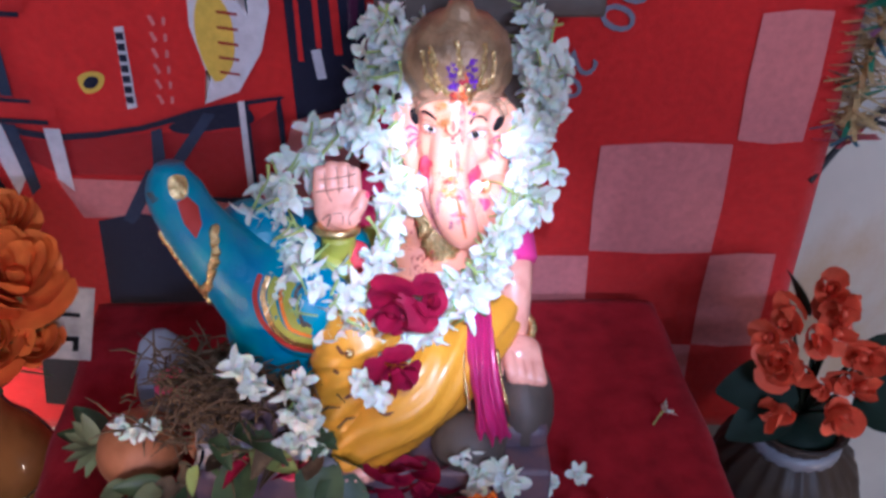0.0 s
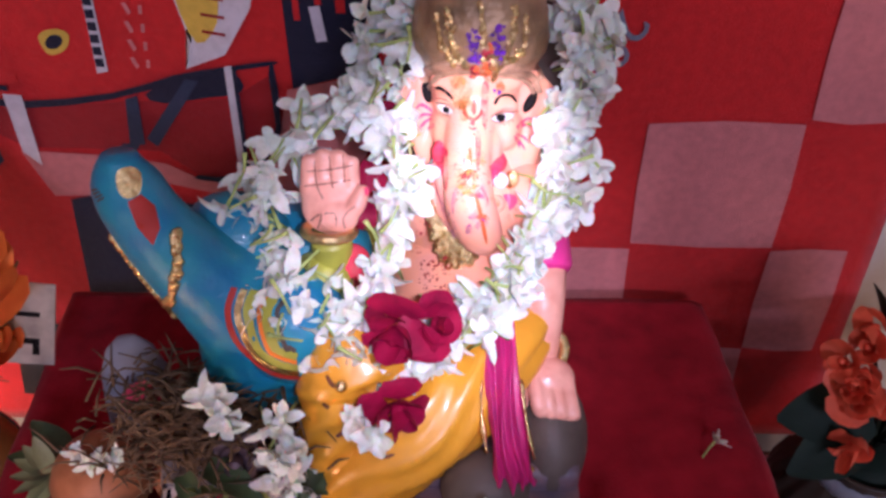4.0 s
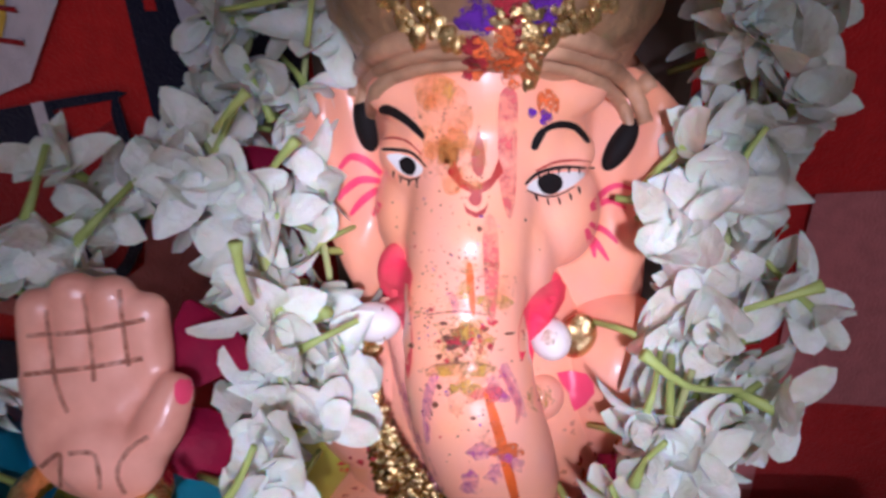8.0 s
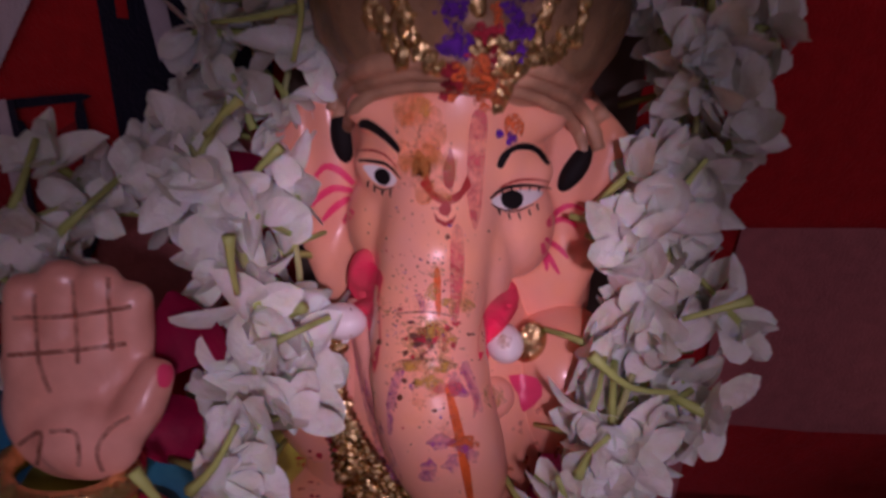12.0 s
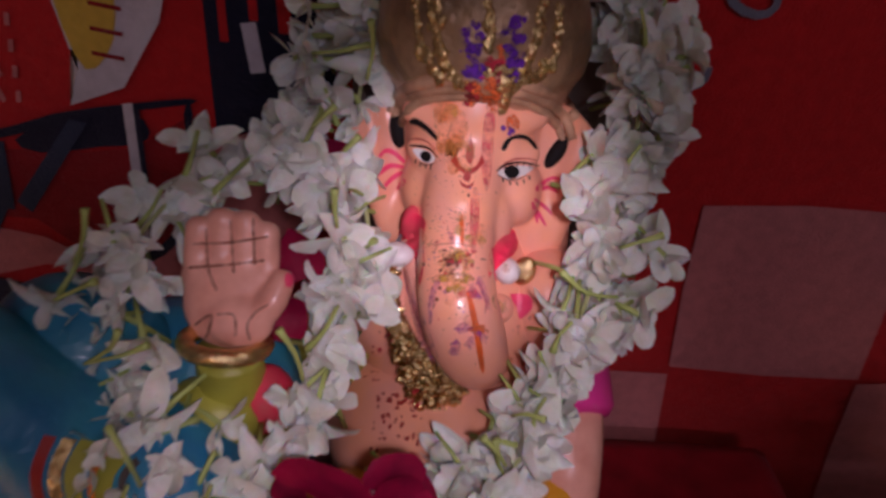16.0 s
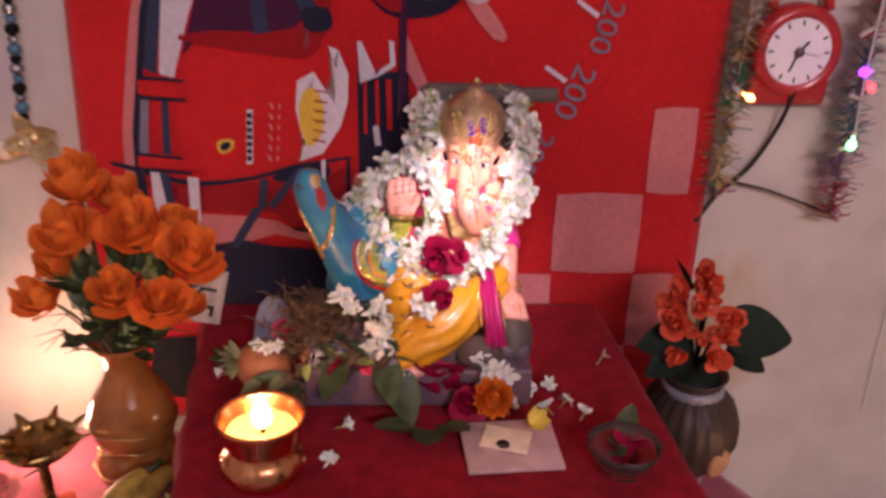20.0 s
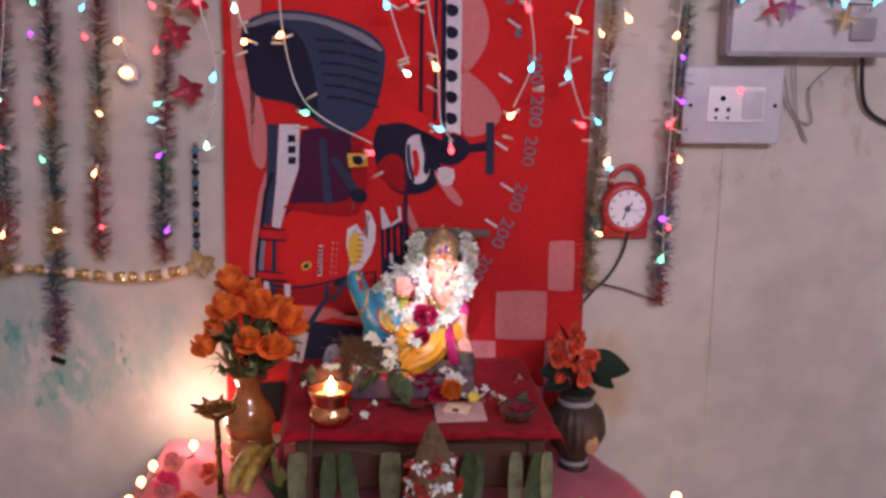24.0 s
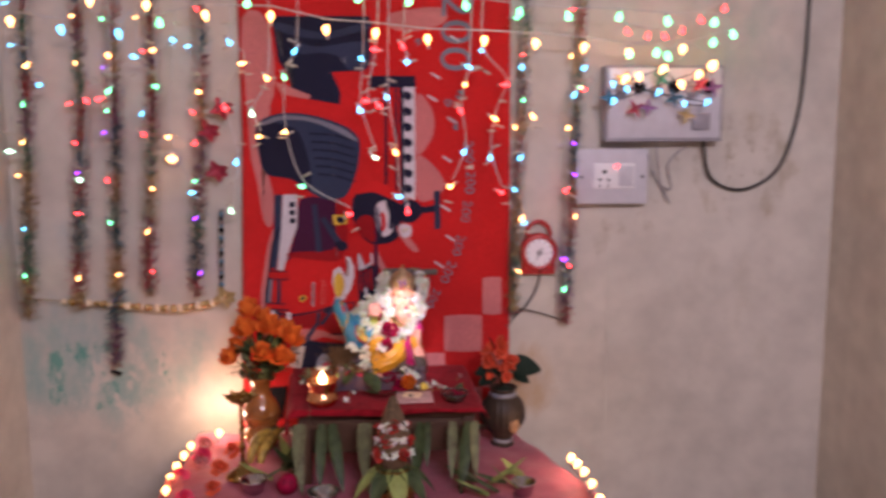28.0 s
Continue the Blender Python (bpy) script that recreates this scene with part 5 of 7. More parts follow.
    pa(blob(906, 246, 11, 12, rg), VIOLET, 4, 2)
    pa(blob(884, 238, 8, 9, rg), VIOLET, 3, 2)
    pa([(835, 205), (862, 205), (858, 280), (850, 380), (838, 405), (826, 330)], SMEAR, 1, 3)
    pa([(800, 405), (818, 405), (822, 480), (812, 560), (800, 560), (796, 480)], SMEAR, 2, 2)
    pa([(769, 478), (778, 476), (781, 520), (780, 556), (774, 558), (768, 520)], DRIP, 2, 2)
    pa([(788, 690), (799, 690), (822, 770), (838, 880), (826, 882), (808, 790)], DRIP, 2, 2)
    pa(blob(745, 195, 16, 24, rg), MUST, 7, 2)
    pa(blob(768, 645, 52, 16, rg, 13), MUST, 2, 2)
    pa(blob(757, 600, 46, 32, rg, 15), MUST, 2, 2)
    pa(blob(756, 594, 24, 20, rg, 13), KUM, 3, 2)
    for k in range(9):
        pa(blob(rg.gauss(757, 18), rg.gauss(594, 14), rg.uniform(4, 10), rg.uniform(4, 9), rg, 9, 0.4), rg.choice((KUM, BROWN)), 4)
    for x, y in ((700, 556), (705, 640)):
        sk([(x, y), (755, y - 4), (812, y + 6)], 4, CREASE, 3)
    sk([(822, 640), (838, 690), (852, 730)], 17, LILAC, 5)
    for k in range(9):
        pa(blob(rg.gauss(752, 34), rg.uniform(470, 690), rg.uniform(8, 26), rg.uniform(6, 18), rg, 13, 0.4), MUST, 5.5 + 0.3 * k, 2)
    for k in range(8):
        pa(blob(rg.gauss(790, 40), rg.uniform(640, 860), rg.uniform(8, 24), rg.uniform(8, 22), rg, 13, 0.4), rg.choice((SMEAR, LILAC, FLUSH)), 5.5 + 0.3 * k, 2)
    pa([(760, 690), (800, 676), (826, 690), (800, 700)], SMEAR, 2, 2)
    pa(blob(818, 785, 26, 14, rg, 13), ORANGE, 3, 2)
    pa(blob(875, 702, 20, 20, rg, 13), MUST, 3, 2)
    pa(blob(893, 604, 14, 12, rg, 11), MUST, 3, 2)
    pa([(622, 600), (640, 640), (656, 700), (690, 790), (712, 850), (694, 850), (662, 780), (640, 700)], LILAC, 2, 2)
    for _ in range(30):
        pa(blob(rg.uniform(520, 600), rg.uniform(690, 880), rg.uniform(2, 8), rg.uniform(2, 6), rg, 8, 0.4), KUM, 2)
    for _ in range(22):
        pa(blob(rg.uniform(900, 1000), rg.uniform(720, 860), rg.uniform(1.5, 5), rg.uniform(2, 9), rg, 8, 0.4), rg.choice((KUM, SMEAR, ORANGE)), 2)
    sk([(712, 650), (694, 700), (690, 770)], 17, LILAC, 5)
    sk([(740, 520), (748, 540), (746, 556)], 12, LILAC, 5)
    sk([(800, 660), (812, 690), (830, 700)], 20, LILAC, 5)
    sk([(815, 650), (842, 700), (838, 740)], 10, SMEAR, 2)
    for _ in range(430):
        x = rg.gauss(752, 48)
        y = rg.gauss(575, 105)
        w = rg.uniform(0.9, 2.2) + (3.5 if rg.random() < 0.05 else 0)
        pa(blob(x, y, w, w * rg.uniform(0.7, 1.3), rg, 6), rg.choice((BROWN, BROWN, BROWN, MUST, KUM, VIOLET)), 4.5)
    for _ in range(26):
        pa(blob(rg.gauss(768, 34), rg.gauss(592, 22), rg.uniform(2, 8), rg.uniform(2, 6), rg, 9, 0.4), rg.choice((BROWN, MUST, KUM)), 3)
    for _ in range(40):
        pa(blob(rg.uniform(690, 800), rg.uniform(220, 400), rg.uniform(1.2, 2.6), rg.uniform(1.2, 2.6), rg, 6), BROWN, 2)
    # lips and ear strokes
    pa([(612, 512), (622, 478), (642, 461), (666, 470), (678, 494), (670, 530), (674, 600), (662, 662), (654, 600), (648, 560), (625, 538)], LIP, 2, 2)
    pa([(850, 640), (846, 600), (856, 555), (880, 525), (914, 510), (917, 545), (890, 585), (862, 610)], LIP, 2, 2)
    pa([(900, 665), (948, 668), (960, 700), (926, 730), (918, 700)], ROSY, 2, 2)
    for pts in ([(626, 326), (600, 302), (574, 296), (552, 322)], [(624, 338), (590, 334), (562, 352), (552, 366)], [(620, 350), (592, 368), (570, 392)], [(624, 372), (608, 395)]):
        sk(pts, 13, ROSY, 2)
    for pts in ([(968, 396), (990, 372), (1012, 364), (1034, 372)], [(968, 400), (996, 388), (1022, 402)], [(965, 422), (990, 440), (1006, 458)], [(962, 440), (976, 462), (990, 486)], [(960, 430), (966, 460), (968, 480)]):
        sk(pts, 10, ROSY, 2)
    # lines of the palm
    st = Stencil(bm, (0.08, -0.364, 0.978), (0.051, 1.314, -0.109), 1.3)
    for pts in ([(232, 412), (240, 500), (258, 548)], [(284, 392), (290, 450), (294, 508)], [(333, 388), (336, 440), (340, 490)], [(204, 446), (285, 442), (366, 428)], [(197, 498), (285, 490), (360, 480)], [(214, 622), (246, 602), (240, 650)], [(258, 600), (294, 602), (300, 648)], [(332, 655), (324, 625), (340, 596), (368, 578)]):
        st.stroke(pts, 6.5, CREASE, 1, False)
    st.paint([(404, 512), (418, 504), (426, 520), (420, 538), (406, 536)], ROSY, 2, 2, 12)
    for _ in range(60):
        st.paint(blob(rg.uniform(610, 720), rg.uniform(740, 880), rg.uniform(1.5, 6), rg.uniform(1.5, 6), rg, 6), LINE, 2)
    # small folds and marks on the dhoti
    st = Stencil(bm, (0.069, -0.637, 1.12), (0.082, 1.007, -0.018), -0.1)
    for pts in ([(596, 612), (606, 626), (618, 624)], [(590, 655), (600, 662)], [(670, 726), (682, 734), (696, 730)], [(640, 690), (690, 668), (740, 660)], [(610, 706), (650, 682)]):
        st.stroke(pts, 7, BROWN, 1)
    return tagged(link("idol", bm, IDOL_MATS), "painted plaster elephant-headed idol seated with one palm raised", "statue")


build_idol()

# ---- the jasmine garland ----
garland = thing("garland", (0.08, -0.12, 0.94), "thick white jasmine garland hung round the idol", "garland")
rng = random.Random(23)
OUTER = [(0.044, -0.108, 0.937), (0.033, -0.120, 0.912), (0.024, -0.132, 0.886), (0.005, -0.148, 0.870), (-0.012, -0.170, 0.868), (-0.024, -0.190, 0.856), (-0.028, -0.200, 0.838), (-0.022, -0.215, 0.822), (-0.008, -0.222, 0.808), (0.010, -0.230, 0.803), (0.024, -0.236, 0.795)]
LOWER = [(0.024, -0.236, 0.795), (0.043, -0.246, 0.784), (0.064, -0.240, 0.783), (0.090, -0.230, 0.796)]
RIGHT = [(0.090, -0.226, 0.797), (0.102, -0.212, 0.808), (0.111, -0.198, 0.822), (0.119, -0.182, 0.843), (0.127, -0.168, 0.866), (0.133, -0.150, 0.890), (0.134, -0.130, 0.914), (0.127, -0.110, 0.934)]
CHEST = [(0.119, -0.186, 0.850), (0.112, -0.196, 0.832), (0.102, -0.204, 0.816), (0.088, -0.212, 0.803), (0.072, -0.218, 0.794), (0.056, -0.226, 0.79)]
BESIDE = [(0.050, -0.122, 0.925), (0.044, -0.132, 0.903), (0.041, -0.140, 0.885), (0.043, -0.150, 0.868), (0.047, -0.162, 0.852), (0.047, -0.175, 0.838)]
BEHIND = [(0.126, -0.115, 0.926), (0.131, -0.130, 0.905), (0.133, -0.142, 0.884), (0.130, -0.152, 0.864), (0.122, -0.166, 0.848), (0.110, -0.184, 0.832)]
INNER = [(0.020, -0.150, 0.884), (0.034, -0.168, 0.872), (0.041, -0.186, 0.855), (0.042, -0.198, 0.839), (0.038, -0.213, 0.824), (0.026, -0.225, 0.812)]
UNDER = [(-0.026, -0.206, 0.832), (-0.016, -0.226, 0.815), (0.000, -0.238, 0.803), (0.016, -0.246, 0.796), (0.034, -0.252, 0.792)]
HEART = Vector((0.08, -0.10, 0.86))
for strand, spread, step in ((OUTER, 0.0125, 0.0024), (LOWER, 0.008, 0.0040), (RIGHT, 0.0092, 0.0021), (INNER, 0.007, 0.0038), (CHEST, 0.006, 0.0046), (BESIDE, 0.006, 0.0044), (BEHIND, 0.006, 0.0044), (UNDER, 0.009, 0.0026)):
    P = spline(strand, 24)
    part("thread", tube(P[::4], 0.0008, 6), M_THREAD, garland, "thin green string").matrix_parent_inverse = garland.matrix_basis.inverted()
    run = 0.0
    for a, b in zip(P, P[1:]):
        run += (b - a).length
        if run < step:
            continue
        run = 0.0
        p = a + Vector((rng.gauss(0, spread * 0.7), rng.uniform(-0.5, 0.9) * spread - 0.002, rng.gauss(0, spread * 0.55)))
        out = Vector((p.x - HEART.x, (p.y - HEART.y), (p.z - HEART.z) * 0.6)).normalized()
        d = Vector((0, -0.7, 0.35)) + out * 0.6 + Vector((rng.uniform(-1.5, 1.5), rng.uniform(-0.6, 0.8), rng.uniform(-1.5, 1.5)))
        ob = new("flower", rng.choice(JASMINES))
        ob.parent = garland
        ob.matrix_parent_inverse = garland.matrix_basis.inverted()
        ob.matrix_basis = facing(p, d, rng.uniform(0, 6)) @ Matrix.Scale(rng.uniform(0.72, 1.08), 4)
# green stems that stand out of the blooms
STALKS = [mesh_of("stem", tube(spline([(0, 0, 0), (0.001 * k, 0.0006, ln * 0.5), (0.0005, 0.001 * k, ln)], 3), [0.0006, 0.0006, 0.0006, 0.0007, 0.0008, 0.001, 0.0013], 7), [M_STEM]) for k, ln in ((1, 0.013), (-1, 0.017), (2, 0.011), (-2, 0.020))]
for strand, n in ((OUTER, 10), (RIGHT, 8), (INNER, 4), (CHEST, 5), (BESIDE, 4), (UNDER, 5)):
    P = spline(strand, 24)
    for k in range(n):
        p = P[int((k + rng.random()) / n * (len(P) - 1))] + Vector((rng.gauss(-0.002, 0.005), -0.012 - 0.004 * rng.random(), rng.gauss(0.006, 0.006)))
        ob = new("stem", rng.choice(STALKS))
        ob.parent = garland
        ob.matrix_parent_inverse = garland.matrix_basis.inverted()
        ob.matrix_basis = facing(p, (rng.uniform(-1, 1), rng.uniform(-0.25, 0.35), rng.choice((-1.3, 1.3, 0.3))), rng.uniform(0, 6))
# the loose spray beside the knee
for k in range(13):
    ob = new("flower", rng.choice(JASMINES))
    ob.parent = garland
    ob.matrix_parent_inverse = garland.matrix_basis.inverted()
    ob.matrix_basis = facing((-0.012 + rng.uniform(-0.010, 0.010), -0.275 + rng.uniform(-0.006, 0.006), 0.748 - 0.004 * (k - 6)), (rng.uniform(-0.8, 0.8), -1, rng.uniform(-0.2, 0.9)), rng.uniform(0, 6)) @ Matrix.Scale(0.8, 4)

# dark roses tucked in the garland
def flower_thing(name, p, d, r, material, label, category, seed, group="", leaves=2):
    th = thing(name, p, label, category, group)
    th.matrix_basis = facing(p, d, seed)
    rose_parts(th, random.Random(seed), r, ((2, 0.42, 1.2), (3, 0.8, 0.75), (4, 1.2, 0.1)), material)
    return th


flower_thing("rose", (0.044, -0.252, 0.812), (-0.3, -1, 0.1), 0.0165, M_ROSE, "dark crimson rose tucked in the garland", "flower", 3, "roses on the idol")
flower_thing("rose", (0.063, -0.248, 0.815), (0.7, -1, 0.8), 0.0125, M_ROSE, "small dark crimson rose in the garland", "flower", 4, "roses on the idol")
flower_thing("rose", (0.045, -0.270, 0.779), (0.3, -1, -0.1), 0.0145, M_ROSE, "dark crimson rose lying on the yellow lap", "flower", 5, "roses on the idol")
for k, (x, y, z) in enumerate(((0.026, -0.158, 0.872), (0.031, -0.188, 0.850), (0.031, -0.192, 0.838), (0.036, -0.150, 0.876))):
    bm = bmesh.new()
    blade(bm, 0.017, 0.015, Matrix.Rotation(1.2, 4, "X") @ Matrix.Rotation(k * 1.3 + 0.6, 4, "Z"), 0.25, 0.2, 0.7, 6)
    ob = tagged(link("rose_petal", bm, M_ROSE), "loose dark crimson rose petal in the garland", "petal", "rose petals")
    ob.matrix_basis = Matrix.Translation((x, y, z))
for k in range(16):
    bm = bmesh.new()
    blade(bm, 0.02, 0.018, Matrix(), 0.25, 0.25, 0.6, 5)
    ob = tagged(link("rose_petal", bm, M_ROSE), "loose crimson rose petal at the idol's feet", "petal", "rose petals")
    ob.matrix_basis = Matrix.Translation((0.03 + 0.0055 * (k % 10), -0.278 - 0.006 * (k // 8), 0.705 - 0.014 * (k // 8))) @ tilt(rng.uniform(-30, 40), rng.uniform(-30, 30), rng.uniform(0, 360))
for k, (x, y, z) in enumerate(((0.028, -0.272, 0.776), (0.034, -0.277, 0.770), (0.085, -0.279, 0.716), (0.098, -0.284, 0.708), (0.106, -0.279, 0.704), (0.094, -0.287, 0.697), (0.113, -0.282, 0.70), (-0.048, -0.262, 0.777), (-0.04, -0.268, 0.769))):
    ob = loose_bloom(rng, "loose white jasmine bloom fallen on the idol")
    ob.matrix_basis = facing((x, y, z), (rng.uniform(-0.6, 0.6), -1, rng.uniform(0.1, 1)), rng.uniform(0, 6))


# ---- the peacock ----
def build_peacock():
    rg = random.Random(5)
    bm = bmesh.new()
    N = spline([(-0.0785, -0.222, 0.890), (-0.0785, -0.223, 0.876), (-0.0725, -0.224, 0.857), (-0.060, -0.223, 0.833), (-0.045, -0.218, 0.809), (-0.033, -0.213, 0.786), (-0.030, -0.208, 0.762), (-0.026, -0.205, 0.740), (-0.022, -0.20, 0.712)], 6)
    R = spline([(0.008, 0, 0), (0.0155, 0, 0), (0.0175, 0, 0), (0.0210, 0, 0), (0.0275, 0, 0), (0.033, 0, 0), (0.037, 0, 0), (0.035, 0, 0), (0.02, 0, 0)], 6)
    give(bm, tube(N, [r.x for r in R], 28), 0)
    give(bm, ball(1, (-0.012, -0.18, 0.785), (0.045, 0.034, 0.045), u=28, v=18), 0)
    give(bm, ball(1, (-0.040, -0.196, 0.822), (0.030, 0.024, 0.026), u=28, v=18, m=tilt(0, 35)), 0)
    give(bm, ball(1, (-0.012, -0.222, 0.79), (0.030, 0.030, 0.032), u=24, v=16), 0)
    give(bm, box(0.06, 0.07, 0.05, (-0.025, -0.2, 0.69), 0.012, 3), 6)
    st = Stencil(bm, (0.029, -0.742, 1.105), (0.099, 1.0, 0.125), 2.2)
    st.paint([(441, 268), (456, 262), (468, 272), (467, 294), (452, 300), (442, 290)], 1, 3, 3, 8)
    st.paint([(452, 304), (468, 296), (482, 312), (486, 340), (476, 362), (460, 338)], 2, 2, 0, 10)
    # the hammered gold necklace: a raised chain of uneven beads hanging in a V
    chain = spline([(415, 355, 0), (420, 395, 0), (437, 435, 0), (462, 466, 0), (486, 440, 0), (501, 395, 0), (503, 350, 0)], 9)
    for u in chain:
        for _ in range(3):
            du, dv = rg.uniform(-4, 4), rg.uniform(-4, 4)
            for inward in range(0, 48, 3):
                hit, d = st.cast(u.x + du + inward, u.y + dv)
                if hit[0] is not None and hit[3] < 0.62:
                    break
            if hit[0] is not None and hit[3] < 0.62:
                give(bm, ball(rg.uniform(0.0014, 0.0024), hit[0], (1, 1, rg.uniform(0.8, 1.5)), u=8, v=6), 1)
    st.paint([(452, 460), (475, 460), (468, 486), (460, 486)], 1, 2, 0, 10)
    for k, (dx, w, idx) in enumerate(((0, 8, 2), (12, 9, 1), (24, 12, 3), (38, 6, 4), (48, 14, 3), (62, 6, 5))):
        st.stroke([(566 + dx, 425 + 0.3 * dx), (556 + dx, 460), (566 + dx, 505), (600 + 0.5 * dx, 540 - 0.6 * dx), (640, 552 - 0.7 * dx)], w, idx, 1 + k % 2, False)
    for k in range(4):
        st.stroke([(404 + 3 * k, 292 + 4 * k), (416 + 3 * k, 288 + 3 * k)], 3, 5, 2)
    return tagged(link("peacock_figurine", bm, [M_TEAL, M_GOLD, M_LINE, M_LIME, M_MARI, M_ROCK, M_BASE]), "teal painted peacock figurine with gold necklace beside the idol", "figurine")


build_peacock()
# ---- table and platform ----
stool = thing("altar_table", (0.04, -0.25, 0.47), "small dark wooden altar table under a red cloth", "table")


def local(ob, parent):
    """Keeps a part where its world coordinates put it."""
    ob.matrix_parent_inverse = parent.matrix_basis.inverted()
    return ob


local(part("top", box(0.42, 0.34, 0.022, (0.045, -0.2375, 0.646), 0.003), M_WOOD, stool), stool)
for sx in (-0.155, 0.24):
    for sy in (-0.388, -0.085):
        local(part("leg", box(0.03, 0.03, 0.165, (sx, sy, 0.5525), 0.003), M_WOOD, stool), stool)
local(part("apron", box(0.37, 0.015, 0.09, (0.0425, -0.385, 0.59), 0.003), M_WOOD, stool, "dark carved front board"), stool)


def cloth_sheet():
    """The red table cloth: flat on top, hanging down in soft folds at the front and sides."""
    bm = bmesh.new()
    nu, nv = 60, 56
    g = []
    for j in range(nv + 1):
        row = []
        v = j / nv
        for i in range(nu + 1):
            u = i / nu
            xl, xr = -0.272, 0.306
            x0 = xl + (xr - xl) * u
            y0 = -0.055 - 0.386 * v
            lim_l, lim_r = -0.222 + 0.042 * v, 0.254 + 0.020 * v
            yf = -0.418 - 0.02 * (u)
            drop = max(0, lim_l - x0, x0 - lim_r)
            dropf = max(0, yf - y0)
            x = min(max(x0, lim_l - 0.012 * math.tanh(drop * 30)), lim_r + 0.010 * math.tanh(drop * 30))
            y = max(y0, yf - 0.008 * math.tanh(dropf * 40))
            z = 0.660 - 0.75 * max(drop, dropf) + 0.0008 * math.sin(40 * x0 + 9 * y0) + 0.0008 * math.sin(31 * y0 - 20 * x0)
            if dropf > 0:
                y -= 0.004 * math.sin(x0 * 60) * min(1, dropf * 40)
                z -= 0.006 * math.sin(x0 * 23 + 1) * min(1, dropf * 30)
            if drop > 0:
                x += math.copysign(0.004, x0) * math.sin(y0 * 55) * min(1, drop * 40)
            row.append(bm.verts.new((x, y, z)))
        g.append(row)
    for j in range(nv):
        for i in range(nu):
            bm.faces.new((g[j][i], g[j + 1][i], g[j + 1][i + 1], g[j][i + 1]))
    ex = bmesh.ops.extrude_face_region(bm, geom=bm.faces[:])
    bmesh.ops.translate(bm, vec=(0, 0, 0.0025), verts=[v for v in ex["geom"] if isinstance(v, bmesh.types.BMVert)])
    bmesh.ops.recalc_face_normals(bm, faces=bm.faces[:])
    return bm


tagged(link("table_cloth", cloth_sheet(), M_CLOTH), "deep red cloth spread over the altar table", "cloth")

platform = thing("platform", (0.03, -0.42, 0), "wide low wooden platform against the wall", "platform")
local(part("top", box(0.86, 0.78, 0.03, (-0.045, -0.42, 0.445), 0.004), M_WOOD, platform), platform)
for sx in (-0.42, 0.33):
    for sy in (-0.76, -0.08):
        local(part("leg", box(0.06, 0.06, 0.43, (sx, sy, 0.215), 0.004), M_WOOD, platform), platform)


def drape():
    """The pink cloth on the platform, crumpled, with its front hanging down."""
    bm = bmesh.new()
    nu, nv = 90, 80
    g = []
    for j in range(nv + 1):
        row = []
        for i in range(nu + 1):
            y0 = -0.045 - 1.05 * j / nv
            xr = min(0.555, 0.40 + 0.34 * max(0, -y0 - 0.1))
            x0 = -0.492 + (xr + 0.492) * i / nu
            y = max(y0, -0.83)
            over = max(0, -0.83 - y0)
            n = noise.noise(Vector((x0 * 9, y0 * 7, 1))) * 0.5 + noise.noise(Vector((x0 * 22, y0 * 16, 4))) * 0.25
            side = max(0, abs(x0 - 0.03) - 0.36)
            z = 0.468 - over + (0.012 + 0.06 * side) * (n + 0.35)
            if over:
                y -= 0.02 * (0.5 + n) + 0.012 * math.sin(x0 * 38)
            row.append(bm.verts.new((x0, y, z)))
        g.append(row)
    for j in range(nv):
        for i in range(nu):
            bm.faces.new((g[j][i], g[j + 1][i], g[j + 1][i + 1], g[j][i + 1]))
    ex = bmesh.ops.extrude_face_region(bm, geom=bm.faces[:])
    bmesh.ops.translate(bm, vec=(0, 0, -0.003), verts=[v for v in ex["geom"] if isinstance(v, bmesh.types.BMVert)])
    bmesh.ops.recalc_face_normals(bm, faces=bm.faces[:])
    return bm


tagged(link("platform_cloth", drape(), M_PINKCLOTH), "crumpled pink cloth draped over the platform", "cloth")


# ---- leaves hung along the table's front ----
def leaf_bm(length, width, cup=0.12, curl=0.2, m=None):
    return blade(bmesh.new(), length, width, m or Matrix(), cup, curl, 0.75, 9)


toran = thing("leaf_garland", (0.05, -0.47, 0.635), "string of hanging green mango leaves on the table's front", "garland")
local(part("string", tube([(-0.17 + 0.021 * k, -0.443, 0.636 - 0.006 * math.sin(k)) for k in range(21)], 0.0006, 6), M_HUSK, toran), toran)
rng = random.Random(31)
for x, s in ((-0.165, 1.1), (-0.15, 0.8), (-0.108, 1.0), (-0.085, 1.1), (-0.015, 1.1), (0.0, 0.9), (0.09, 0.8), (0.125, 1.1), (0.14, 0.7), (0.2, 0.9), (0.238, 1.2), (0.25, 0.9)):
    ob = part("leaf", leaf_bm(0.150 * s, 0.027 * s), M_DULLLEAF if rng.random() < 0.6 else M_LEAF, toran)
    ob.matrix_basis = Matrix.Translation((x, -0.446 - 0.004 * rng.random(), 0.638)) @ tilt(0, 92 + rng.uniform(-9, 9), rng.uniform(-12, 12)) @ tilt(90 + rng.uniform(-22, 22))
    local(ob, toran)


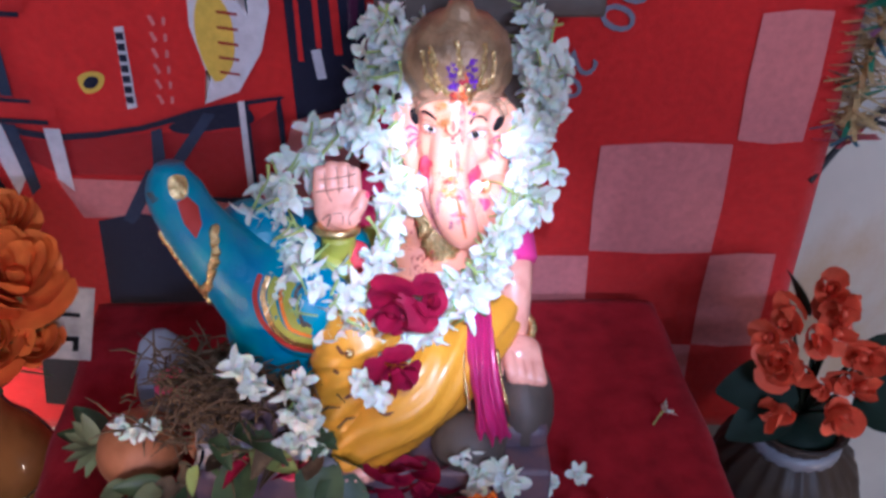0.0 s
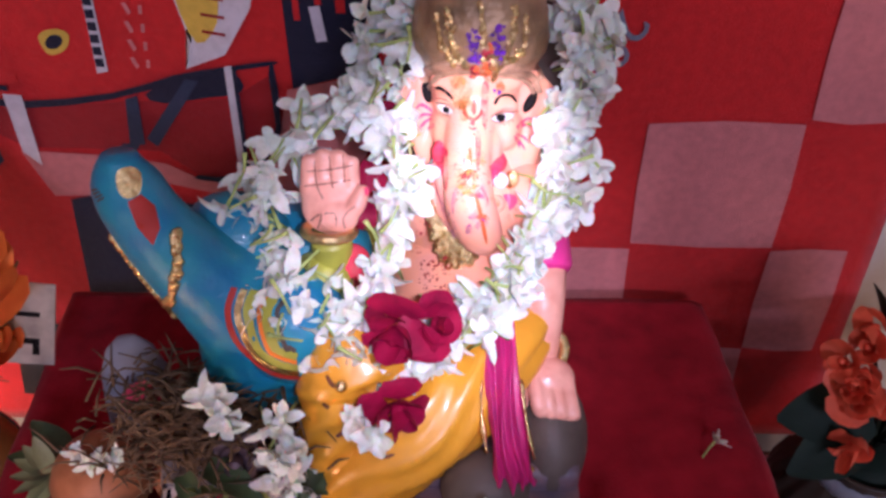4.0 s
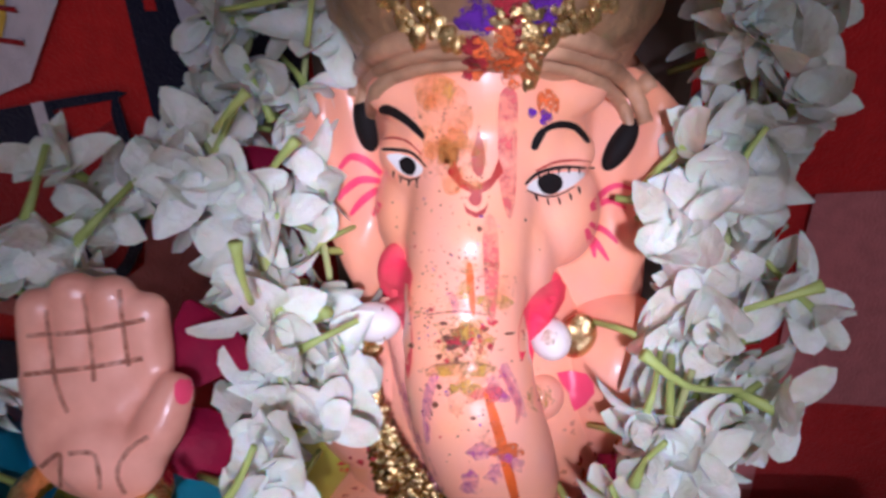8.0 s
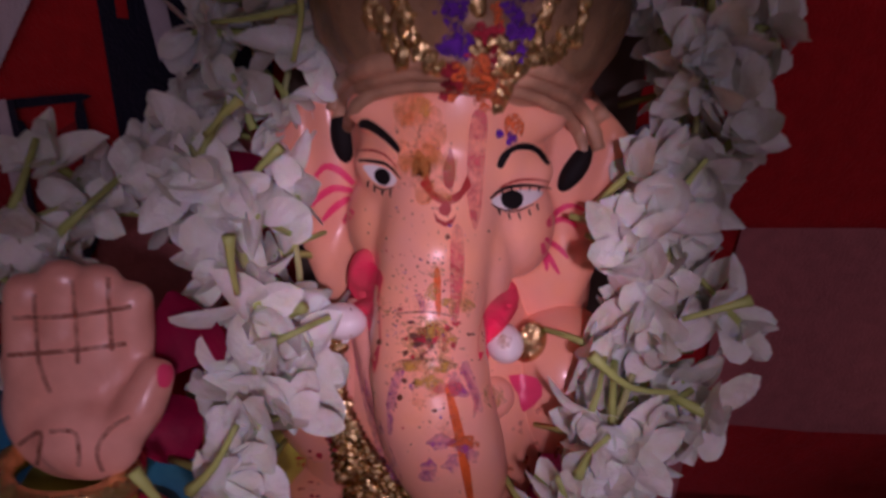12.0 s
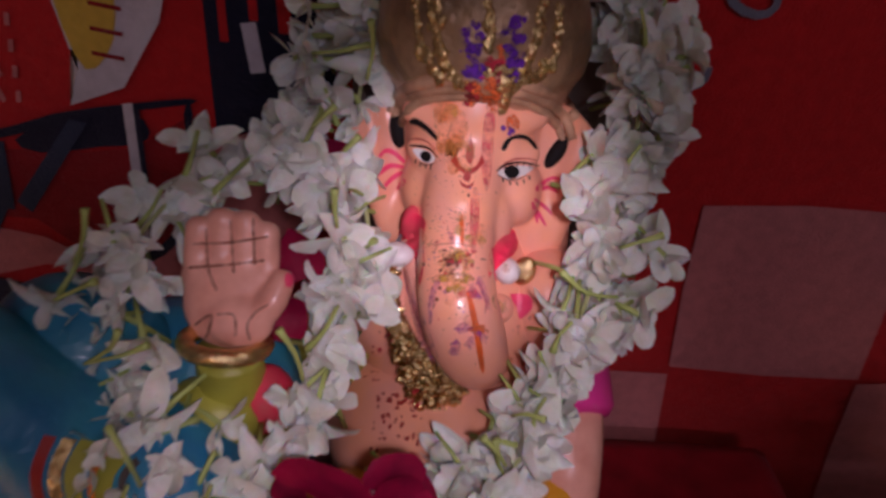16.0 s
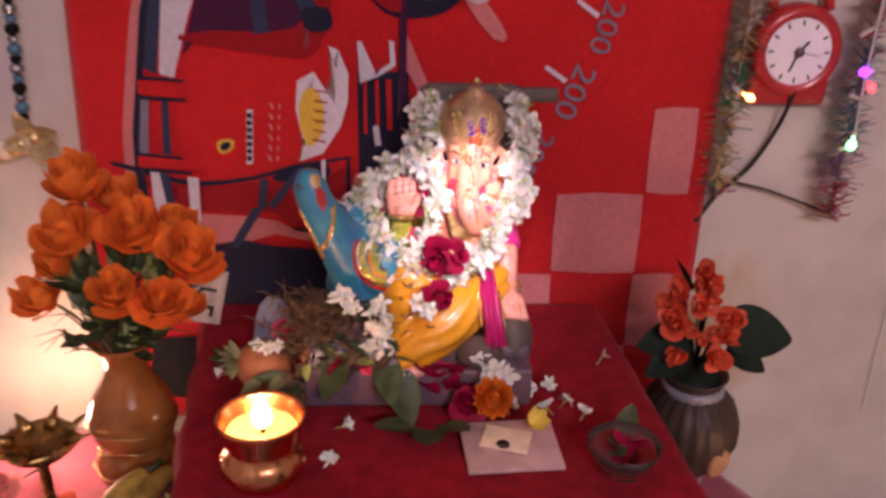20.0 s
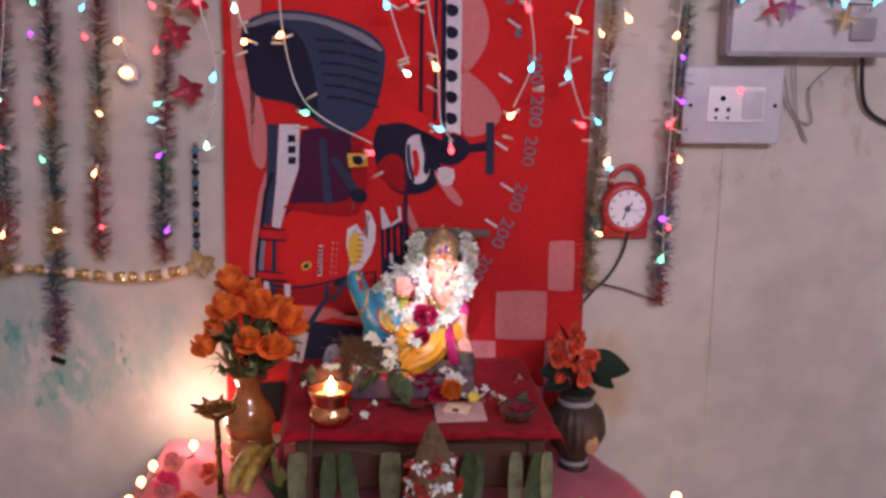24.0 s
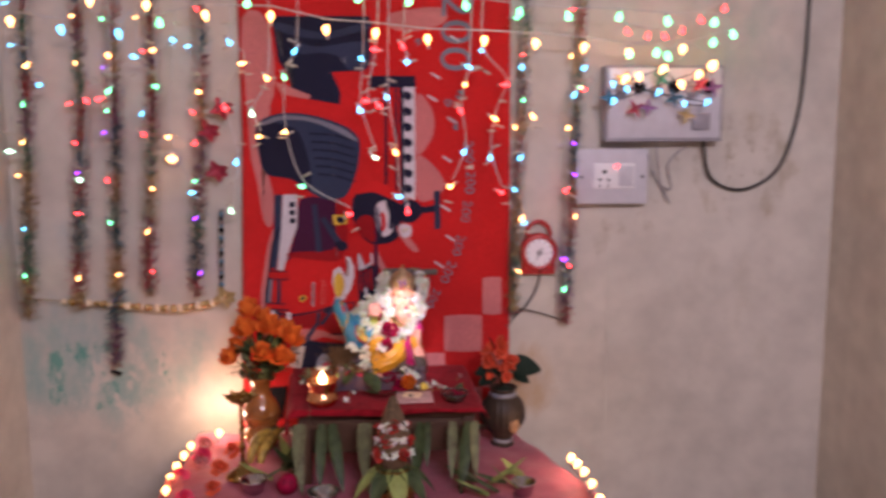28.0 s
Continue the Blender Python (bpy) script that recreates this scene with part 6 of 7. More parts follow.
# ---- oil lamp on the table ----
diya = thing("oil_lamp", (-0.110, -0.386, 0.6635), "round copper oil lamp burning on the red cloth", "lamp")
part("bowl", lathe([(0.022, 0.0), (0.031, 0.004), (0.0365, 0.013), (0.0370, 0.021), (0.0335, 0.029), (0.0295, 0.034), (0.0300, 0.038), (0.0335, 0.047), (0.0355, 0.058), (0.0375, 0.0635), (0.0365, 0.0645), (0.0345, 0.0600), (0.0320, 0.050), (0.0280, 0.044), (0.001, 0.043)], 48), M_COPPER, diya)
part("oil", lathe([(0.001, 0.0), (0.0305, 0.0005)], 30, c=(0, 0, 0.0480)), M_GHEE, diya, "golden melted oil", smooth=False)
part("wick", tube([(0, 0, 0.045), (0.002, -0.004, 0.051), (0.001, -0.003, 0.055)], 0.0022, 8), M_BLACK, diya)
part("flame", lathe([(0.001, 0.0), (0.0055, 0.003), (0.0085, 0.009), (0.0075, 0.015), (0.005, 0.021), (0.0022, 0.027), (0.0004, 0.033)], 16, c=(0.001, -0.003, 0.053)), M_FLAME, diya, "bright yellow flame")
lamp("flame_light", "POINT", Matrix.Translation((-0.110, -0.390, 0.742)), 0.32, (1.0, 0.60, 0.28), 0.01)

# ---- vases ----
def vase_left():
    th = thing("flower_vase", (-0.298, -0.150, 0.473), "glossy brown glazed vase with gold bands and orange roses", "vase")
    prof = [(0.034, 0), (0.040, 0.004), (0.047, 0.025), (0.050, 0.045), (0.045, 0.062), (0.040, 0.068), (0.046, 0.078), (0.052, 0.098), (0.050, 0.120), (0.041, 0.142), (0.029, 0.162), (0.0245, 0.178), (0.025, 0.190), (0.031, 0.206), (0.040, 0.218), (0.0385, 0.219), (0.024, 0.195), (0.001, 0.19)]
    prof = [(r * 0.95, z * 0.9) for r, z in prof]
    part("body", lathe(prof, 48), M_VASE, th)
    for z, r in ((0.036, 0.0478), (0.0675, 0.0425), (0.0936, 0.0499)):
        ring = [(r * math.cos(2 * math.pi * k / 40), r * math.sin(2 * math.pi * k / 40), z + 0.002 * math.sin(k * 0.9)) for k in range(41)]
        part("gold_band", tube(ring, 0.0013, 6, cap=False), M_GOLD, th, "thin gold band")
    rg = random.Random(3)
    for k, (dx, dy, dz, r) in enumerate(((-0.025, 0.0, 0.373, 0.030), (0.009, 0.018, 0.354, 0.023), (-0.028, -0.022, 0.328, 0.031), (0.032, -0.02, 0.333, 0.030), (0.086, -0.028, 0.310, 0.031), (-0.055, 0.0, 0.281, 0.023), (-0.070, -0.012, 0.250, 0.025), (0.015, -0.04, 0.272, 0.026), (0.056, -0.038, 0.262, 0.027), (0.079, -0.02, 0.249, 0.019), (0.066, 0.010, 0.329, 0.021))):
        base, head = Vector((dx * 0.1, dy * 0.1, 0.165)), Vector((dx, dy, dz))
        ob = rose_parts(th, rg, r * 1.1, ((3, 0.28, 1.45), (4, 0.46, 1.4), (5, 0.66, 1.3), (5, 0.85, 1.1), (4, 1.0, 0.7)), M_ORROSE, "rose")
        ob.matrix_basis = facing(head - Vector((0, 0, 0.006)), Vector((dx * 7, dy * 7 - 0.42, 1.15 + 2.0 * (dz - 0.29))), k)
        part("stem", tube(spline([base, base.lerp(head, 0.5) + Vector((0, 0, 0.012)), head], 4), 0.002, 6), M_LEAF, th)
    for k in range(120):
        a = rg.uniform(0, 6.28)
        ob = part("leaf", leaf_bm(rg.uniform(0.03, 0.055), rg.uniform(0.012, 0.02)), M_LEAF if k % 3 else M_PALELEAF, th)
        ob.matrix_basis = Matrix.Translation((rg.uniform(-0.04, 0.06), rg.uniform(-0.035, 0.015), 0.195 + rg.uniform(0, 0.09))) @ tilt(0, rg.uniform(-70, 10), math.degrees(a))
    for k in range(12):
        a = rg.uniform(2.2, 6.8)
        p = Vector((0.03 * math.cos(a), 0.03 * math.sin(a) - 0.01, 0.20))
        part("fern", tube([p, p + Vector((0.03 * math.cos(a), 0.025 * math.sin(a), 0.016 + 0.016 * rg.random())), p + Vector((0.055 * math.cos(a), 0.04 * math.sin(a), 0.012 * rg.uniform(0, 2)))], [0.0012, 0.001, 0.0004], 5), M_LEAF, th)
    card = part("card", box(0.036, 0.002, 0.060, (0, 0, 0), 0.0006), M_TAN2, th, "small tan card with a dark print")
    for x_, z_, w_, h_ in ((-0.006, -0.014, 0.004, 0.014), (0.001, -0.012, 0.008, 0.004), (0.007, -0.016, 0.004, 0.012), (0.000, 0.008, 0.018, 0.003)):
        part("print_bar", box(w_, 0.0006, h_, (x_, -0.0014, z_)), M_BLACK, card)
    card.matrix_basis = Matrix.Translation((0.098, -0.005, 0.25)) @ tilt(-10, 14, 10)
    return th


def vase_right():
    th = thing("flower_vase", (0.350, -0.165, 0.472), "dark ribbed ceramic vase with coral flowers", "vase")
    prof = [(0.028, 0), (0.030, 0.004), (0.025, 0.014), (0.023, 0.024), (0.034, 0.040), (0.048, 0.062), (0.056, 0.086), (0.0555, 0.112), (0.049, 0.136), (0.037, 0.152), (0.030, 0.160), (0.032, 0.172), (0.037, 0.180), (0.034, 0.180), (0.026, 0.165), (0.001, 0.16)]
    prof = [(r * 1.05, z * 0.89) for r, z in prof]
    part("body", lathe(prof, 72, wobble=lambda a, z: 1 + (0.035 * math.cos(22 * a + 0.4 * math.sin(5 * a)) + 0.012 * math.sin(9 * a + 60 * z) if 0.04 < z < 0.15 else 0)), M_VASER, th)
    part("neck_ring", lathe([(0.032, 0.135), (0.0362, 0.137), (0.0362, 0.145), (0.033, 0.148)], 40), M_RING, th, "pale glossy ring")
    part("foot_ring", lathe([(0.026, 0.010), (0.0285, 0.012), (0.0285, 0.017), (0.026, 0.019)], 40), M_RING, th, "pale glossy ring")
    patch = part("patch", ball(1, (0, 0, 0), (0.017, 0.007, 0.020), u=24, v=14), M_TAN, th, "tan worn patch")
    patch.matrix_basis = Matrix.Translation((0.026, -0.0475, 0.066)) @ tilt(8, 0, 28)
    # plain dark ball added to cover the pale inside of the mouth
    part("filling", ball(1, (0, 0, 0.150), (0.031, 0.031, 0.016), u=20, v=12), M_DLEAF, th, "dark ball filling the mouth")
    rg = random.Random(9)
    for k in range(24):
        a, e = rg.uniform(0, 6.28), rg.uniform(0, 1)
        p = Vector((-0.012 + 0.041 * math.cos(a) * math.sqrt(e), -0.02 + 0.022 * math.sin(a) * math.sqrt(e), 0.242 + 0.046 * math.sin(a) * math.sqrt(e)))
        ob = rose_parts(th, rg, rg.uniform(0.009, 0.0145), ((2, 0.55, 1.1), (3, 1.15, 0.55)), M_CORAL, "flower")
        ob.matrix_basis = facing(p, (p.x * 14 + rg.uniform(-0.7, 0.7), -0.9, 0.6 + rg.uniform(-0.8, 0.6)), a) @ Matrix.Diagonal((1.0, rg.uniform(0.7, 1.0), rg.uniform(1.0, 1.5), 1))
        part("stem", tube([(0, 0, 0.165), p * 0.6 + Vector((0, 0, 0.07)), p], 0.0012, 5), M_DLEAF, th)
    for x, y, z, ln, w, rx, ry, rz in ((0.020, -0.016, 0.226, 0.080, 0.060, 55, 8, -4), (-0.022, -0.016, 0.214, 0.054, 0.044, -50, 8, 184), (-0.024, -0.004, 0.268, 0.040, 0.022, 20, -70, 170), (0.024, -0.02, 0.205, 0.05, 0.036, 40, 25, -20), (-0.025, -0.02, 0.195, 0.05, 0.036, -35, 15, 205)):
        ob = part("leaf", leaf_bm(ln, w, 0.1, -0.15), M_DLEAF, th, "large dark green leaf")
        ob.matrix_basis = Matrix.Translation((x, y, z)) @ tilt(0, ry, rz) @ tilt(rx)
    return th


vase_left()
vase_right()


# ---- offerings on the table ----
rng = random.Random(41)
fr = thing("fruit", (-0.128, -0.245, 0.6635), "round peach-brown fruit with a dry crown", "fruit")
part("flesh", ball(0.028, (0, 0, 0.026), (1, 1, 0.94), u=28, v=18), M_FRUIT, fr)
for k in range(7):
    ob = part("sepal", leaf_bm(0.022, 0.010), M_DULLLEAF, fr)
    ob.matrix_basis = Matrix.Translation((-0.024, -0.006, 0.038)) @ tilt(0, -30 + 14 * k, 130 + 20 * k)
for k in range(5):
    ob = loose_bloom(rng, "loose white jasmine bloom on the fruit")
    ob.matrix_basis = facing((-0.128 + rng.uniform(-0.018, 0.018), -0.26 + rng.uniform(-0.01, 0.01), 0.716), (rng.uniform(-0.5, 0.5), -0.6, 1), k) @ Matrix.Scale(0.6, 4)

stone = bmesh.new()
lathe([(0.022, 0), (0.0225, 0.02), (0.020, 0.045), (0.014, 0.062), (0.006, 0.070), (0.001, 0.071)], 28, stone)
for v in stone.verts:
    v.co.y *= 0.45
st_ = tagged(link("stone_slab", stone, M_GREYF), "small grey rounded stone standing on the table", "stone")
st_.matrix_basis = Matrix.Translation((-0.125, -0.185, 0.6635)) @ tilt(-8, 0, 10)
flower_thing("rose", (-0.112, -0.203, 0.706), (0.2, -1, 0.4), 0.010, M_ROSY, "small pink flower stuck on the stone", "flower", 8)

grass = bmesh.new()
for k in range(1500):
    a = rng.uniform(0, 6.28)
    p = Vector((-0.055 + rng.gauss(0, 0.024), -0.245 + rng.gauss(0, 0.014), 0.732 + rng.uniform(-0.026, 0.032)))
    d = Vector((math.cos(a), math.sin(a) * 0.6, rng.uniform(-0.5, 0.8))).normalized() * rng.uniform(0.009, 0.026)
    tube([p, p + d * 0.5 + Vector((0, 0, 0.003)), p + d], [0.0008, 0.0007, 0.0003], 4, grass)
ball(1, (-0.055, -0.24, 0.714), (0.03, 0.02, 0.024), grass, 16, 10)
tagged(link("dry_grass", grass, M_HUSK), "tangled clump of dry brown grass and roots", "grass", kind="stuff")

for p, d, s, m_ in (((-0.058, -0.258, 0.705), 12, 0.8, M_FOILG), ((-0.012, -0.262, 0.705), -8, 0.6, M_FOILG)):
    bm = box(0.062 * s, 0.034, 0.022, (0, 0, 0.011), 0.005, 3)
    bmesh.ops.subdivide_edges(bm, edges=bm.edges[:], cuts=3)
    for v in bm.verts:
        v.co += Vector((rng.uniform(-1, 1), rng.uniform(-1, 1), rng.uniform(-1, 0.6))) * 0.0016 + noise.noise_vector(v.co * 90) * 0.005
    ob = tagged(link("packet", bm, m_), "crumpled foil packet with a reddish print", "packet", "packets")
    ob.matrix_basis = pose(*p, 0, 0, d)
for x, y, z, r, m_ in ((-0.04, -0.268, 0.735, 0.013, M_BASE), (-0.03, -0.272, 0.717, 0.011, M_ROSE), (-0.078, -0.264, 0.714, 0.010, M_FRUIT), (-0.022, -0.276, 0.713, 0.011, M_ROSY)):
    flower_thing("withered_flower", (x, y, z), (rng.uniform(-0.4, 0.4), -1, 0.6), r, m_, "withered flower among the offerings", "flower", int(x * 1000))
for k, (x, y, z, ln, rz, ry) in enumerate(((-0.006, -0.276, 0.716, 0.048, -80, 50), (0.036, -0.325, 0.667, 0.05, -95, -8), (0.02, -0.318, 0.668, 0.05, -140, -10), (0.05, -0.318, 0.668, 0.045, -60, -12), (0.006, -0.284, 0.706, 0.055, -70, 55), (-0.165, -0.215, 0.672, 0.03, 150, -15), (-0.158, -0.225, 0.675, 0.035, 200, -20), (-0.05, -0.276, 0.712, 0.045, -110, 40), (-0.098, -0.275, 0.69, 0.04, -100, 25))):
    ob = tagged(link("betel_leaf", leaf_bm(ln, ln * 0.62), M_LEAF), "dull green betel leaf among the offerings", "leaf", "betel leaves")
    ob.matrix_basis = Matrix.Translation((x, y, z)) @ tilt(0, ry, rz)
for k in range(26):
    bm = leaf_bm(rng.uniform(0.016, 0.034), rng.uniform(0.010, 0.018), 0.2, rng.uniform(-0.5, 0.5))
    ob = tagged(link("dry_leaf", bm, rng.choice((M_HUSK, M_HUSK, M_LEAF, M_PALELEAF, M_ROSE))), "small withered leaf in the heap of offerings", "leaf", "withered leaves")
    ob.matrix_basis = Matrix.Translation((rng.uniform(-0.082, 0.004), rng.uniform(-0.280, -0.258), rng.uniform(0.708, 0.738))) @ tilt(rng.uniform(-50, 50), rng.uniform(-10, 60), rng.uniform(200, 340))
for k in range(18):
    bm = leaf_bm(rng.uniform(0.014, 0.030), rng.uniform(0.009, 0.016), 0.25, rng.uniform(-0.6, 0.6))
    ob = tagged(link("dry_leaf", bm, rng.choice((M_HUSK, M_DULLLEAF, M_HUSK, M_LEAF))), "small curled withered leaf beside the fruit", "leaf", "withered leaves")
    ob.matrix_basis = Matrix.Translation((rng.uniform(-0.135, -0.085), rng.uniform(-0.285, -0.268), rng.uniform(0.668, 0.708))) @ tilt(rng.uniform(-60, 60), rng.uniform(-20, 60), rng.uniform(0, 360))
mg = thing("marigold", (0.096, -0.308, 0.690), "bright orange marigold bloom leaning on the card", "flower")
mb = tagged(part("bloom", frilly_bm(rng, 0.025), M_MARI, mg), kind="stuff")
mb.matrix_basis = facing((0, 0, 0), (0.1, -0.8, 0.7), 0)
flower_thing("rose", (0.075, -0.305, 0.683), (-0.2, -0.8, 0.8), 0.015, M_ROSE, "dark crimson rose beside the marigold", "flower", 14)

card = thing("card", (0.110, -0.352, 0.6645), "small tan card laid on the cloth", "card")
bm = box(0.088, 0.066, 0.004, (0, 0, 0.004), 0.001)
part("sheet", bm, M_CARD, card).matrix_basis = tilt(6, 0, 4)
part("pale_patch", box(0.045, 0.03, 0.003, (0, 0, 0), 0.0013), M_CREAM, card).matrix_basis = Matrix.Translation((-0.004, 0.004, 0.0085)) @ tilt(6, 0, -18)
part("dark_spot", lathe([(0.001, 0), (0.006, 0.0004)], 18), M_ROCK, card).matrix_basis = Matrix.Translation((-0.008, -0.006, 0.0096)) @ tilt(6)
yf = thing("yellow_flower", (0.130, -0.338, 0.682), "pale yellow flower lying on the card", "flower")
ybm = bmesh.new()
for k in range(6):
    blade(ybm, 0.022, 0.016, Matrix.Rotation(k * 1.05, 4, "Z") @ Matrix.Rotation(-0.7, 4, "Y"), 0.25, 0.3, 0.7, 5)
part("bloom", ybm, M_YELFL, yf).matrix_basis = tilt(35, 20)
bowl = thing("glass_bowl", (0.208, -0.378, 0.6635), "small glass bowl with red petals and leaves", "bowl")
part("glass", lathe([(0.016, 0), (0.022, 0.004), (0.030, 0.016), (0.033, 0.026), (0.0315, 0.026), (0.028, 0.016), (0.018, 0.006), (0.001, 0.005)], 40), M_GLASS, bowl)
for k in range(10):
    ob = part("petal", leaf_bm(0.02, 0.016), (M_ROSE, M_ROSE, M_LEAF)[k % 3], bowl)
    ob.matrix_basis = Matrix.Translation((rng.uniform(-0.012, 0.012), rng.uniform(-0.012, 0.012), 0.012 + 0.001 * k)) @ tilt(rng.uniform(-20, 20), rng.uniform(-30, 0), 36 * k)
for x, y, rz in ((0.008, 0.032, 60), (-0.008, -0.034, -100)):
    ob = part("leaf", leaf_bm(0.032, 0.022), M_LEAF, bowl)
    ob.matrix_basis = Matrix.Translation((x, y, 0.012)) @ tilt(0, -25, rz)
for x, y in ((0.162, -0.253), (0.152, -0.294), (0.189, -0.304), (-0.056, -0.371), (-0.043, -0.324), (0.231, -0.197), (-0.175, -0.226), (0.118, -0.29), (0.028, -0.272), (0.14, -0.262), (0.175, -0.282)):
    ob = loose_bloom(rng, "loose white jasmine bloom fallen on the red cloth")
    ob.matrix_basis = facing((x, y, 0.672), (rng.uniform(-1, 1), rng.uniform(-1, 1), 0.5), rng.uniform(0, 6)) @ Matrix.Scale(0.75, 4)

# bananas beside the vase
M_BANANA = mat("banana_skin", (0.46, 0.30, 0.05), rough=0.5, scale=60, bump=0.2, var=0.3, stain=(0.14, 0.08, 0.02), stain_scale=30)
for dx, dz, bend in ((0.0, 0.0, 0.0), (0.026, -0.004, 0.01)):
    ban = thing("banana", (-0.305 + dx, -0.305, 0.489), "curved yellow-brown banana leaning on the vase", "fruit", "bananas")
    bp = spline([(0, 0, 0), (0.006, 0.022, 0.030 + dz), (0.020, 0.050 + bend, 0.050 + dz), (0.040, 0.076 + bend, 0.058 + dz)], 6)
    part("skin", tube(bp, [0.004 + 0.0105 * math.sin(math.pi * (0.08 + 0.84 * i / 18)) for i in range(19)], 12), M_BANANA, ban)
    part("stalk", tube([bp[-1], bp[-1] + Vector((0.008, 0.008, 0.001)), bp[-1] + Vector((0.014, 0.016, 0.004))], [0.0045, 0.0034, 0.0032], 8), M_LEAF, ban)

# incense stick
ic = thing("incense_stick", (-0.15, -0.49, 0.474), "thin tan incense stick leaning at the table", "incense stick")
part("stick", tube([(0, 0, 0), (0.008, 0.02, 0.1), (0.016, 0.045, 0.215)], 0.0012, 6), M_HUSK, ic)

# ---- standing lamp with a star-shaped dish ----
sl = thing("standing_lamp", (-0.312, -0.352, 0.474), "tall aged brass lamp stand with a star-shaped dish", "lamp")
part("foot", lathe([(0.042, 0), (0.042, 0.005), (0.034, 0.012), (0.018, 0.022), (0.008, 0.034), (0.006, 0.042)], 36), M_BRASS, sl)
part("pole", lathe([(0.0052, 0.040), (0.0052, 0.07), (0.0085, 0.076), (0.0052, 0.083), (0.005, 0.115), (0.0075, 0.12), (0.005, 0.126), (0.0048, 0.178), (0.010, 0.188), (0.012, 0.192)], 20), M_BRASS, sl)
bm = bmesh.new()
lathe([(0.012, 0.0), (0.024, 0.002), (0.030, 0.008), (0.0315, 0.016), (0.0295, 0.016), (0.022, 0.008), (0.001, 0.006)], 32, bm, wobble=lambda a, z: 1 + (0.22 * max(0, math.cos(4 * a)) ** 3 if z > 0.01 else 0))
part("dish", bm, M_BRASS, sl).matrix_basis = Matrix.Translation((0, 0, 0.19))
for k in range(8):
    a = 2 * math.pi * k / 8
    ob = part("spout", tube([(0.024, 0, 0.012), (0.036, 0, 0.017), (0.045, 0, 0.021)], [0.007, 0.0045, 0.0012], 8, flat=0.6), M_BRASS, sl)
    ob.matrix_basis = Matrix.Translation((0, 0, 0.19)) @ Matrix.Rotation(a, 4, "Z")

# ---- the pot with a coconut before the table ----
kp = thing("ritual_pot", (0.060, -0.545, 0.474), "brass pot with a coconut, leaves and a flower garland", "pot")
part("pot", lathe([(0.022, 0), (0.040, 0.012), (0.050, 0.035), (0.048, 0.06), (0.034, 0.078), (0.030, 0.086), (0.040, 0.095), (0.038, 0.096), (0.001, 0.09)], 40), M_BRASS, kp)
part("coconut", lathe([(0.001, 0.09), (0.028, 0.10), (0.037, 0.130), (0.036, 0.165), (0.030, 0.195), (0.022, 0.220), (0.014, 0.240), (0.008, 0.254), (0.001, 0.262)], 30, wobble=lambda a, z: 1 + 0.05 * math.cos(3 * a)), M_HUSK, kp, "brown husky coconut")
for k in range(9):
    a = 2 * math.pi * k / 9
    ob = part("leaf", leaf_bm(0.088, 0.046, 0.15, -0.35), M_PALELEAF if k % 2 else M_LEAF, kp)
    ob.matrix_basis = Matrix.Translation((0.02 * math.cos(a), 0.02 * math.sin(a), 0.095)) @ tilt(0, 22, math.degrees(a))
for k in range(39):
    a = 2 * math.pi * k / 13
    p = Vector(((0.026 + 0.006 * (k // 13)) * math.cos(a), (0.026 + 0.006 * (k // 13)) * math.sin(a), 0.186 - 0.03 * (k // 13) - 0.008 * math.sin(a)))
    if k % 3 == 1:
        ob = rose_parts(kp, rng, 0.016, ((3, 0.45, 1.2), (5, 0.95, 0.6)), M_LINE, "rose")
    else:
        ob = new("flower", rng.choice(JASMINES))
        ob.parent = kp
    ob.matrix_basis = facing(p * 1.02, (math.cos(a), math.sin(a), 0.4), a)
for x, y, s in ((-0.27, -0.45, 1.0), (-0.10, -0.53, 1.15), (0.36, -0.50, 0.9)):
    cup = thing("metal_cup", (x, y, 0.474), "small steel cup standing on the pink cloth", "cup", "metal cups")
    part("body", lathe([(0.018 * s, 0), (0.024 * s, 0.006), (0.03 * s, 0.03), (0.033 * s, 0.036), (0.031 * s, 0.036), (0.026 * s, 0.03), (0.001, 0.01)], 32), M_STEEL, cup)
for k in range(16):
    x, y = (rng.uniform(0.24, 0.40), rng.uniform(-0.56, -0.38)) if k < 9 else (rng.uniform(-0.28, -0.16), rng.uniform(-0.44, -0.33))
    ob = tagged(link("mango_leaf", leaf_bm(rng.uniform(0.07, 0.11), 0.03), M_LEAF if k % 2 else M_PALELEAF), "green mango leaf laid on the pink cloth", "leaf", "mango leaves")
    ob.matrix_basis = Matrix.Translation((x, y, 0.482 + 0.002 * k % 0.02)) @ tilt(0, rng.uniform(-35, -5), rng.uniform(0, 360))
pg = tagged(link("round_fruit", ball(0.026, (0, 0, 0.025), (1, 1, 0.95), u=24, v=16), M_ROSE), "dark red round fruit beside the table leg", "fruit")
pg.matrix_basis = pose(-0.19, -0.46, 0.474)
for k in range(9):
    th = flower_thing("faded_flower", (-0.40 + rng.uniform(-0.06, 0.05), -0.20 - 0.04 * k, 0.502), (rng.uniform(-0.5, 0.5), -0.6, 1), rng.uniform(0.015, 0.022), (M_PINK, M_CORAL, M_ROSY)[k % 3], "faded pink flower on the cloth's edge", "flower", 50 + k, "faded flowers")
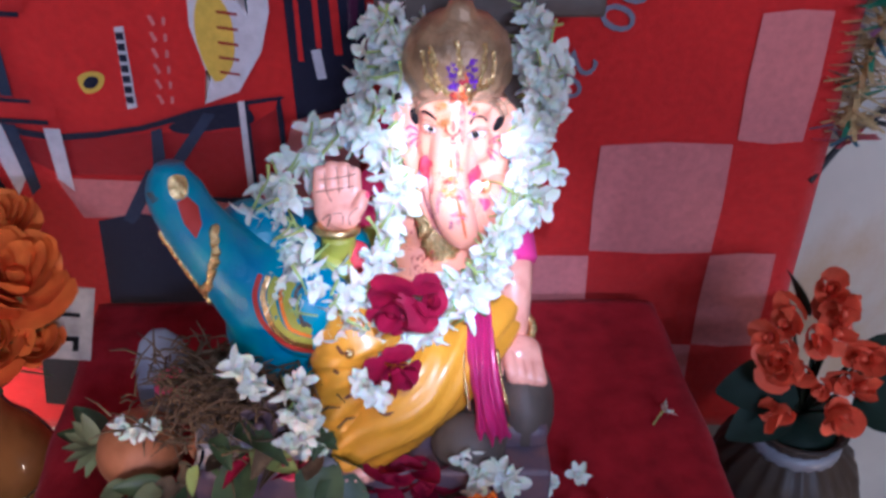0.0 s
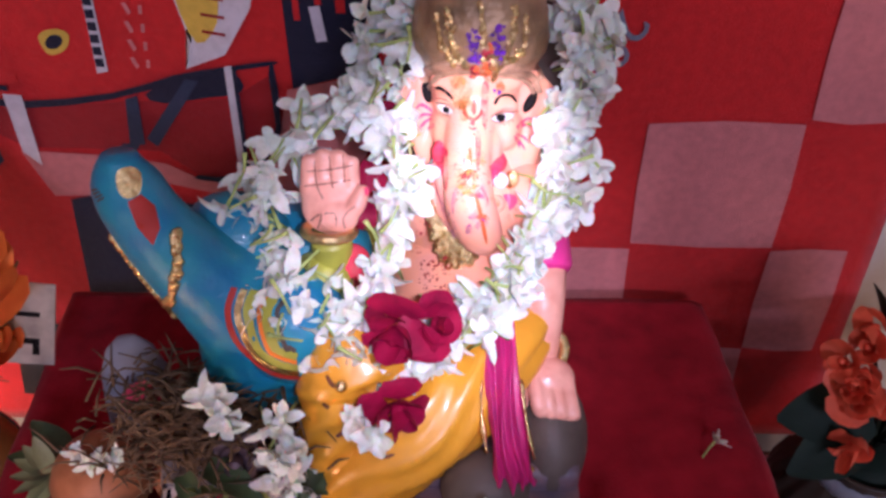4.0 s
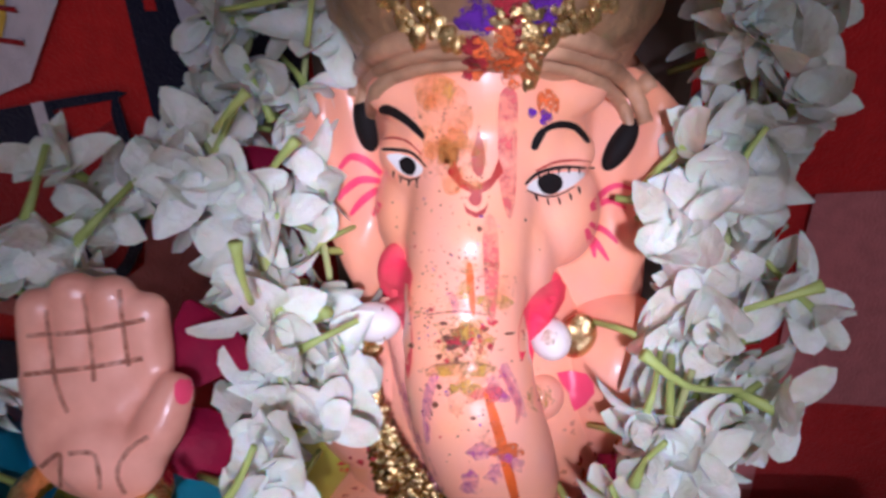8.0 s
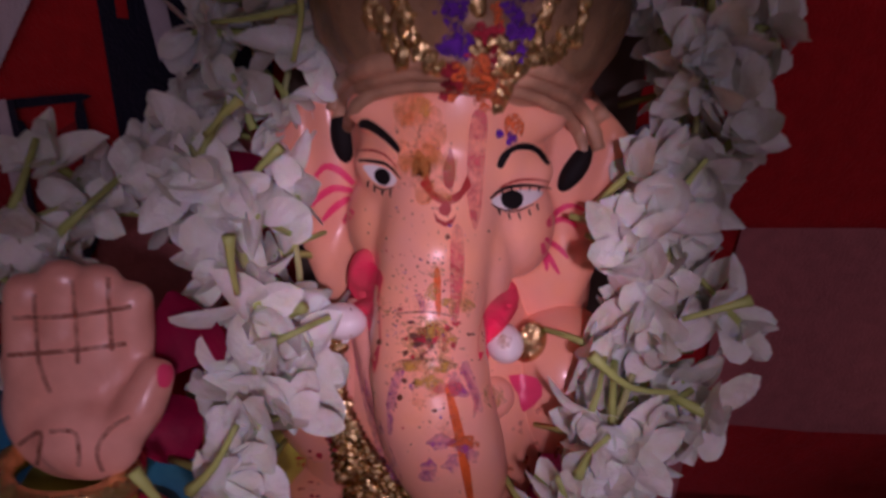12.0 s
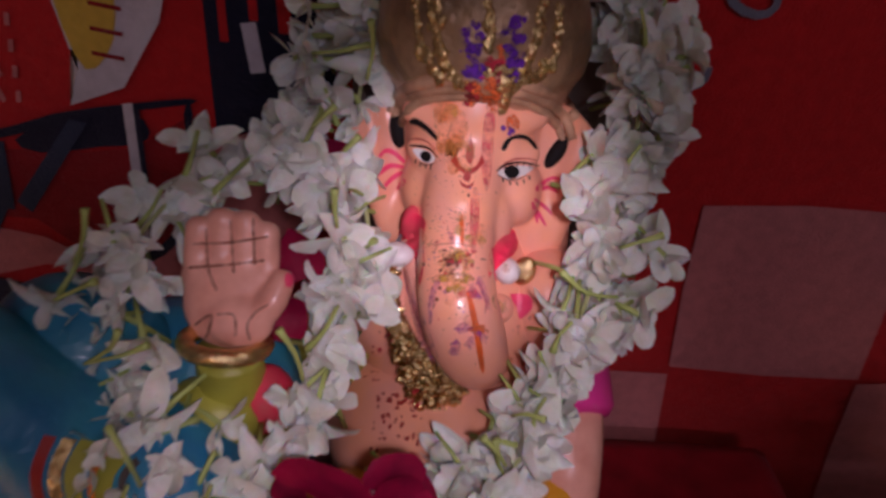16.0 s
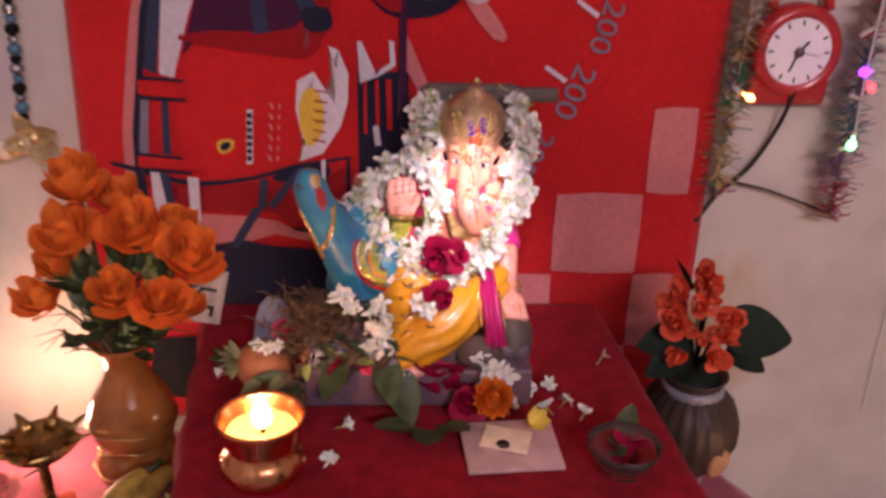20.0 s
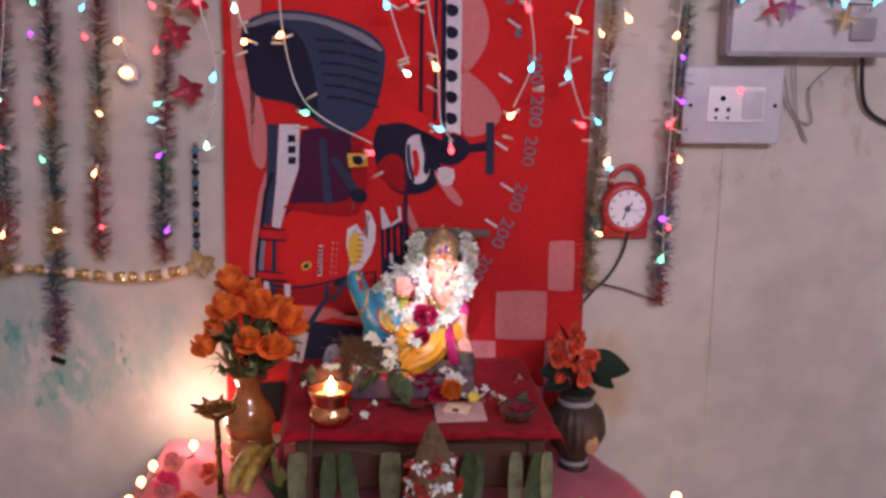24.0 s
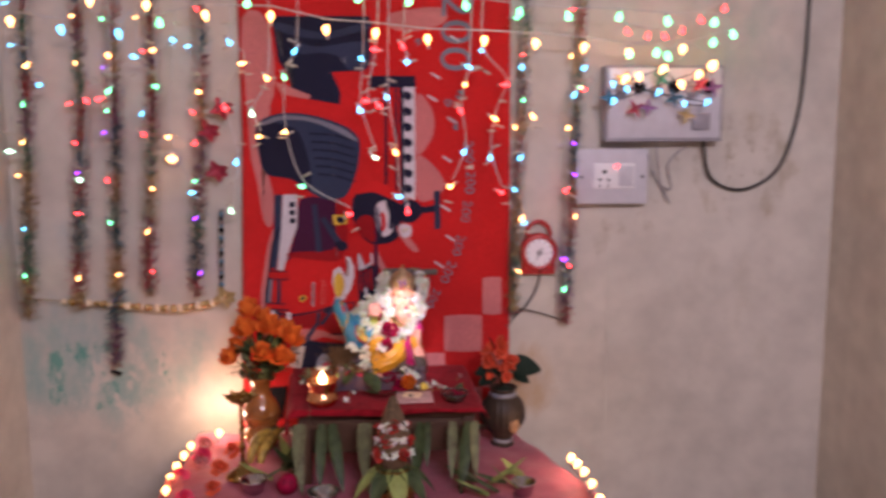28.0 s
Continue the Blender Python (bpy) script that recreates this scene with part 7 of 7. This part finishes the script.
# ---- things on the wall ----
def tinsel(points, r=0.02, seed=0, per_m=1700, seg=0.09):
    """A strand of foil fringe: a core with many fine needles, its colour changing along it."""
    rg = random.Random(seed)
    th = thing("tinsel_strand", points[0], "hanging foil tinsel strand in changing colours", "tinsel", "tinsel strands")
    P = spline(points, 30)
    local(part("core", tube(P[::3], 0.0012, 6), FOIL[0], th), th)
    bm, run, idx, total = bmesh.new(), 0.0, rg.randrange(5), 0.0
    nxt = rg.uniform(0.5, 1.4) * seg
    for a, b in zip(P, P[1:]):
        d = b - a
        total += d.length
        if total > nxt:
            idx, nxt = rg.choice([i for i in range(5) if i != idx] + [0, 2]), total + rg.uniform(0.5, 1.5) * seg
        run += d.length * per_m
        u = d.orthogonal().normalized()
        w = d.normalized().cross(u)
        while run > 1:
            run -= 1
            an = rg.uniform(0, 6.28)
            o = (u * math.cos(an) + w * math.sin(an) + d.normalized() * rg.uniform(-0.5, 0.3)).normalized()
            p = a + d * rg.random()
            q = p + o * r * rg.uniform(0.55, 1.15)
            s = o.cross(d).normalized() * 0.0024
            v = [bm.verts.new(c) for c in (p - s, p + s, q + s * 0.7, q - s * 0.7)]
            f = bm.faces.new(v)
            f.material_index = idx if rg.random() < 0.8 else rg.randrange(5)
    ob = local(part("fringe", bm, FOIL, th, smooth=False), th)
    ob["kind"] = "stuff"
    return th


for k, (x, z0, z1) in enumerate(((-0.93, 1.70, 0.81), (-0.79, 1.70, 0.83), (-0.70, 1.70, 0.67), (-0.60, 1.70, 0.87), (-0.47, 1.70, 0.865), (0.395, 1.70, 0.80), (0.545, 1.70, 0.77))):
    tinsel([(x + 0.03, -0.035, z0), (x + 0.02, -0.03, z0 * 0.6 + z1 * 0.4), (x - 0.01 * (k < 5), -0.03, z1 + 0.1), (x - 0.012 * (k < 5), -0.032, z1)], 0.032 if k < 5 else 0.028, 60 + k)
star = tagged(link("paper_star", box(0.03, 0.004, 0.012, (0, 0, 0), 0.002), M_BLACK), "small dark paper star at a strand's end", "ornament")
star.matrix_basis = pose(-0.715, -0.033, 0.652, 0, 20, 0)
bead = thing("bead_garland", (-0.56, -0.03, 0.85), "gold foil bead garland slung on the wall", "garland")
P = spline([(-0.95, -0.03, 0.865), (-0.72, -0.032, 0.845), (-0.56, -0.034, 0.832), (-0.46, -0.033, 0.843), (-0.405, -0.03, 0.862)], 12)
local(part("string", tube(P, 0.0015, 6), M_GOLD, bead), bead)
for i, p in enumerate(P[6::1]):
    local(part("bead", ball(0.0085 + 0.003 * (i % 2), tuple(p), u=10, v=7), M_GOLD if i % 3 else M_CREAM, bead), bead)
bead2 = thing("bead_garland", (-0.412, -0.03, 1.1), "string of dark and silver beads on the wall", "garland")
for i in range(22):
    local(part("bead", ball(0.006 + 0.002 * (i % 2), (-0.408 - 0.0004 * i, -0.03, 1.102 - 0.0108 * i), (1, 1, 0.9), u=10, v=7), (M_STEEL, FOIL[3], M_BLACK)[i % 3], bead2), bead2)
for x, z in ((-0.412, 1.21), (-0.392, 1.377), (-0.43, 1.318), (-0.405, 0.865)):
    th = thing("foil_bow", (x, -0.035, z), "dark red foil bow pinned on the wall", "ornament", "foil bows")
    for s in (0.3, 2.0, 3.5, 5.0, 5.9):
        part("loop", blade(bmesh.new(), 0.035, 0.024, Matrix.Rotation(math.pi / 2, 4, "X") @ Matrix.Rotation(s, 4, "Z"), 0.4, 0.4, 0.6, 5), FOIL[2] if z > 1 else FOIL[0], th)


# ---- fairy lights ----
STRINGS = [
    (-0.1, [('y', -0.262, 1.453), ('w', -0.303, 1.362), ('y', -0.287, 1.301)]),
    (-0.1, [('c', -0.187, 1.521), ('g', -0.217, 1.455), ('y', -0.221, 1.313), ('g', -0.179, 1.171), ('r', -0.055, 1.096)]),
    (-0.1, [('c', -0.016, 1.5), ('c', -0.023, 1.37), ('w', 0.015, 1.246)]),
    (-0.1, [('c', 0.048, 1.402), ('y', 0.069, 1.259), ('c', 0.076, 1.142), ('r', 0.1, 1.103)]),
    (-0.1, [('r', 0.019, 1.524), ('r', -0.006, 1.392), ('r', 0.026, 1.382)]),
    (-0.1, [('c', 0.262, 1.48), ('y', 0.253, 1.434), ('r', 0.241, 1.367), ('c', 0.251, 1.259), ('y', 0.215, 1.168)]),
    (-0.1, [('c', 0.296, 1.521), ('r', 0.359, 1.433), ('y', 0.331, 1.346), ('c', 0.32, 1.244), ('r', 0.349, 1.151)]),
    (-0.1, [('r', 0.09, 1.533), ('c', 0.102, 1.493)]),
    (-0.09, [('y', -0.873, 1.487), ('c', -0.845, 1.436)]),
    (-0.09, [('r', -0.729, 1.397), ('w', -0.758, 1.192)]),
    (-0.09, [('y', -0.666, 1.511), ('g', -0.669, 1.422), ('r', -0.693, 1.401)]),
    (-0.09, [('c', -0.598, 1.507)]),
    (-0.09, [('y', -0.552, 1.523), ('g', -0.55, 1.432)]),
    (-0.09, [('c', -0.5, 1.55), ('y', -0.523, 1.302), ('c', -0.468, 1.156)]),
    (-0.09, [('c', -0.356, 1.544), ('y', -0.325, 1.49), ('r', -0.375, 1.377), ('c', -0.35, 1.236), ('w', -0.369, 1.107)]),
    (-0.09, [('w', -0.93, 1.267)]),
    (-0.09, [('y', -0.441, 1.417)]),
    (-0.06, [('c', 0.408, 1.482), ('y', 0.439, 1.352), ('c', 0.407, 1.242), ('y', 0.412, 1.076)]),
    (-0.06, [('c', 0.577, 1.479), ('r', 0.574, 1.423), ('c', 0.551, 1.409), ('y', 0.534, 1.319), ('r', 0.533, 1.152), ('p', 0.53, 0.961), ('g', 0.532, 0.878)]),
]
ROW = [(-0.893, 1.59), (-0.769, 1.569), (-0.694, 1.639), (-0.626, 1.559), (-0.554, 1.629), (-0.407, 1.604), (-0.243, 1.602), (-0.103, 1.569), (0.022, 1.56), (0.156, 1.545), (0.302, 1.541), (0.436, 1.534), (0.562, 1.524), (0.681, 1.509), (0.822, 1.519), (0.906, 1.479)]
GREENS = [(-0.522, 1.591), (-0.30, 1.640), (-0.022, 1.653), (0.109, 1.644), (0.254, 1.634), (0.393, 1.618), (0.519, 1.608), (0.652, 1.606), (0.779, 1.595), (0.903, 1.593), (0.953, 1.562), (0.902, 1.541), (0.782, 1.506), (0.753, 1.516), (0.68, 1.513)]
REDS = [(0.677, 1.57), (0.731, 1.557), (0.776, 1.557), (0.822, 1.571), (0.871, 1.598), (0.932, 1.627), (0.965, 1.671)]
BUNDLE = [(0.676, 1.445), (0.714, 1.451), (0.777, 1.47), (0.828, 1.43), (0.873, 1.455), (0.907, 1.477), (0.647, 1.389), (0.684, 1.419), (0.768, 1.411), (0.838, 1.381), (0.899, 1.385), (0.646, 1.433)]



def bulb_bm(s=1.0):
    return lathe([(0.0022 * s, -0.013 * s), (0.0030 * s, -0.006 * s), (0.0060 * s, -0.001 * s), (0.0074 * s, 0.004 * s), (0.0062 * s, 0.009 * s), (0.0030 * s, 0.0125 * s), (0.0003 * s, 0.014 * s)], 12)


BULB = {k: mesh_of("bulb_" + k, bulb_bm(0.8), [m]) for k, m in GLOW.items()}
SMALL = {k: mesh_of("small_bulb_" + k, bulb_bm(0.6), [m]) for k, m in GLOW.items()}
PEAR = {k: mesh_of("pear_bulb_" + k, bulb_bm(1.15), [m]) for k, m in GLOW.items()}
CAP = mesh_of("bulb_socket", lathe([(0.0034, 0), (0.0036, 0.009), (0.003, 0.012)], 10), [M_WIRE])


def add_bulb(th, me, p, d, roll=0.0):
    ob = new("bulb", me)
    ob.parent = th
    ob.matrix_basis = facing(p, d, roll)
    so = new("socket", CAP)
    so.parent = ob
    so.matrix_basis = Matrix.Translation((0, 0, -0.022))


rng = random.Random(77)
for y, bulbs in STRINGS:
    x0, z0 = bulbs[0][1], bulbs[0][2]
    th = thing("string_light", (0, 0, 0), "hanging string of small coloured fairy lights on clear wire", "string light", "fairy light strings")
    pts = [(x0 + 0.012, y, 1.72)] + [(x + 0.004, y, z + 0.016) for _, x, z in bulbs]
    part("wire", tube(spline(pts, 10), 0.0016, 6), M_WIRE, th)
    for c, x, z in bulbs:
        add_bulb(th, BULB[c], (x, y - 0.006, z), (rng.uniform(-0.8, 0.8), -0.5, rng.uniform(-1, 0.2)))
        for _ in range(2):
            sx = rng.choice((-1, 1))
            dz = rng.uniform(-0.05, 0.05)
            tw = tube([(x + 0.004, y, z + dz), (x + 0.004 + sx * 0.02, y - 0.008, z + dz + rng.uniform(-0.012, 0.012))], [0.0022, 0.0030], 6)
            part("unlit_bulb", tw, M_BULBOFF, th)
th = thing("string_light", (0, 0, 0), "row of large warm pear-shaped fairy lights", "string light", "fairy light strings")
part("wire", tube([(x, -0.12, z + 0.03) for x, z in ROW], 0.0018, 6), M_WIRE, th)
for k, (x, z) in enumerate(ROW):
    add_bulb(th, PEAR["y" if k not in (1, 3) else "c"], (x, -0.125, z), (0.1 * (-1) ** k, -0.25, 1))
for label, places, c, y in (("row of green pear-shaped fairy lights high on the wall", GREENS, "g", -0.128), ("looped string of red fairy lights over the switch board", REDS, "r", -0.118)):
    th = thing("string_light", (0, 0, 0), label, "string light", "fairy light strings")
    part("wire", tube(spline([(x, y + 0.004, z + 0.02) for x, z in places], 4), 0.0014, 6), M_WIRE, th)
    for k, (x, z) in enumerate(places):
        add_bulb(th, (PEAR if c == "g" else BULB)[c], (x, y, z), (0.15 * (-1) ** k, -0.3, -1))
th = thing("string_light", (0, 0, 0), "bundled fairy lights heaped over the switch board", "string light", "fairy light strings")
part("wire", tube(spline([(x, -0.1, z) for x, z in BUNDLE], 6), 0.0016, 6), M_CABLE, th)
for k, (x, z) in enumerate(BUNDLE):
    add_bulb(th, (PEAR if k < 6 else BULB)["y" if k < 6 else "c"], (x, -0.105, z), (0.3 * (-1) ** k, -0.5, 0.8))
for k in range(9):
    bm = bmesh.new()
    for j in range(4):
        blade(bm, 0.028, 0.012, Matrix.Rotation(math.pi / 2, 4, "X") @ Matrix.Rotation(1.6 * j + k, 4, "Z"), 0.3, 0.2, 0.6, 4)
    ob = tagged(link("foil_flower", bm, FOIL[(3, 0, 2, 4, 1)[k % 5]]), "small foil flower among the fairy lights", "ornament", "foil flowers")
    ob.matrix_basis = Matrix.Translation((0.64 + 0.035 * k, -0.085, 1.40 + 0.05 * math.sin(k * 1.9)))
for k, x in enumerate((-0.93, -0.79, -0.70, -0.60, -0.47, 0.395, 0.545)):
    th = thing("string_light", (0, 0, 0), "sparse coloured fairy lights wound in the tinsel", "string light", "fairy light strings")
    part("wire", tube([(x + 0.024, -0.045, 1.70), (x + 0.012, -0.042, 1.3), (x, -0.042, 0.95)], 0.0007, 6), M_WIRE, th)
    for j in range(7):
        z = 1.62 - 0.11 * j + rng.uniform(-0.04, 0.04)
        add_bulb(th, SMALL[rng.choice("ygcrpyr")], (x + 0.01 + rng.uniform(-0.015, 0.015), -0.055, z), (rng.uniform(-0.8, 0.8), -0.6, rng.uniform(-1, 0.4)))
wb = thing("wall_bulb", (-0.537, 0, 1.242), "round warm bulb glowing on the wall", "lamp")
part("holder", lathe([(0.022, 0), (0.022, 0.01), (0.014, 0.014)], 24), M_PLASTIC, wb).matrix_basis = tilt(90)
part("glass", ball(0.011, (0, -0.022, 0), (1.15, 1, 0.85), u=20, v=12), GLOW["y"], wb)

# lights laid along the platform's edges
for name, pts in (("left", ((-0.416, -0.136), (-0.470, -0.225), (-0.472, -0.29), (-0.472, -0.36), (-0.468, -0.43), (-0.46, -0.50), (-0.44, -0.58))), ("right", ((0.498, -0.36), (0.505, -0.40), (0.512, -0.45), (0.515, -0.52), (0.515, -0.6)))):
    th = thing("string_light", (0, 0, 0), "warm bulb string laid along the pink cloth's edge", "string light", "edge lights")
    part("wire", tube(spline([(x, y, 0.486) for x, y in pts], 6), 0.0018, 6), M_CABLE, th)
    for k, (x, y) in enumerate(pts):
        add_bulb(th, PEAR["y"], (x, y, 0.505), (0.2, -0.5, 0.9))
lamp("edge_light_left", "POINT", Matrix.Translation((-0.425, -0.11, 0.545)), 0.6, (1.0, 0.72, 0.42), 0.02)
lamp("edge_light_right", "POINT", Matrix.Translation((0.52, -0.40, 0.53)), 0.4, (1.0, 0.72, 0.42), 0.02)


# ---- clock, socket box, switch board, cables ----
ck = thing("wall_clock", (0.466, 0, 0.975), "red plastic wall clock shaped like an alarm clock", "clock")
turn = tilt(90)
part("case", lathe([(0.052, 0), (0.054, 0.006), (0.054, 0.022), (0.050, 0.030), (0.042, 0.033), (0.039, 0.028), (0.001, 0.026)], 48), M_REDPL, ck).matrix_basis = turn
part("lower_body", box(0.095, 0.02, 0.045, (0, -0.012, -0.042), 0.008, 3), M_REDPL, ck)
part("dial", lathe([(0.001, 0.0), (0.0385, 0.0005)], 40, c=(0, 0, 0.0285)), M_FACE, ck, "white paper dial", smooth=False).matrix_basis = turn
for a, ln, w in ((40, 0.020, 0.0024), (-160, 0.028, 0.0018), (100, 0.03, 0.0008)):
    part("hand_bar", box(w, 0.0008, ln, (0, -0.0305, ln / 2 - 0.004)), M_BLACK, ck).matrix_basis = tilt(0, a, 0)
for k in range(12):
    a = math.pi * k / 6
    part("hour_mark", box(0.002, 0.0006, 0.006, (0, -0.0297, 0.033)), M_BLACK, ck).matrix_basis = Matrix.Rotation(a, 4, "Y")
part("top_loop", tube(spline([(-0.034, -0.014, 0.046), (-0.026, -0.014, 0.072), (0, -0.014, 0.086), (0.026, -0.014, 0.072), (0.034, -0.014, 0.046)], 6), 0.006, 10), M_REDPL, ck)
part("dark_centre", lathe([(0.001, 0.0), (0.006, 0.0006)], 18, c=(0, 0, 0.0315)), M_GREYPL, ck).matrix_basis = turn

sb = thing("socket_box", (0.6635, 0, 1.186), "white plastic socket box screwed to the wall", "socket")
part("back_box", box(0.19, 0.03, 0.145, (0, -0.015, 0), 0.004), M_GREYPL, sb)
part("plate", box(0.20, 0.012, 0.152, (0, -0.036, 0), 0.005, 3), M_PLASTIC, sb)
part("module", box(0.115, 0.006, 0.07, (0.005, -0.043, 0.002), 0.002), M_FACE, sb)
part("switch", box(0.04, 0.006, 0.055, (0.038, -0.047, 0.002), 0.002), M_PLASTIC, sb)
for dx, dz, r in ((-0.022, 0.014, 0.0055), (-0.034, -0.008, 0.0042), (-0.010, -0.008, 0.0042), (-0.034, -0.024, 0.003), (-0.010, -0.024, 0.003)):
    part("pin_hole", lathe([(0.001, 0), (r, 0.0005)], 14, c=(0, 0, 0)), M_BLACK, sb).matrix_basis = Matrix.Translation((dx, -0.0465, dz)) @ turn
for dx in (-0.085, 0.085):
    part("screw", lathe([(0.004, 0), (0.0035, 0.001), (0.001, 0.0015)], 12), M_BLACK, sb).matrix_basis = Matrix.Translation((dx, -0.042, 0)) @ turn
part("indicator", ball(0.0045, (0.012, -0.047, 0.03), u=10, v=7), GLOW["r"], sb, "small glowing red indicator")

bd = thing("switch_board", (0.80, 0, 1.385), "old white switch board with round switches", "switch board")
part("box", box(0.325, 0.05, 0.205, (0, -0.026, 0), 0.004), M_GREYPL, bd)
part("panel", box(0.31, 0.006, 0.188, (0, -0.054, 0), 0.002), M_PLASTIC, bd)
part("lower_edge", box(0.32, 0.012, 0.012, (0, -0.05, -0.098), 0.002), M_GREYPL, bd)
for k in range(6):
    part("switch", lathe([(0.017, 0), (0.017, 0.006), (0.012, 0.012), (0.001, 0.013)], 24), M_BLACK if k % 2 else M_GREYPL, bd).matrix_basis = Matrix.Translation((-0.12 + 0.048 * k, -0.056, 0.03 + 0.012 * (k % 2))) @ turn
part("socket", box(0.05, 0.01, 0.045, (0.1, -0.06, -0.05), 0.004), M_GREYPL, bd)


def cable(pts, r, label, m=M_CABLE):
    ob = tagged(link("cable", tube(spline(pts, 10), r, 8), m), label, "cable", "cables")
    return ob


cable([(1.21, -0.008, 1.75), (1.205, -0.008, 1.5), (1.19, -0.008, 1.34), (1.14, -0.01, 1.20), (1.04, -0.012, 1.145), (0.95, -0.012, 1.18), (0.92, -0.03, 1.285)], 0.0045, "thick dark cable looping down the wall")
cable([(0.765, -0.03, 1.25), (0.80, -0.01, 1.17), (0.84, -0.01, 1.15), (0.83, -0.01, 1.22), (0.88, -0.01, 1.27)], 0.0018, "thin grey cable beside the switch board", M_GREYPL)
cable([(0.78, -0.02, 1.20), (0.82, -0.01, 1.14), (0.835, -0.01, 1.11), (0.81, -0.01, 1.16), (0.79, -0.02, 1.28)], 0.0015, "thin grey cable beside the switch board", M_GREYPL)
cable([(0.47, -0.03, 0.93), (0.465, -0.012, 0.88), (0.44, -0.01, 0.83), (0.405, -0.012, 0.795), (0.375, -0.03, 0.765)], 0.0028, "thin dark cable hanging from the clock")
cable([(0.41, -0.02, 0.815), (0.47, -0.012, 0.80), (0.545, -0.02, 0.775)], 0.0018, "thin dark thread between two strands")
cable([(0.665, -0.02, 1.11), (0.666, -0.006, 0.9), (0.668, -0.006, 0.6), (0.67, -0.006, 0.47)], 0.0007, "thin pale cable under the socket box", M_PALEP)
